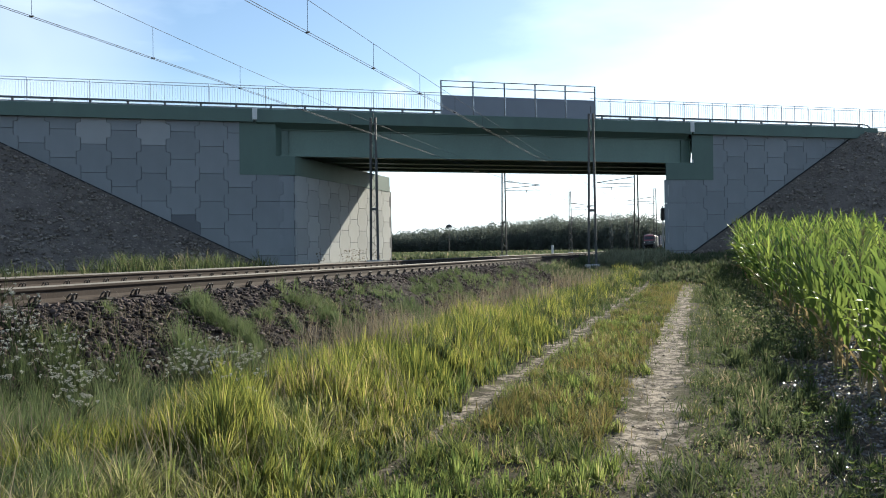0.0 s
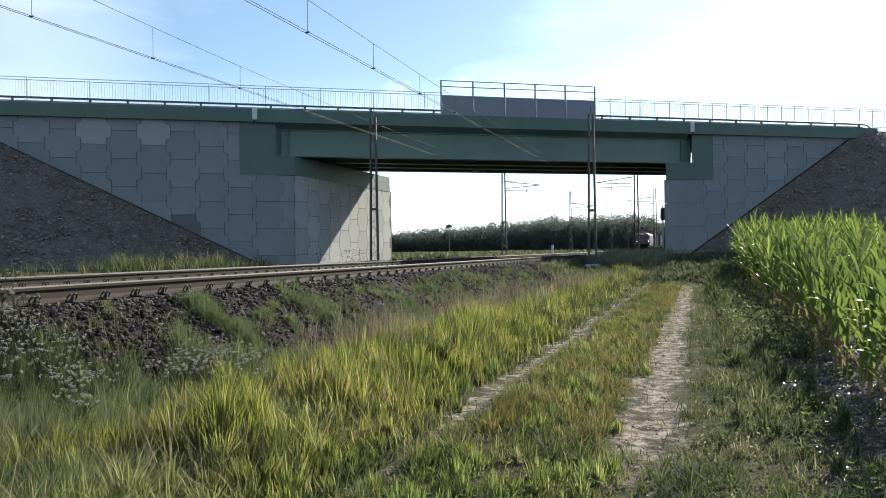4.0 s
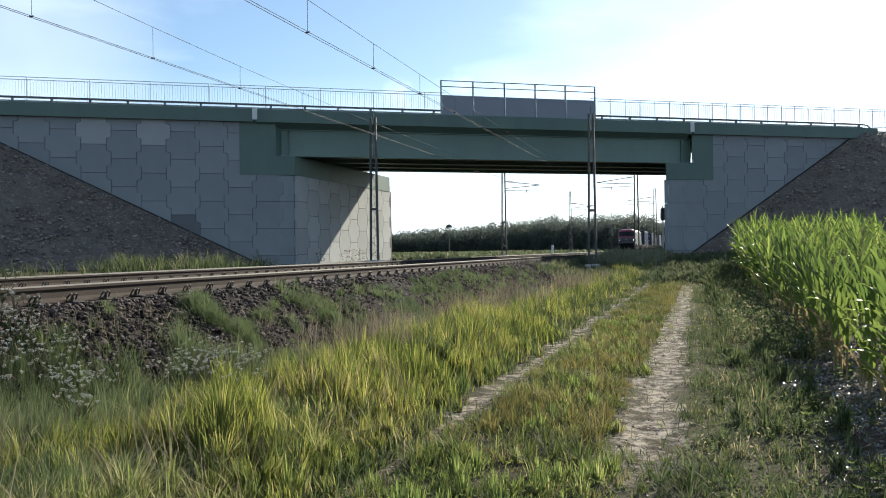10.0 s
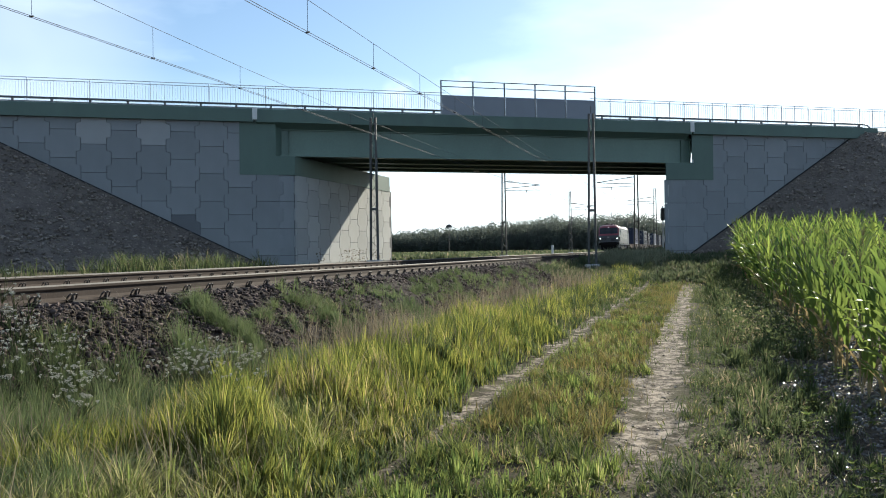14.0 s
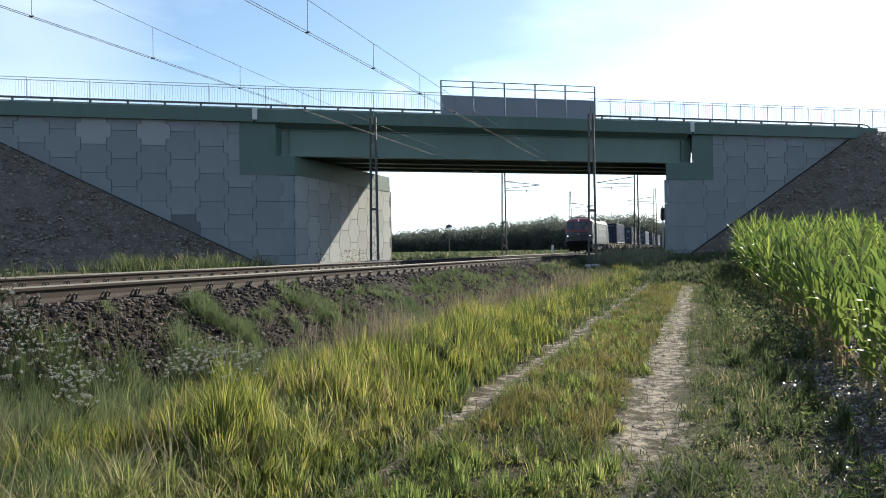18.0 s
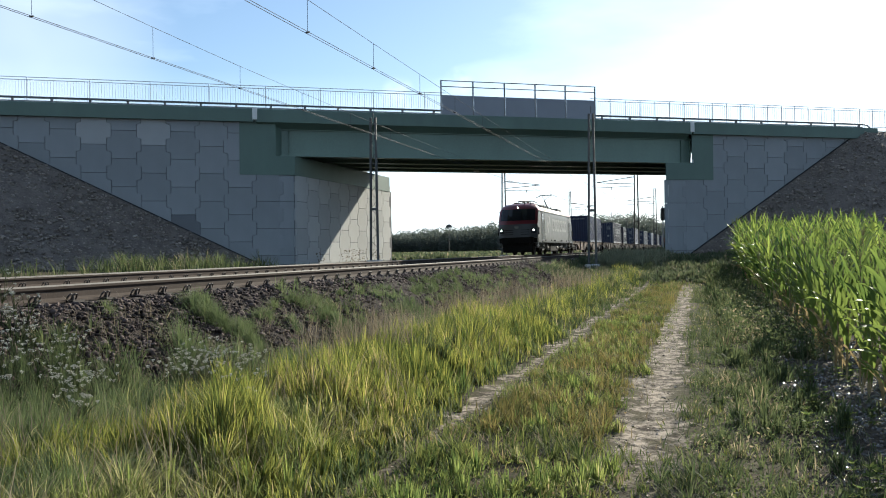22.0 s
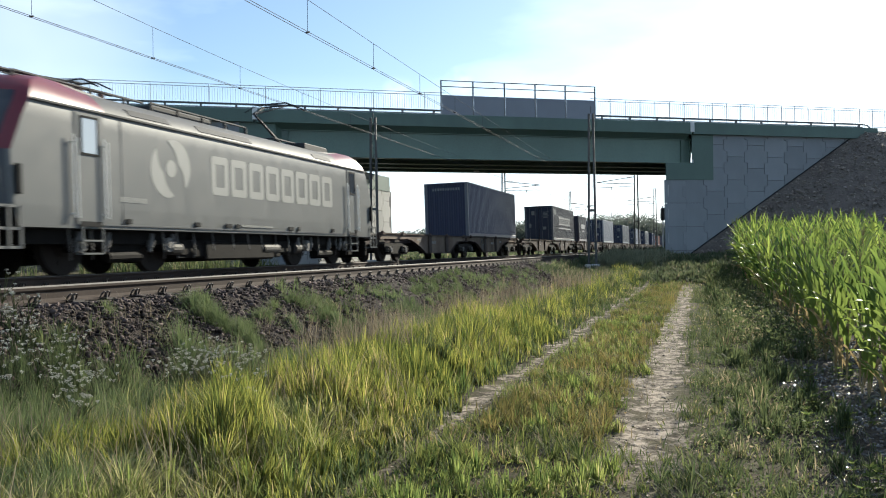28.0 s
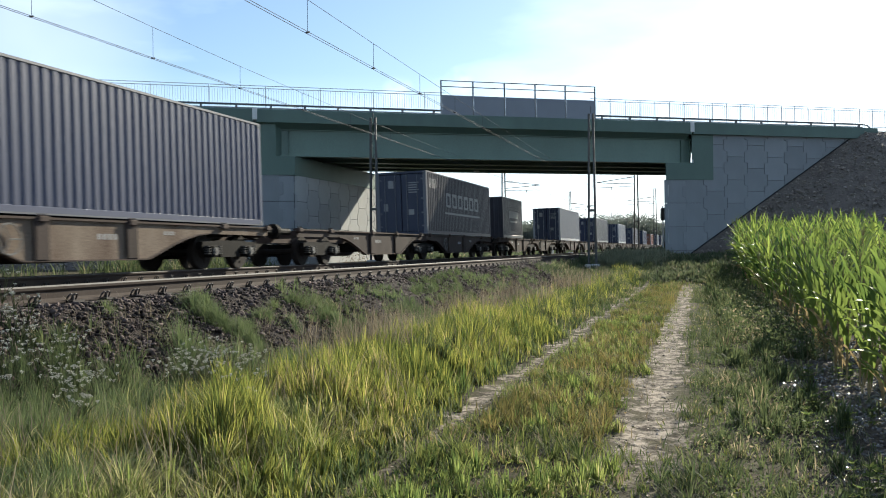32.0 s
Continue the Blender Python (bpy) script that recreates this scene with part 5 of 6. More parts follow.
            for q in range(3):
                a0 = 2 * math.pi * q / 3
                rod(bm, (s * 1.26, yc, 0.7), (s * 1.26, yc + 0.29 * math.cos(a0), 0.7 + 0.29 * math.sin(a0)), 0.014)
            part("brake_wheel", bm, M_GEARPALE, wa, "spoked hand-brake wheel")
    for back in (False, True):
        ya, yb = (full - 13.5 * k, full - 0.95) if back else (0.95, 13.5 * k)
        part("centre_beam", boxes((-0.25, 0.25, ya, yb, 0.72, 1.08)), M_WAGON, wa)
        for y in (0.97, 2.8, 5.0, 6.6, 8.5, 10.2, 13.2):
            yc = full - y * k - 0.25 if back else y * k
            part("cross_beam", boxes((-1.11, 1.11, yc, yc + 0.25, 0.84, 1.075)), M_WAGON, wa)
        for y in (6.8, 8.9):
            yc = full - y * k - 0.5 if back else y * k
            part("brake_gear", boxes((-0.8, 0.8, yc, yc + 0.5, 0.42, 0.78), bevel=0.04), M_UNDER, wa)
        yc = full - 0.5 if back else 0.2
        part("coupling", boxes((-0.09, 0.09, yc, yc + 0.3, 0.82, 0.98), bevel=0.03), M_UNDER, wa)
    wm = wheelset_mesh(0.46, "wagon_wheelset")
    for y in (2.9 * k, half, full - 2.9 * k):
        bogie_part(wa, y, 1.8, 0.46, wm)
    return wa


# -- containers: x across, y = 0 at the front end, z = 0 at the bottom --
def corrugated(bm, length, z0, z1, x, depth, pitch, along="y", flat=0.36):
    """Pressed sheet with trapezoid ribs along its length, x outwards."""
    pts, u = [], 0.0
    n = max(3, int(round(length / pitch)))
    p = length / n
    for i in range(n):
        o = i * p
        pts += [(o, 0), (o + p * flat, 0), (o + p * (flat + 0.14), depth), (o + p * (flat + 0.5), depth)]
    pts.append((length, 0))
    def at(u, w, z):
        return (x - math.copysign(w, x), u, z) if along == "y" else (u, x + w, z)
    lo = [bm.verts.new(at(u, w, z0)) for u, w in pts]
    hi = [bm.verts.new(at(u, w, z1)) for u, w in pts]
    for i in range(len(pts) - 1):
        bm.faces.new((lo[i], lo[i + 1], hi[i + 1], hi[i]))
    return bm


def build_container(length, height, m_end, m_side, m_frame, label, doors, marks, group="containers on the train"):
    co = thing("shipping_container", label, "shipping container", group)
    hw = 1.219
    for s in (-1, 1):
        bm = bmesh.new()
        corrugated(bm, length - 0.3, 0.16, height - 0.06, s * (hw - 0.012), 0.036, 0.276)
        bm.transform(Matrix.Translation((0, 0.15, 0)))
        part("side_wall", bm, m_side, co, "ribbed steel side wall")
        part("top_rail", boxes((s * (hw - 0.06), s * hw, 0.15, length - 0.15, height - 0.065, height), bevel=0.008), m_frame, co)
        part("bottom_rail", boxes((s * (hw - 0.05), s * hw, 0.15, length - 0.15, 0.0, 0.16), bevel=0.008), m_side, co)
        part("rail_lip", boxes((s * (hw - 0.02), s * (hw + 0.004), 0.15, length - 0.15, 0.0, 0.035)), m_frame, co)
        for y0, y1 in ((0, 0.15), (length - 0.15, length)):
            part("corner_post", boxes((s * (hw - 0.16), s * hw, y0, y1, 0.118, height - 0.118), bevel=0.01), m_frame if y0 == 0 else m_side, co)
            for z0, z1 in ((0, 0.118), (height - 0.118, height)):
                part("corner_casting", boxes((s * (hw - 0.165), s * (hw + 0.002), y0 - 0.002, y1 + 0.002, z0, z1), bevel=0.01), m_frame, co)
    part("roof", boxes((-hw + 0.06, hw - 0.06, 0.1, length - 0.1, height - 0.05, height - 0.02)), m_end, co)
    part("floor", boxes((-hw + 0.05, hw - 0.05, 0.1, length - 0.1, 0.05, 0.16)), m_end, co)
    for front in (True, False):
        is_door = doors if front else not doors
        y = 0.05 if front else length - 0.05
        if not is_door:
            bm = bmesh.new()
            corrugated(bm, 2 * hw - 0.32, 0.12, height - 0.1, 0, 0.036 if front else -0.036, 0.25, "x")
            bm.transform(Matrix.Translation((-hw + 0.16, y, 0)))
            wall = part("end_wall", bm, m_end, co, "ribbed end wall")
        else:
            for s in (-1, 1):
                leaf = part("door_leaf", boxes((s * 0.02, s * (hw - 0.16), y - 0.02, y + 0.02, 0.14, height - 0.13), bevel=0.01), m_end, co, "steel door leaf")
                o = -0.05 if front else 0.05
                for x in (0.28, 0.78):
                    part("lock_rod", rod(bmesh.new(), (s * x, y + o, 0.12), (s * x, y + o, height - 0.1), 0.02, 6), m_frame, leaf)
                for z in (0.35, 0.95, 1.6, height - 0.4):
                    part("hinge", boxes((s * (hw - 0.26), s * (hw - 0.1), y + o * 0.5 - 0.01, y + o * 0.5 + 0.01, z, z + 0.07)), m_frame, leaf)
                pl = bmesh.new()
                if s > 0:
                    for q in range(5):
                        box(pl, 0.36, 0.86 - 0.06 * (q % 3), y + o * 0.6 - 0.004, y + o * 0.6 + 0.004, height - 0.55 - 0.11 * q, height - 0.50 - 0.11 * q)
                    box(pl, 0.34, 0.6, y + o * 0.6 - 0.004, y + o * 0.6 + 0.004, 0.9, 1.15)
                else:
                    box(pl, -0.62, -0.36, y + o * 0.6 - 0.004, y + o * 0.6 + 0.004, height - 0.75, height - 0.4)
                    box(pl, -0.86, -0.66, y + o * 0.6 - 0.004, y + o * 0.6 + 0.004, 1.1, 1.45)
                tagged(part("marking", pl, M_MARK, leaf), "faded white marks", kind="stuff")
        for z0, z1 in ((0.0, 0.12), (height - 0.1, height)):
            part("end_rail", boxes((-hw + 0.16, hw - 0.16, y - 0.05, y + 0.05, z0, z1), bevel=0.008), m_end, co)
    bm = bmesh.new()
    if marks == "end":
        for i in range(11):
            box(bm, -0.74 + 0.145 * i, -0.68 + 0.145 * i, -0.004, 0.006, height - 0.42, height - 0.27)
    if marks == "side":      # a worn row of large pale letter-like blocks
        for s in (-1, 1):
            for i in range(6):
                u0 = length * 0.26 + i * length * 0.09
                w, t = length * 0.066, length * 0.016
                for q in ((u0, u0 + t, 1.35, 2.05), (u0 + w - t, u0 + w, 1.35, 2.05), (u0 + t, u0 + w - t, 1.9, 2.05), (u0 + t, u0 + w - t, 1.35, 1.46)):
                    box(bm, s * (hw - 0.014), s * (hw - 0.004), *q)
            box(bm, s * (hw - 0.014), s * (hw - 0.004), length * 0.24, length * 0.8, 1.0, 1.1)
            for i in range(6):
                box(bm, s * (hw - 0.014), s * (hw - 0.004), 0.5 + 0.2 * i, 0.58 + 0.2 * i, height - 0.75, height - 0.3)
    if marks == "patch":
        for s in (-1, 1):
            box(bm, s * (hw - 0.014), s * (hw - 0.004), length * 0.3, length * 0.75, 1.3, 1.75)
            box(bm, s * (hw - 0.014), s * (hw - 0.004), length * 0.35, length * 0.7, 1.0, 1.12)
    if len(bm.verts):
        tagged(part("marking", bm, M_MARK, co), "worn pale marking", kind="stuff")
    else:
        bm.free()
    return co


L40, L20 = 12.192, 6.058
TAN = build_wagon(WHALF, M_WAGON_PALE, "dusty tan articulated container flat wagon on three bogies")
WAGON = build_wagon(WHALF, M_WAGON_DARK, "dark brown articulated container flat wagon on three bogies")
SHORT = build_wagon(11.91, M_WAGON_DARK, "short dark brown articulated flat wagon on three bogies")
WAGONS = [(TAN, 18.61), (WAGON, 46.19), (SHORT, 73.79)]
WAGONS += [(copy_thing(WAGON, Matrix.Identity(4)), 97.62 + 27.6 * i) for i in range(9)]

CONTAINERS = []      # (thing, y behind the lamps)
C40 = build_container(L40, 2.896, M_NAVY, M_NAVY_SIDE, M_FRAMEPALE, "dark navy forty-foot container, dusty ribbed sides coloured paler as if sunlit", False, "end")
CONTAINERS.append((C40, 32.72))
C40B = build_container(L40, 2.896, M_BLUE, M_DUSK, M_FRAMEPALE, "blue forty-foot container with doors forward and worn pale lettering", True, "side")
CONTAINERS.append((C40B, 60.3))
C20 = build_container(L20, 2.591, M_DUSK, M_DUSK, M_DUSK, "dark twenty-foot container with a pale patch on its side", False, "patch")
CONTAINERS.append((C20, 76.0))
C40C = build_container(L40, 2.896, M_BLUE, M_SILVER, M_SILVER, "blue-ended forty-foot container with silvery sides", True, "")
CONTAINERS.append((C40C, 98.9))
C40D = build_container(L40, 2.896, M_NAVY, M_GREYBOX, M_GREYBOX, "navy forty-foot container with grey sides", True, "")
C40E = build_container(L40, 2.591, M_BROWN, M_BROWN, M_FRAMEPALE, "rust-brown forty-foot container with steel doors", True, "")
pool = [C40C, C40D, C40C, C40D, C40, C40E, C40C, C40D, C40C]
used = {C40C}
for i, c in enumerate(pool[1:]):
    y = 126.5 + 27.6 * i
    if c in used or c is C40:
        c = copy_thing(c, Matrix.Identity(4))
    used.add(c)
    CONTAINERS.append((c, y))
# ---- plants and loose stone ----
RNG = np.random.default_rng(21)
M_TALL = leaf_mat("tall_grass", (0.042, 0.068, 0.016), (0.24, 0.238, 0.046), (0.30, 0.245, 0.10), 0.93, 0.58)
M_SHORT = leaf_mat("short_turf", (0.036, 0.06, 0.016), (0.16, 0.172, 0.045), (0.19, 0.145, 0.075), 0.88, 0.5)
M_VERGE = leaf_mat("verge_weeds", (0.034, 0.052, 0.021), (0.105, 0.122, 0.05), (0.24, 0.20, 0.12), 0.94, 0.5)
M_SOFT = leaf_mat("soft_green_weed", (0.06, 0.088, 0.036), (0.145, 0.172, 0.075), trans=0.5)
M_SEED = leaf_mat("brown_seed_grass", (0.13, 0.105, 0.07), (0.24, 0.20, 0.135), trans=0.35)
M_MEADOW = leaf_mat("meadow_grass", (0.045, 0.062, 0.032), (0.105, 0.12, 0.06), (0.19, 0.165, 0.1), 0.88, 0.45)
M_DRYTURF = leaf_mat("dry_turf", (0.075, 0.07, 0.024), (0.20, 0.165, 0.052), trans=0.45)
M_PALE = leaf_mat("pale_grass", (0.12, 0.135, 0.045), (0.32, 0.30, 0.13), trans=0.5)
M_CORN = leaf_mat("corn_leaf", (0.028, 0.06, 0.013), (0.185, 0.23, 0.041), trans=0.6, rough=0.36, gloss=0.4)
M_CORNDRY = leaf_mat("corn_leaf_dry", (0.18, 0.125, 0.06), (0.36, 0.28, 0.13), trans=0.45, rough=0.7)
M_STALK = mat("corn_stalk", (0.24, 0.20, 0.09), 0.6, var=0.4, scale=6, fine=30, bump=0.05, second=(0.2, 0.13, 0.06))
# Pale dry weeds, their colour lightened to lift the bridge's shade on them.
M_DRYWEED = leaf_mat("lightened_dry_bridge_weeds", (0.13, 0.14, 0.085), (0.24, 0.24, 0.155), trans=0.5)
M_LITTER = leaf_mat("dark_litter", (0.03, 0.024, 0.018), (0.075, 0.06, 0.042), trans=0.1)
M_TUFT = leaf_mat("fresh_tuft_grass", (0.065, 0.102, 0.026), (0.225, 0.25, 0.064), (0.31, 0.265, 0.14), 0.92, 0.58)
M_HORSE = leaf_mat("feathery_weed", (0.055, 0.08, 0.034), (0.125, 0.15, 0.066), trans=0.5)
M_UMBEL = leaf_mat("white_flower_head", (0.36, 0.355, 0.31), (0.58, 0.57, 0.52), trans=0.4)


def raw_mesh(name, verts, loops, sizes, material, smooth=True):
    me = bpy.data.meshes.new(name)
    me.vertices.add(len(verts))
    me.vertices.foreach_set("co", np.asarray(verts, dtype=np.float32).reshape(-1))
    me.loops.add(len(loops))
    me.loops.foreach_set("vertex_index", np.asarray(loops, dtype=np.int32))
    me.polygons.add(len(sizes))
    st = np.concatenate(([0], np.cumsum(sizes)[:-1])).astype(np.int32)
    me.polygons.foreach_set("loop_start", st)
    me.materials.append(material)
    me.update(calc_edges=True)
    if smooth:
        me.polygons.foreach_set("use_smooth", np.ones(len(sizes), dtype=bool))
    return me


def blade_mesh(name, pos, h, w, lean, material, az=None):
    """Tapered, bent grass blades: two quads and a tip each."""
    n = len(pos)
    az = RNG.uniform(0, 2 * math.pi, n) if az is None else az
    d = np.stack([np.cos(az), np.sin(az), np.zeros(n)], 1)
    tw = az + math.pi / 2 + RNG.uniform(-0.7, 0.7, n)
    side = np.stack([np.cos(tw), np.sin(tw), np.zeros(n)], 1)
    v = np.empty((n, 7, 3), dtype=np.float32)
    for k, (t, wf) in enumerate(((0.0, 0.7), (0.42, 1.0), (0.76, 0.66), (1.0, 0.0))):
        c = pos + d * (lean * h * t ** 2)[:, None]
        c = c + np.stack([np.zeros(n), np.zeros(n), h * (t - 0.32 * lean * t ** 2)], 1)
        if k < 3:
            v[:, 2 * k] = c - side * (w * wf / 2)[:, None]
            v[:, 2 * k + 1] = c + side * (w * wf / 2)[:, None]
        else:
            v[:, 6] = c
    base = (np.arange(n) * 7)[:, None]
    loops = (base + np.array([0, 1, 3, 2, 2, 3, 5, 4, 4, 5, 6])[None, :]).reshape(-1)
    sizes = np.tile([4, 4, 3], n)
    return raw_mesh(name, v.reshape(-1, 3), loops, sizes, material)


def field(x, y, s, seed):
    """Slow noise over the ground, 0 to 1, for patches."""
    return np.array([0.5 + 0.5 * noise.noise((a * s, b * s, seed)) for a, b in zip(x, y)])


def top_z(x, y):
    z = np.array([ground_z(a, b) for a, b in zip(x, y)])
    on = (x > -17.3) & (x < -4.8)
    zb = np.array([bed_z(a) for a in x])
    return np.where(on, np.maximum(z, zb - 0.04), z - 0.02)


def scatter(n, x0, x1, y0, y1, near=True):
    """More blades close to the camera's end of the strip."""
    x = RNG.uniform(x0, x1, n)
    u = RNG.uniform(0, 1, n)
    y = y0 + (y1 - y0) * (u ** 2.0 if near else u)
    return x, y


def sow(name, label, n, x0, x1, y0, y1, h0, h1, w, lean, material, patch=None, near=True, keep=None, clump=0.0, category="grass", tall=None):
    x, y = scatter(n, x0, x1, y0, y1, near)
    hh = RNG.uniform(h0, h1, n)
    az = RNG.uniform(0, 2 * math.pi, n)
    if clump:
        # tufts: blades crowd to a centre and lean out from it; each tuft has its own height
        cx, cy = np.round(x / clump) * clump, np.round(y / clump) * clump
        key = np.abs(np.sin(cx * 12.9898 + cy * 78.233) * 43758.5) % 1
        jx = np.sin(cx * 91.7 + cy * 47.3) * clump * 0.6
        jy = np.cos(cx * 37.1 + cy * 73.9) * clump * 0.6
        k = RNG.uniform(0.1, 0.85, n)
        ox, oy = x - cx - jx, y - cy - jy
        az = np.arctan2(oy, ox) + RNG.normal(0, 0.6, n)
        x, y = x - ox * k, y - oy * k
        hh = hh * (0.62 + 0.62 * key)
    if patch:
        f = field(x, y, patch[0], patch[1])
        hh = hh * (0.45 + 1.1 * f)
        m = RNG.uniform(0, 1, n) < np.clip((f - patch[2]) * 5 + 0.5, 0.0, 1)
        x, y, hh, az = x[m], y[m], hh[m], az[m]
    if keep is not None:
        m = keep(x, y)
        x, y, hh, az = x[m], y[m], hh[m], az[m]
    if tall is not None:
        hh = hh * tall(x, y)
    ww = w * RNG.uniform(0.6, 1.4, len(x)) * (1 + y.clip(0) * 0.03)
    pos = np.stack([x, y, top_z(x, y)], 1)
    ob = new(name, blade_mesh(name, pos, hh, ww, RNG.uniform(lean * 0.3, lean * 1.5, len(x)), material, az))
    return tagged(ob, label, category, kind="stuff")


def off_ruts(x, y):
    l, r = np.abs(x + 2.25 + 0.006 * y), np.abs(x + 0.46 + 0.006 * y)
    edge = RNG.uniform(0, 0.10, len(x)) + 0.95 * (field(x, y, 1.1, 61) - 0.5) + 0.8 * (field(x, y, 3.6, 62) - 0.5)
    return ((l > 0.13 + edge) & (r > 0.23 + edge)) | (y > 35 + RNG.uniform(0, 4, len(x))) | (RNG.uniform(0, 1, len(x)) < 0.07 + np.where(x < -1.3, 0.9 * np.clip((8.2 - y) / 2.2, 0, 1), 0.7 * np.clip((7.6 - y) / 2.2, 0, 1)))


def tall_zone(x, y):
    """The tall grass sinks towards the wheel rut, the ballast and the mixed growth of the near corner."""
    rut = np.clip((-2.42 - x) / 0.55, 0, 1)
    bank = np.clip((x + 4.35) / 0.5, 0, 1)
    corner = np.clip((y - 3.0 - 0.8 * np.clip(-3.0 - x, 0, 2)) / 1.8, 0, 1)
    return (0.38 + 0.62 * rut) * (0.5 + 0.5 * bank) * (0.6 + 0.4 * corner)


sow("tall_grass", "tall yellow-green grass on the verge below the ballast", 52000, -4.25, -2.42, 2.4, 16, 0.32, 0.54, 0.0085, 0.30, M_TALL, (1.1, 3, 0.40), clump=0.2, keep=off_ruts, tall=tall_zone)
sow("tall_grass", "tall yellow-green grass on the verge below the ballast", 15000, -4.2, -2.45, 10, 42, 0.26, 0.58, 0.007, 0.36, M_TALL, (0.9, 3, 0.46), clump=0.42, keep=off_ruts, tall=tall_zone)
sow("tall_grass", "tall fresh green grass on the verge below the ballast", 15000, -4.3, -2.45, 10, 42, 0.22, 0.48, 0.008, 0.45, M_VERGE, (0.8, 5, 0.45), clump=0.36, keep=off_ruts, tall=tall_zone)
sow("verge_undergrowth", "low mixed green undergrowth on the verge", 46000, -4.4, -2.3, 2.0, 40, 0.08, 0.24, 0.009, 0.5, M_VERGE, keep=off_ruts)
sow("bank_grass", "patchy green grass on the ballast slope", 20000, -6.0, -4.2, 6.5, 44, 0.08, 0.24, 0.007, 0.6, M_VERGE, (0.5, 12, 0.60), clump=0.3)
sow("soft_weeds", "soft bright green weeds in tufts on the ballast", 24000, -6.15, -4.0, 12, 42, 0.12, 0.28, 0.0045, 0.5, M_SOFT, (0.55, 31, 0.52), clump=0.42)
sow("seed_grass", "fine brown seeding grass above the green", 9000, -4.9, -3.5, 10, 36, 0.5, 0.75, 0.004, 0.3, M_SEED, (0.35, 17, 0.58), clump=0.3)
sow("seed_grass", "fine brown seeding grass above the green", 4200, -5.0, -3.9, 10.5, 19, 0.34, 0.6, 0.0035, 0.35, M_SEED, (0.5, 33, 0.5), clump=0.3)
sow("verge_undergrowth", "low mixed green undergrowth at the foot of the ballast", 11000, -4.9, -4.0, 3.0, 8.0, 0.05, 0.15, 0.006, 0.5, M_VERGE, (0.8, 91, 0.42))
sow("flower_undergrowth", "soft green undergrowth between the white flowers", 24000, -5.3, -3.2, 3.6, 7.2, 0.14, 0.36, 0.005, 0.45, M_SOFT, (0.9, 92, 0.36), clump=0.22)
sow("dead_stems", "dry dead stems and litter lying on the track", 12000, -2.9, 0.9, 2.6, 15, 0.012, 0.045, 0.005, 2.9, M_SEED, (1.2, 93, 0.42))
sow("dead_stems", "dark dead stems lying across the wheel ruts", 2600, -0.95, 0.1, 4.5, 20, 0.012, 0.05, 0.006, 3.4, M_LITTER, (1.6, 94, 0.5))
sow("dry_stalks", "thin straw-coloured grass stalks", 2000, -4.6, -2.6, 2.4, 12, 0.35, 0.65, 0.004, 0.5, M_SEED, (0.6, 4, 0.35))
sow("dry_stalks", "thin straw-coloured stalks among the ballast", 1500, -6.3, -4.4, 4.2, 14, 0.12, 0.42, 0.003, 0.6, M_SEED, (0.7, 66, 0.45))
sow("corner_grass", "mixed soft green grass in front of the white flowers", 24000, -4.8, -2.6, 2.6, 6.6, 0.14, 0.36, 0.006, 0.5, M_TUFT, (1.0, 67, 0.36), clump=0.2, keep=off_ruts)
sow("track_turf", "short yellow-green turf between the wheel ruts", 54000, -2.15, -0.55, 2.6, 37, 0.06, 0.2, 0.0066, 0.6, M_SHORT, (1.3, 8, 0.5), keep=off_ruts, clump=0.16)
sow("dry_turf", "yellowish dry grass on the crown of the farm track", 11000, -1.95, -0.8, 7, 34, 0.09, 0.27, 0.006, 0.5, M_DRYTURF, (0.8, 71, 0.52), clump=0.22)
sow("dry_verge_grass", "pale dry grass among the green on the verge", 7000, -4.2, -2.5, 2.4, 14, 0.14, 0.34, 0.006, 0.6, M_PALE, (0.7, 77, 0.55), clump=0.3, keep=off_ruts)
sow("brown_turf", "brownish dead grass in the turf of the track", 9000, -2.2, -0.5, 2.8, 14, 0.04, 0.12, 0.006, 0.7, M_SEED, (1.2, 78, 0.52), clump=0.2, keep=off_ruts)
sow("pale_grass", "pale arching grass stems in the verge", 8000, -4.7, -2.6, 2.6, 6.6, 0.24, 0.48, 0.006, 1.0, M_PALE, (0.9, 73, 0.42), clump=0.3)
sow("rut_edge_turf", "short turf along the edges of the ruts", 32000, -3.0, 0.75, 2.2, 38, 0.04, 0.13, 0.006, 0.7, M_SHORT, (1.0, 9, 0.46), keep=off_ruts)
sow("verge_weeds", "dark green weeds between the track and the corn", 40000, -0.35, 1.15, 3.0, 40, 0.05, 0.2, 0.0068, 0.6, M_VERGE, (0.9, 14, 0.5), keep=off_ruts, clump=0.2)
sow("crop_edge_weeds", "scattered weeds on the dark soil beside the corn", 6000, 0.7, 2.4, 3.6, 14, 0.05, 0.16, 0.010, 0.9, M_VERGE, (1.4, 24, 0.56), clump=0.2)
sow("rough_grass", "rough grass in front of the bridge", 30000, -6.2, 3.0, 33, 56, 0.18, 0.42, 0.018, 0.5, M_MEADOW, (0.35, 6, 0.30), near=False, clump=0.5, keep=lambda x, y: (x < -3.2) | (y > 37))
sow("rut_cover", "short turf grown over the near ends of the ruts", 9000, -2.8, -1.8, 2.5, 7.6, 0.04, 0.14, 0.007, 0.5, M_SHORT, (1.5, 95, 0.4), clump=0.14)
sow("rut_cover", "short turf grown over the near ends of the ruts", 6000, -0.9, 0.2, 2.5, 7.0, 0.03, 0.11, 0.007, 0.5, M_SHORT, (1.5, 96, 0.47), clump=0.14)
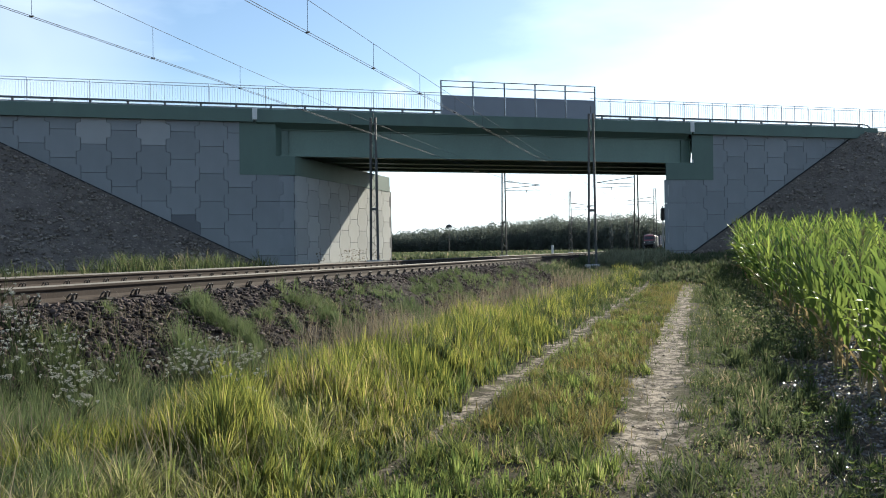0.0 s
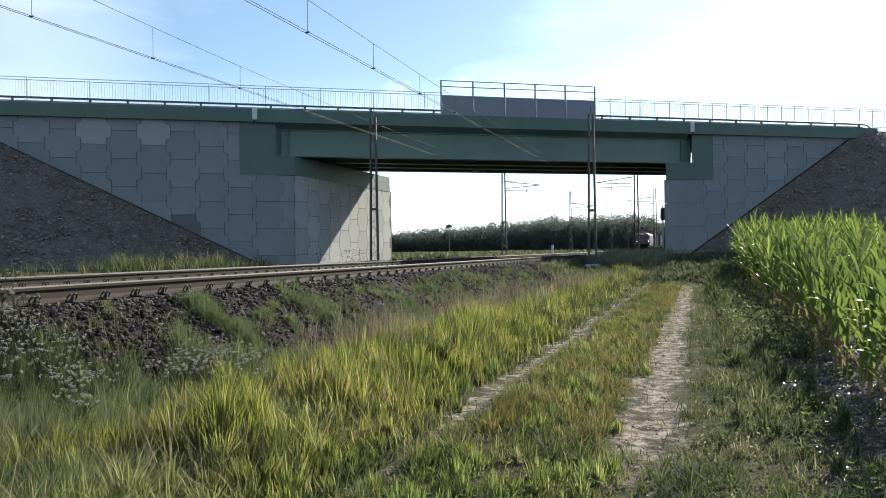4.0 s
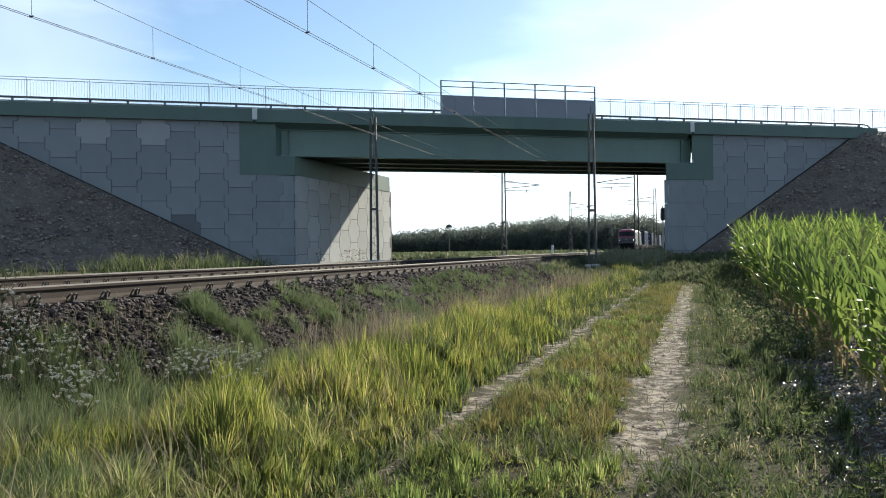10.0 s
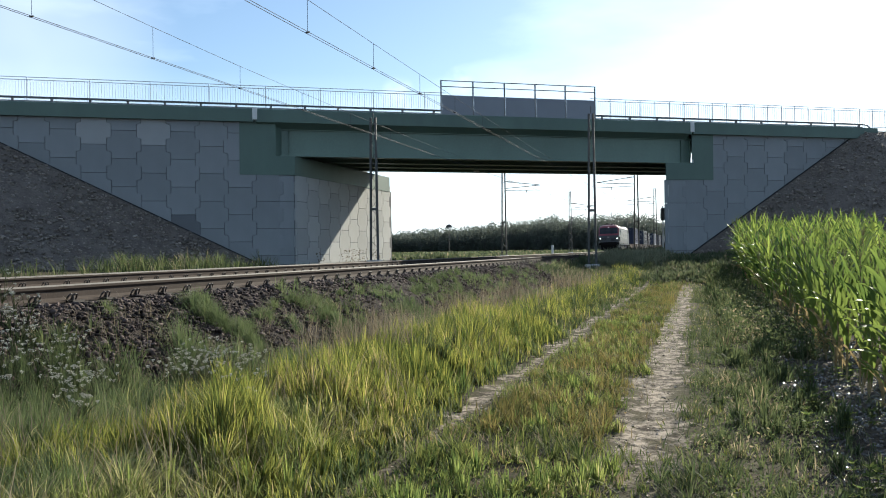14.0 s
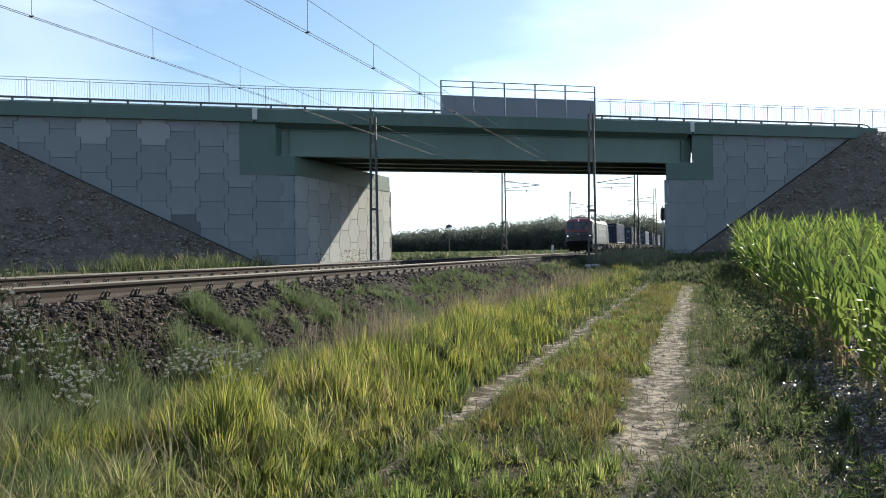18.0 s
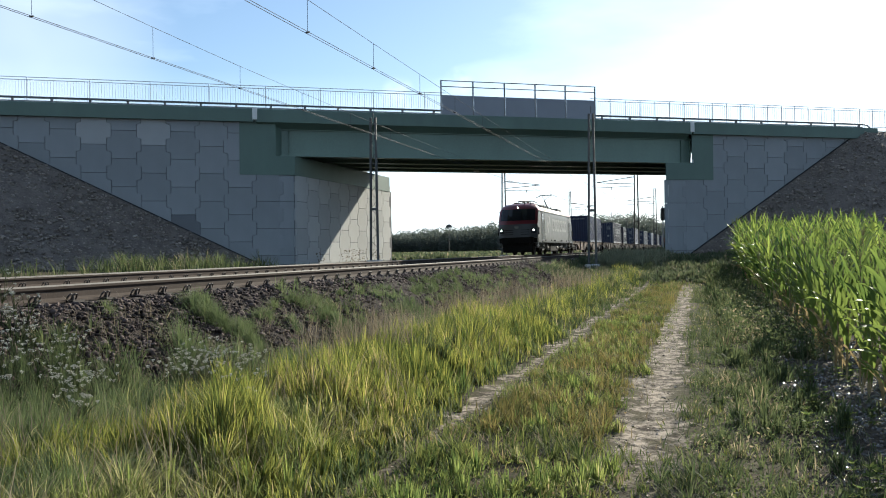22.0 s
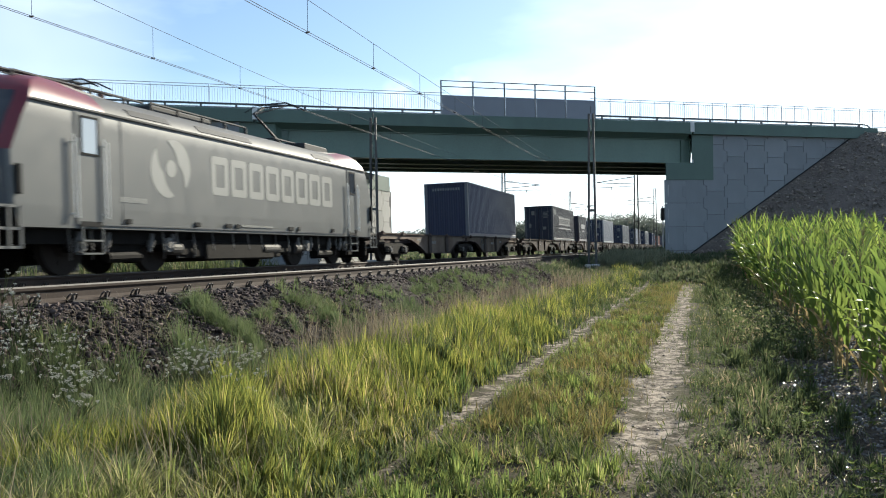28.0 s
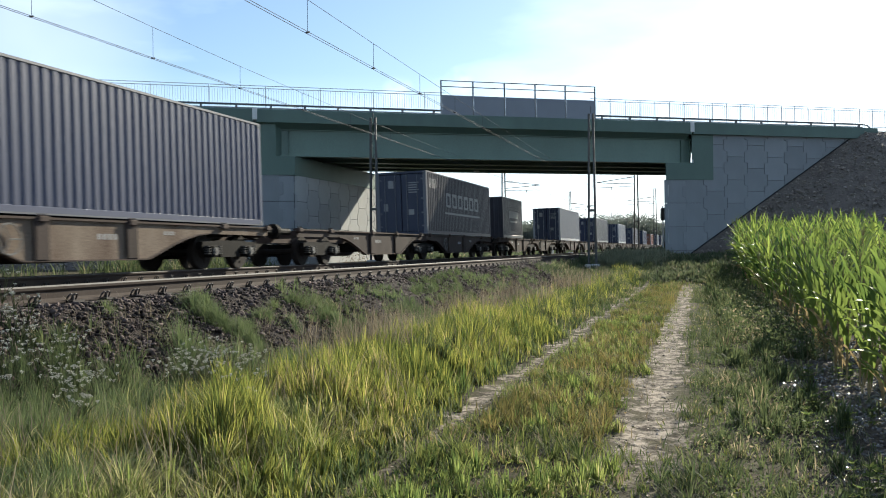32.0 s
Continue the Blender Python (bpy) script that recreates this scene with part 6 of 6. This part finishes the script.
sow("rough_grass", "rough grass in front of the bridge", 9000, -5.2, -2.0, 43, 58, 0.3, 0.65, 0.018, 0.4, M_DRYWEED, (0.4, 16, 0.35), near=False, clump=0.6)
sow("lineside_grass", "long grass beyond the second track", 13000, -23, -17.0, 14, 33, 0.3, 0.7, 0.012, 0.45, M_VERGE, (0.3, 19, 0.62), near=False, clump=0.6)
sow("field_grass", "pale tall grass of the far meadow", 30000, -75, -17.3, 60, 230, 0.2, 0.45, 0.06, 0.3, M_MEADOW, (0.05, 22, 0.45), clump=1.5)
sow("field_grass", "pale tall grass of the far meadow", 9000, -4.6, 12, 60, 180, 0.4, 0.8, 0.08, 0.4, M_MEADOW, (0.08, 23, 0.3), clump=1.2)


def tufts(name, label, n, per, x0, x1, y0, y1, radius, h0, h1, w, lean, material, patch=None, category="grass", keep=None):
    """Separate tufts: blades fan out of common roots, highest in the middle."""
    cx, cy = scatter(n, x0, x1, y0, y1, y1 < 25)
    if patch:
        m = field(cx, cy, patch[0], patch[1]) > patch[2]
        cx, cy = cx[m], cy[m]
    if keep is not None:
        m = keep(cx, cy)
        cx, cy = cx[m], cy[m]
    k = len(cx)
    size = np.repeat(RNG.uniform(0.5, 1.25, k), per)
    r = np.abs(RNG.normal(0, 0.5, k * per)).clip(0, 1.3)
    a = RNG.uniform(0, 2 * math.pi, k * per)
    x = np.repeat(cx, per) + radius * size * r * np.cos(a)
    y = np.repeat(cy, per) + radius * size * r * np.sin(a)
    hh = RNG.uniform(h0, h1, k * per) * size * (1.1 - 0.45 * r)
    ww = w * RNG.uniform(0.6, 1.4, k * per) * (1 + y.clip(0) * 0.03)
    pos = np.stack([x, y, top_z(x, y)], 1)
    me = blade_mesh(name, pos, hh, ww, lean * (0.2 + r), material, a + RNG.normal(0, 0.4, k * per))
    return tagged(new(name, me), label, category, kind="stuff")


tufts("flower_weeds", "thin grey-green stalks and weeds among the white flowers", 150, 170, -5.7, -4.0, 4.8, 10.5, 0.24, 0.16, 0.46, 0.0028, 0.5, M_SOFT, (0.7, 84, 0.42), "weeds")
tufts("feathery_weeds", "soft feathery green weeds in separate tufts on the ballast", 230, 280, -6.3, -4.3, 8.0, 30, 0.17, 0.09, 0.22, 0.0032, 0.8, M_HORSE, (0.45, 81, 0.44), "weeds")
tufts("feathery_weeds", "soft feathery green weeds in separate tufts on the ballast", 130, 300, -6.25, -4.6, 9.5, 20, 0.19, 0.12, 0.27, 0.0034, 0.8, M_HORSE, (0.6, 82, 0.47), "weeds")
tufts("fresh_tufts", "fresh green grass tufts on the farm track", 460, 46, -2.1, -0.6, 3.2, 20, 0.09, 0.09, 0.2, 0.0075, 0.4, M_TUFT, (0.8, 83, 0.42), keep=off_ruts)
tufts("fresh_tufts", "fresh green grass tufts beside the farm track", 200, 40, 0.0, 1.2, 3.4, 18, 0.09, 0.07, 0.17, 0.008, 0.5, M_VERGE, (0.9, 84, 0.45), keep=off_ruts)
tufts("fresh_tufts", "fresh green grass tufts along the verge", 150, 50, -3.6, -2.5, 3.0, 14, 0.10, 0.16, 0.34, 0.009, 0.4, M_TUFT, None)


# broad-leaved weeds: small leaf clumps close to the ground
def leaf_clumps(name, label, n, x0, x1, y0, y1, z0, z1, size, material, patch):
    x, y = scatter(n, x0, x1, y0, y1)
    f = field(x, y, patch[0], patch[1])
    m = (f > patch[2]) & off_ruts(x, y)
    x, y, f = x[m], y[m], f[m]
    z = top_z(x, y) + RNG.uniform(z0, z1, len(x)) * (0.4 + f)
    me = clump_mesh(name, np.stack([x, y, z], 1), size * RNG.uniform(0.5, 1.5, len(x)), material, 0.45)
    return tagged(new(name, me), label, "weeds", kind="stuff")


leaf_clumps("broad_weeds", "low broad-leaved weeds beside the track", 17000, -0.15, 0.95, 3.2, 22, 0.01, 0.18, 0.014, M_VERGE, (0.9, 41, 0.48))
leaf_clumps("broad_weeds", "low broad-leaved weeds on the verge", 22000, -3.6, -0.7, 2.8, 16, 0.01, 0.11, 0.013, M_SHORT, (0.8, 44, 0.5))
leaf_clumps("corn_edge_bush", "dark leafy weeds along the edge of the corn", 8000, 0.45, 1.75, 13, 44, 0.05, 0.5, 0.024, M_VERGE, (0.5, 47, 0.42))
tufts("crop_edge_weeds", "upright dark leafy weeds between the track and the corn", 130, 60, 0.3, 1.6, 13, 36, 0.18, 0.16, 0.38, 0.008, 0.6, M_VERGE, (0.5, 88, 0.38), "weeds")
leaf_clumps("corn_edge_bush", "dark leafy weeds along the edge of the corn", 4500, 0.3, 1.3, 14, 40, 0.05, 0.6, 0.026, M_VERGE, (0.45, 48, 0.48))
tufts("crop_edge_weeds", "leafy green weeds at the foot of the corn", 110, 50, 0.2, 1.15, 8.0, 26, 0.15, 0.1, 0.28, 0.013, 0.6, M_VERGE, (0.6, 87, 0.4), "weeds")
tufts("crop_edge_weeds", "leafy green weeds at the foot of the corn", 130, 50, 0.2, 1.2, 22, 42, 0.2, 0.2, 0.45, 0.02, 0.5, M_VERGE, None, "weeds")
leaf_clumps("bridge_bush", "tall leafy weeds below the bridge", 3500, -5.0, -1.4, 43, 58, 0.1, 0.45, 0.045, M_DRYWEED, (0.35, 49, 0.5))
leaf_clumps("bridge_bush", "small dry brown bushes at the foot of the abutment", 900, -21.5, -19.6, 46, 56, 0.05, 0.8, 0.05, M_SEED, (0.5, 52, 0.58))


# white umbels
def build_umbels():
    rnd = random.Random(4)
    kinds = []
    for k in range(4):
        h = (0.56, 0.64, 0.47, 0.6)[k]
        me_stem = bmesh.new()
        heads = []
        for i in range(rnd.choice((6, 7, 9))):
            a, o = rnd.uniform(0, 6.28), rnd.uniform(0.02, 0.15)
            fork = Vector((0.4 * o * math.cos(a), 0.4 * o * math.sin(a), h * rnd.uniform(0.5, 0.68)))
            top = Vector((o * math.cos(a), o * math.sin(a), h * rnd.uniform(0.74, 1.0)))
            rod(me_stem, (0, 0, h * 0.42), fork, 0.003, 4)
            rod(me_stem, fork, top - Vector((0, 0, 0.02)), 0.0022, 4)
            heads.append(top)
        rod(me_stem, (0, 0, 0), (0, 0, h * 0.5), 0.004, 5)
        for i in range(7):
            a, z = rnd.uniform(0, 6.28), h * rnd.uniform(0.1, 0.6)
            bar(me_stem, (0, 0, z), (0.09 * math.cos(a), 0.09 * math.sin(a), z + 0.07), 0.007, 0.002)
        stem = bm_mesh("stem", me_stem, M_VERGE)
        crowns = []
        for top in heads:
            bm = bmesh.new()
            size, tilt = rnd.uniform(0.013, 0.026), rnd.uniform(-0.35, 0.35)
            for i in range(11):
                # small separate flower bunches on thin rays, domed
                r, a = size * math.sqrt(rnd.random()), rnd.uniform(0, 6.28)
                p = top + Vector((r * math.cos(a), r * math.sin(a), tilt * r * math.cos(a) - 9 * r * r + rnd.uniform(-0.002, 0.002)))
                rod(bm, top - Vector((0, 0, 0.02)), p, 0.0007, 3)
                rod(bm, p, p + Vector((0, 0, 0.0035)), rnd.uniform(0.0028, 0.0054), 5)
            crowns.append(bm_mesh("umbel", bm, M_UMBEL))
        kinds.append((stem, crowns))
    n = 0
    while n < 54:
        # two loose stands at the foot of the ballast
        y = rnd.uniform(5.1, 6.5) if n < 31 else rnd.uniform(6.0, 8.0)
        x = y * (rnd.uniform(-0.97, -0.78) if n < 31 else rnd.uniform(-0.69, -0.55))
        stem, crowns = kinds[n % 4]
        pl = thing("flowering_plant", "wild plant with flat white flower heads", "wild flower", "white flowers on the verge",
                   m=pose(x, y, max(ground_z(x, y), bed_z(x)) - 0.02, rnd.uniform(-8, 8), rnd.uniform(-8, 8), rnd.uniform(0, 360)))
        put("stem", stem, pl)
        for c in crowns:
            put("umbel", c, pl, None, "flat white umbel")
        n += 1


build_umbels()


def build_seedlings():
    """Young weeds with a star of lance-shaped leaves on the bare soil by the corn."""
    rnd = random.Random(14)
    kinds = []
    for k in range(4):
        verts, faces = [], []
        for tier in range(3):
            for i in range(7):
                a = 2 * math.pi * (i + 0.5 * tier) / 7 + rnd.uniform(-0.2, 0.2)
                ln, up = rnd.uniform(0.06, 0.1) * (1 - 0.22 * tier), 0.035 + 0.045 * tier
                d, s = Vector((math.cos(a), math.sin(a), 0)), Vector((-math.sin(a), math.cos(a), 0))
                b = len(verts)
                w = 0.011
                rise = 0.25 + 0.3 * tier
                for t, q in ((0.0, 0.4), (0.45, 1.0), (1.0, 0.0)):
                    c = d * ln * t + Vector((0, 0, up + ln * (rise * t - 0.25 * t * t)))
                    verts += [tuple(c - s * w * q), tuple(c + Vector((0, 0, -0.003))), tuple(c + s * w * q)]
                for j in (0, 3):
                    faces += [(b + j, b + j + 1, b + j + 4, b + j + 3), (b + j + 1, b + j + 2, b + j + 5, b + j + 4)]
        st = rod(bmesh.new(), (0, 0, 0), (0, 0, 0.14), 0.004, 5)
        kinds.append((mesh_of("leaf_star", verts, faces, M_TUFT, True), bm_mesh("stem", st, M_SOFT)))
    for n in range(46):
        y = 3.9 + 7.5 * rnd.random() ** 1.5
        x = rnd.uniform(0.25, 1.05) + 0.09 * (y - 4)
        sc = rnd.uniform(0.6, 1.5)
        star, stem = kinds[n % 4]
        pl = thing("weed_seedling", "young bright green weed with a star of narrow leaves", "weed", "young weeds on the bare soil",
                   m=pose(x, y, ground_z(x, y) - 0.01, rnd.uniform(-9, 9), rnd.uniform(-9, 9), rnd.uniform(0, 360)) @ Matrix.Diagonal((sc, sc, sc, 1)))
        put("leaf_star", star, pl)
        put("stem", stem, pl)


build_seedlings()


# ---- corn ----
def corn_leaf(rnd, length, width, droop, fold=0.3):
    """An arched leaf with a folded midrib: verts and quads, growing along +x from the stalk."""
    vs, n = [], 8
    x = z = 0.0
    ang = radians(rnd.uniform(58, 82))
    for i in range(n + 1):
        t = i / n
        w = width * (math.sin(math.pi * (0.12 + 0.88 * t) ** 0.8) ** 0.8 if t < 1 else 0.0)
        wav = 0.012 * math.sin(t * 19 + rnd.random())
        vs += [(x, -w / 2, z + w * fold + wav), (x, 0, z), (x, w / 2, z + w * fold - wav)]
        st = length / n
        x, z = x + st * math.cos(ang), z + st * math.sin(ang)
        ang -= droop / n * (0.5 + 1.2 * t)
    fs = []
    for i in range(n):
        a = 3 * i
        fs += [(a, a + 1, a + 4, a + 3), (a + 1, a + 2, a + 5, a + 4)]
    return vs, fs


def corn_variant(seed):
    rnd = random.Random(seed)
    h = rnd.uniform(1.6, 1.85)
    leaves, a0 = [], rnd.uniform(0, math.pi)
    k = rnd.choice((11, 12, 13))
    for i in range(k):
        z = 0.12 + (h - 0.12) * i / k
        size = 0.55 + 0.45 * math.sin(math.pi * min(1, (i + 1.5) / k))
        vs, fs = corn_leaf(rnd, 0.8 * size * rnd.uniform(0.75, 1.2), 0.096 * size * rnd.uniform(0.7, 1.15), rnd.uniform(0.5, 2.1) if i < k - 5 else rnd.uniform(0.1, 0.7))
        m = pose(0, 0, z, 0, 0, math.degrees(a0 + math.pi * i) + rnd.uniform(-28, 28))
        leaves.append(([tuple(m @ Vector(v)) for v in vs], fs, i < 1 or (i in (1, 2) and rnd.random() < 0.4)))
    bm = bmesh.new()
    rod(bm, (0, 0, 0), (0, 0, h * 0.55), 0.016, 6, 0.013)
    rod(bm, (0, 0, h * 0.55), (0, 0, h * 1.02), 0.013, 6, 0.004)
    for i in range(5):
        a = 1.26 * i + seed
        rod(bm, (0, 0, h * 1.0), (0.06 * math.cos(a), 0.06 * math.sin(a), h * 1.0 + rnd.uniform(0.1, 0.2)), 0.004, 4, 0.002)
    return h, leaves, bm_mesh("corn_stalk", bm, M_STALK)


def build_corn():
    rnd = random.Random(9)
    kinds = []
    for s in range(7):
        h, leaves, stalk = corn_variant(100 + s)
        kinds.append((stalk, [mesh_of("corn_leaf", v, f, M_CORNDRY if dry else M_CORN, True) for v, f, dry in leaves], leaves))
    fv = {0: [], 1: []}
    ff = {0: [], 1: []}
    fs_stalk = bmesh.new()
    rows = [1.66 + 0.72 * i for i in range(8)]
    for ri, x0 in enumerate(rows):
        y = 6.6 + rnd.uniform(0, 0.2)
        while y < 45:
            x = x0 + rnd.uniform(-0.08, 0.08)
            if x < 0.19 * y + 3.0:
                m = pose(x, y, ground_z(x, y) - 0.02, rnd.uniform(-7, 7), rnd.uniform(-9, 6), rnd.uniform(0, 360))
                sc = rnd.uniform(0.84, 1.1) * (0.97 if ri == 0 else 1.02) * (0.82 + 0.26 * sstep(8, 24, y) + 0.14 * sstep(20, 36, y))
                m = m @ Matrix.Diagonal((sc, sc, sc, 1))
                stalk, lm, raw = kinds[rnd.randrange(7)]
                if ri < 2 and y < 18.5:
                    pl = thing("corn_plant", "tall green corn plant with arching leaves at the field edge", "corn plant", "corn along the track", m=m)
                    put("stalk", stalk, pl)
                    for q in lm[(0 if ri == 0 else 3):]:
                        put("leaf", q, pl)
                else:
                    for v, f, dry in raw[(1 if ri < 1 else 4):]:
                        b = len(fv[dry])
                        fv[dry] += [tuple(m @ Vector(p)) for p in v]
                        ff[dry] += [tuple(i + b for i in q) for q in f]
                    if ri < 3:
                        rod(fs_stalk, m @ Vector((0, 0, 0)), m @ Vector((0, 0, 1.85)), 0.014, 4, 0.006)
            y += rnd.uniform(0.28, 0.46) if ri < 2 else rnd.uniform(0.4, 0.58)
    ob = tagged(new("corn_field", mesh_of("corn_field", fv[0], ff[0], M_CORN, True)), "dense rows of tall green corn", "corn", kind="stuff")
    put("dry_leaves", mesh_of("corn_dry", fv[1], ff[1], M_CORNDRY, True), ob)
    part("stalks", fs_stalk, M_STALK, ob)


build_corn()


# ---- loose stones ----
def stones(name, label, x, y, z, size, material, squash=0.7):
    """Angular lumps, one low icosahedron each."""
    p = (1 + 5 ** 0.5) / 2
    base = np.array([(-1, p, 0), (1, p, 0), (-1, -p, 0), (1, -p, 0), (0, -1, p), (0, 1, p), (0, -1, -p), (0, 1, -p), (p, 0, -1), (p, 0, 1), (-p, 0, -1), (-p, 0, 1)]) / 1.9
    tri = np.array([(0, 11, 5), (0, 5, 1), (0, 1, 7), (0, 7, 10), (0, 10, 11), (1, 5, 9), (5, 11, 4), (11, 10, 2), (10, 7, 6), (7, 1, 8), (3, 9, 4), (3, 4, 2), (3, 2, 6), (3, 6, 8), (3, 8, 9), (4, 9, 5), (2, 4, 11), (6, 2, 10), (8, 6, 7), (9, 8, 1)])
    n = len(x)
    v = base[None] * RNG.uniform(0.4, 1.6, (n, 12, 1)) * RNG.uniform(0.4, 1.6, (n, 1, 3))
    a = RNG.uniform(0, 6.28, n)
    c, s = np.cos(a)[:, None], np.sin(a)[:, None]
    vx, vy = v[:, :, 0] * c - v[:, :, 1] * s, v[:, :, 0] * s + v[:, :, 1] * c
    v = np.stack([vx, vy, v[:, :, 2] * squash], 2) * np.asarray(size)[:, None, None]
    v += np.stack([x, y, z], 1)[:, None, :]
    loops = (tri.reshape(-1)[None, :] + (np.arange(n) * 12)[:, None]).reshape(-1)
    me = raw_mesh(name, v.reshape(-1, 3), loops, np.full(n * 20, 3), material, False)
    return tagged(new(name, me), label, "stones", kind="stuff")


def lay_stones():
    n = 19000
    x = RNG.uniform(-6.7, -4.7, n)
    y = 2.0 + 32 * RNG.uniform(0, 1, n) ** 1.7
    z = np.array([max(bed_z(a), ground_z(a, b)) for a, b in zip(x, y)]) + RNG.uniform(-0.01, 0.03, n)
    stones("ballast_stones", "loose dark ballast stones on the shoulder", x, y, z, RNG.uniform(0.013, 0.031, n) * (1 + y * 0.012), M_STONE)
    n = 5500
    x = RNG.uniform(-16.6, -6.6, n)
    y = 4 + 40 * RNG.uniform(0, 1, n) ** 1.3
    z = np.array([bed_z(a) for a in x]) + RNG.uniform(-0.005, 0.03, n)
    stones("ballast_stones", "loose dark ballast stones between the rails", x, y, z, RNG.uniform(0.02, 0.042, n) * (1 + y * 0.012), M_STONE)
    n = 1500
    x = np.where(RNG.uniform(0, 1, n) < 0.4, -2.25, -0.42) + RNG.normal(0, 0.22, n)
    y = 3 + 20 * RNG.uniform(0, 1, n) ** 1.6
    z = np.array([ground_z(a, b) for a, b in zip(x, y)])
    stones("path_pebbles", "small pale pebbles in the wheel ruts", x, y, z, RNG.uniform(0.004, 0.014, n), M_RUT)
    n = 1000
    x = RNG.uniform(-2.7, 0.9, n)
    y = 3 + 14 * RNG.uniform(0, 1, n) ** 1.6
    z = np.array([ground_z(a, b) for a, b in zip(x, y)])
    stones("path_crumbs", "dark crumbs of soil and bark on the track", x, y, z, RNG.uniform(0.005, 0.013, n), M_CROPSOIL)
    n = 5000
    x = RNG.uniform(0.85, 2.6, n)
    y = 3.8 + 12 * RNG.uniform(0, 1, n) ** 1.4
    z = np.array([ground_z(a, b) for a, b in zip(x, y)])
    stones("soil_clods", "dark clods of tilled soil", x, y, z, RNG.uniform(0.008, 0.03, n), M_WETCLOD)
    # rubble on the road banks
    for left in (True, False):
        n = 7500
        s = RNG.uniform(-9, 12.0, n) if left else RNG.uniform(38.9, 60, n)
        d = -RNG.uniform(0.15, 11, n)
        h = (1.0 + (12.15 - s) * 0.497) if left else (0.92 + (s - 38.64) * 0.6246)
        h = np.minimum(h, 9.33) + d * 0.66
        m = h > 0.75
        s, d, h = s[m], d[m], h[m]
        c, k = math.cos(WA), math.sin(WA)
        stones("bank_rubble", "dark crushed stones on the road embankment", W0.x + s * c - d * k, W0.y + s * k + d * c, h + 0.02, RNG.uniform(0.035, 0.095, len(s)), M_BANKSTONE)


M_WETCLOD = mat("wet_soil_clod", (0.085, 0.068, 0.054), 0.2, var=0.4, scale=8, fine=60, bump=0.3, spec=0.9)
M_BANKSTONE = mat("bank_stone", (0.25, 0.215, 0.185), 0.9, var=0.4, scale=3, fine=20, bump=0.3, island=0.4, spec=0.15)
lay_stones()


def build_puddle():
    """A small puddle of rain water on the bare soil by the corn."""
    rnd = random.Random(2)
    bm = bmesh.new()
    pts = []
    for k in range(18):
        a = 2 * math.pi * k / 18
        r = rnd.uniform(0.8, 1.15)
        pts.append((1.22 + 0.26 * r * math.cos(a), 5.55 + 0.42 * r * math.sin(a)))
    zt = max(ground_z(x, y) for x, y in pts) + 0.004
    f = bm.faces.new([bm.verts.new((x, y, zt)) for x, y in pts])
    bmesh.ops.solidify(bm, geom=[f], thickness=0.01)
    ob = part("puddle", bm, M_WATER)
    tagged(ob, "small muddy rain puddle on the bare soil", "puddle", kind="structure")


M_WATER = mat("muddy_water", (0.05, 0.045, 0.038), 0.08, var=0.1, scale=3, fine=12, bump=0.02, spec=0.6)
build_puddle()


# ---- movement ----
def lamp_y(t):
    """Where the locomotive's lamps stand on the line at t seconds; it gathers speed slowly."""
    return 229.98 - 6.5266 * t - 0.058838 * t ** 2 + 0.00049884 * t ** 3


def motions():
    times = [0, 3, 6, 9, 12, 15, 18, 21, 24, 26, 28, 30, 32]
    for ob, off, z in [(LOCO, 0, 0)] + [(w, s, 0) for w, s in WAGONS] + [(c, y, 1.17) for c, y in CONTAINERS]:
        walk(ob, [(t, pose(TR2, lamp_y(t) + off, RT2 - 0.017, 0, -CANT, 0) @ Matrix.Translation((0, 0, z))) for t in times])
    turning = list(WHEELS)
    for w in (WAGONS[3][0],):
        for b in w.children:
            if b.name.startswith("bogie"):
                for k in b.children:
                    turning.append((k, tuple(k.location), 0.46))
    for ob, at, r in turning:
        step = 1 / 15
        walk(ob, [(i * step, pose(*at, -math.degrees((lamp_y(i * step) - lamp_y(0)) / r) % 360 - 180)) for i in range(481)])


motions()
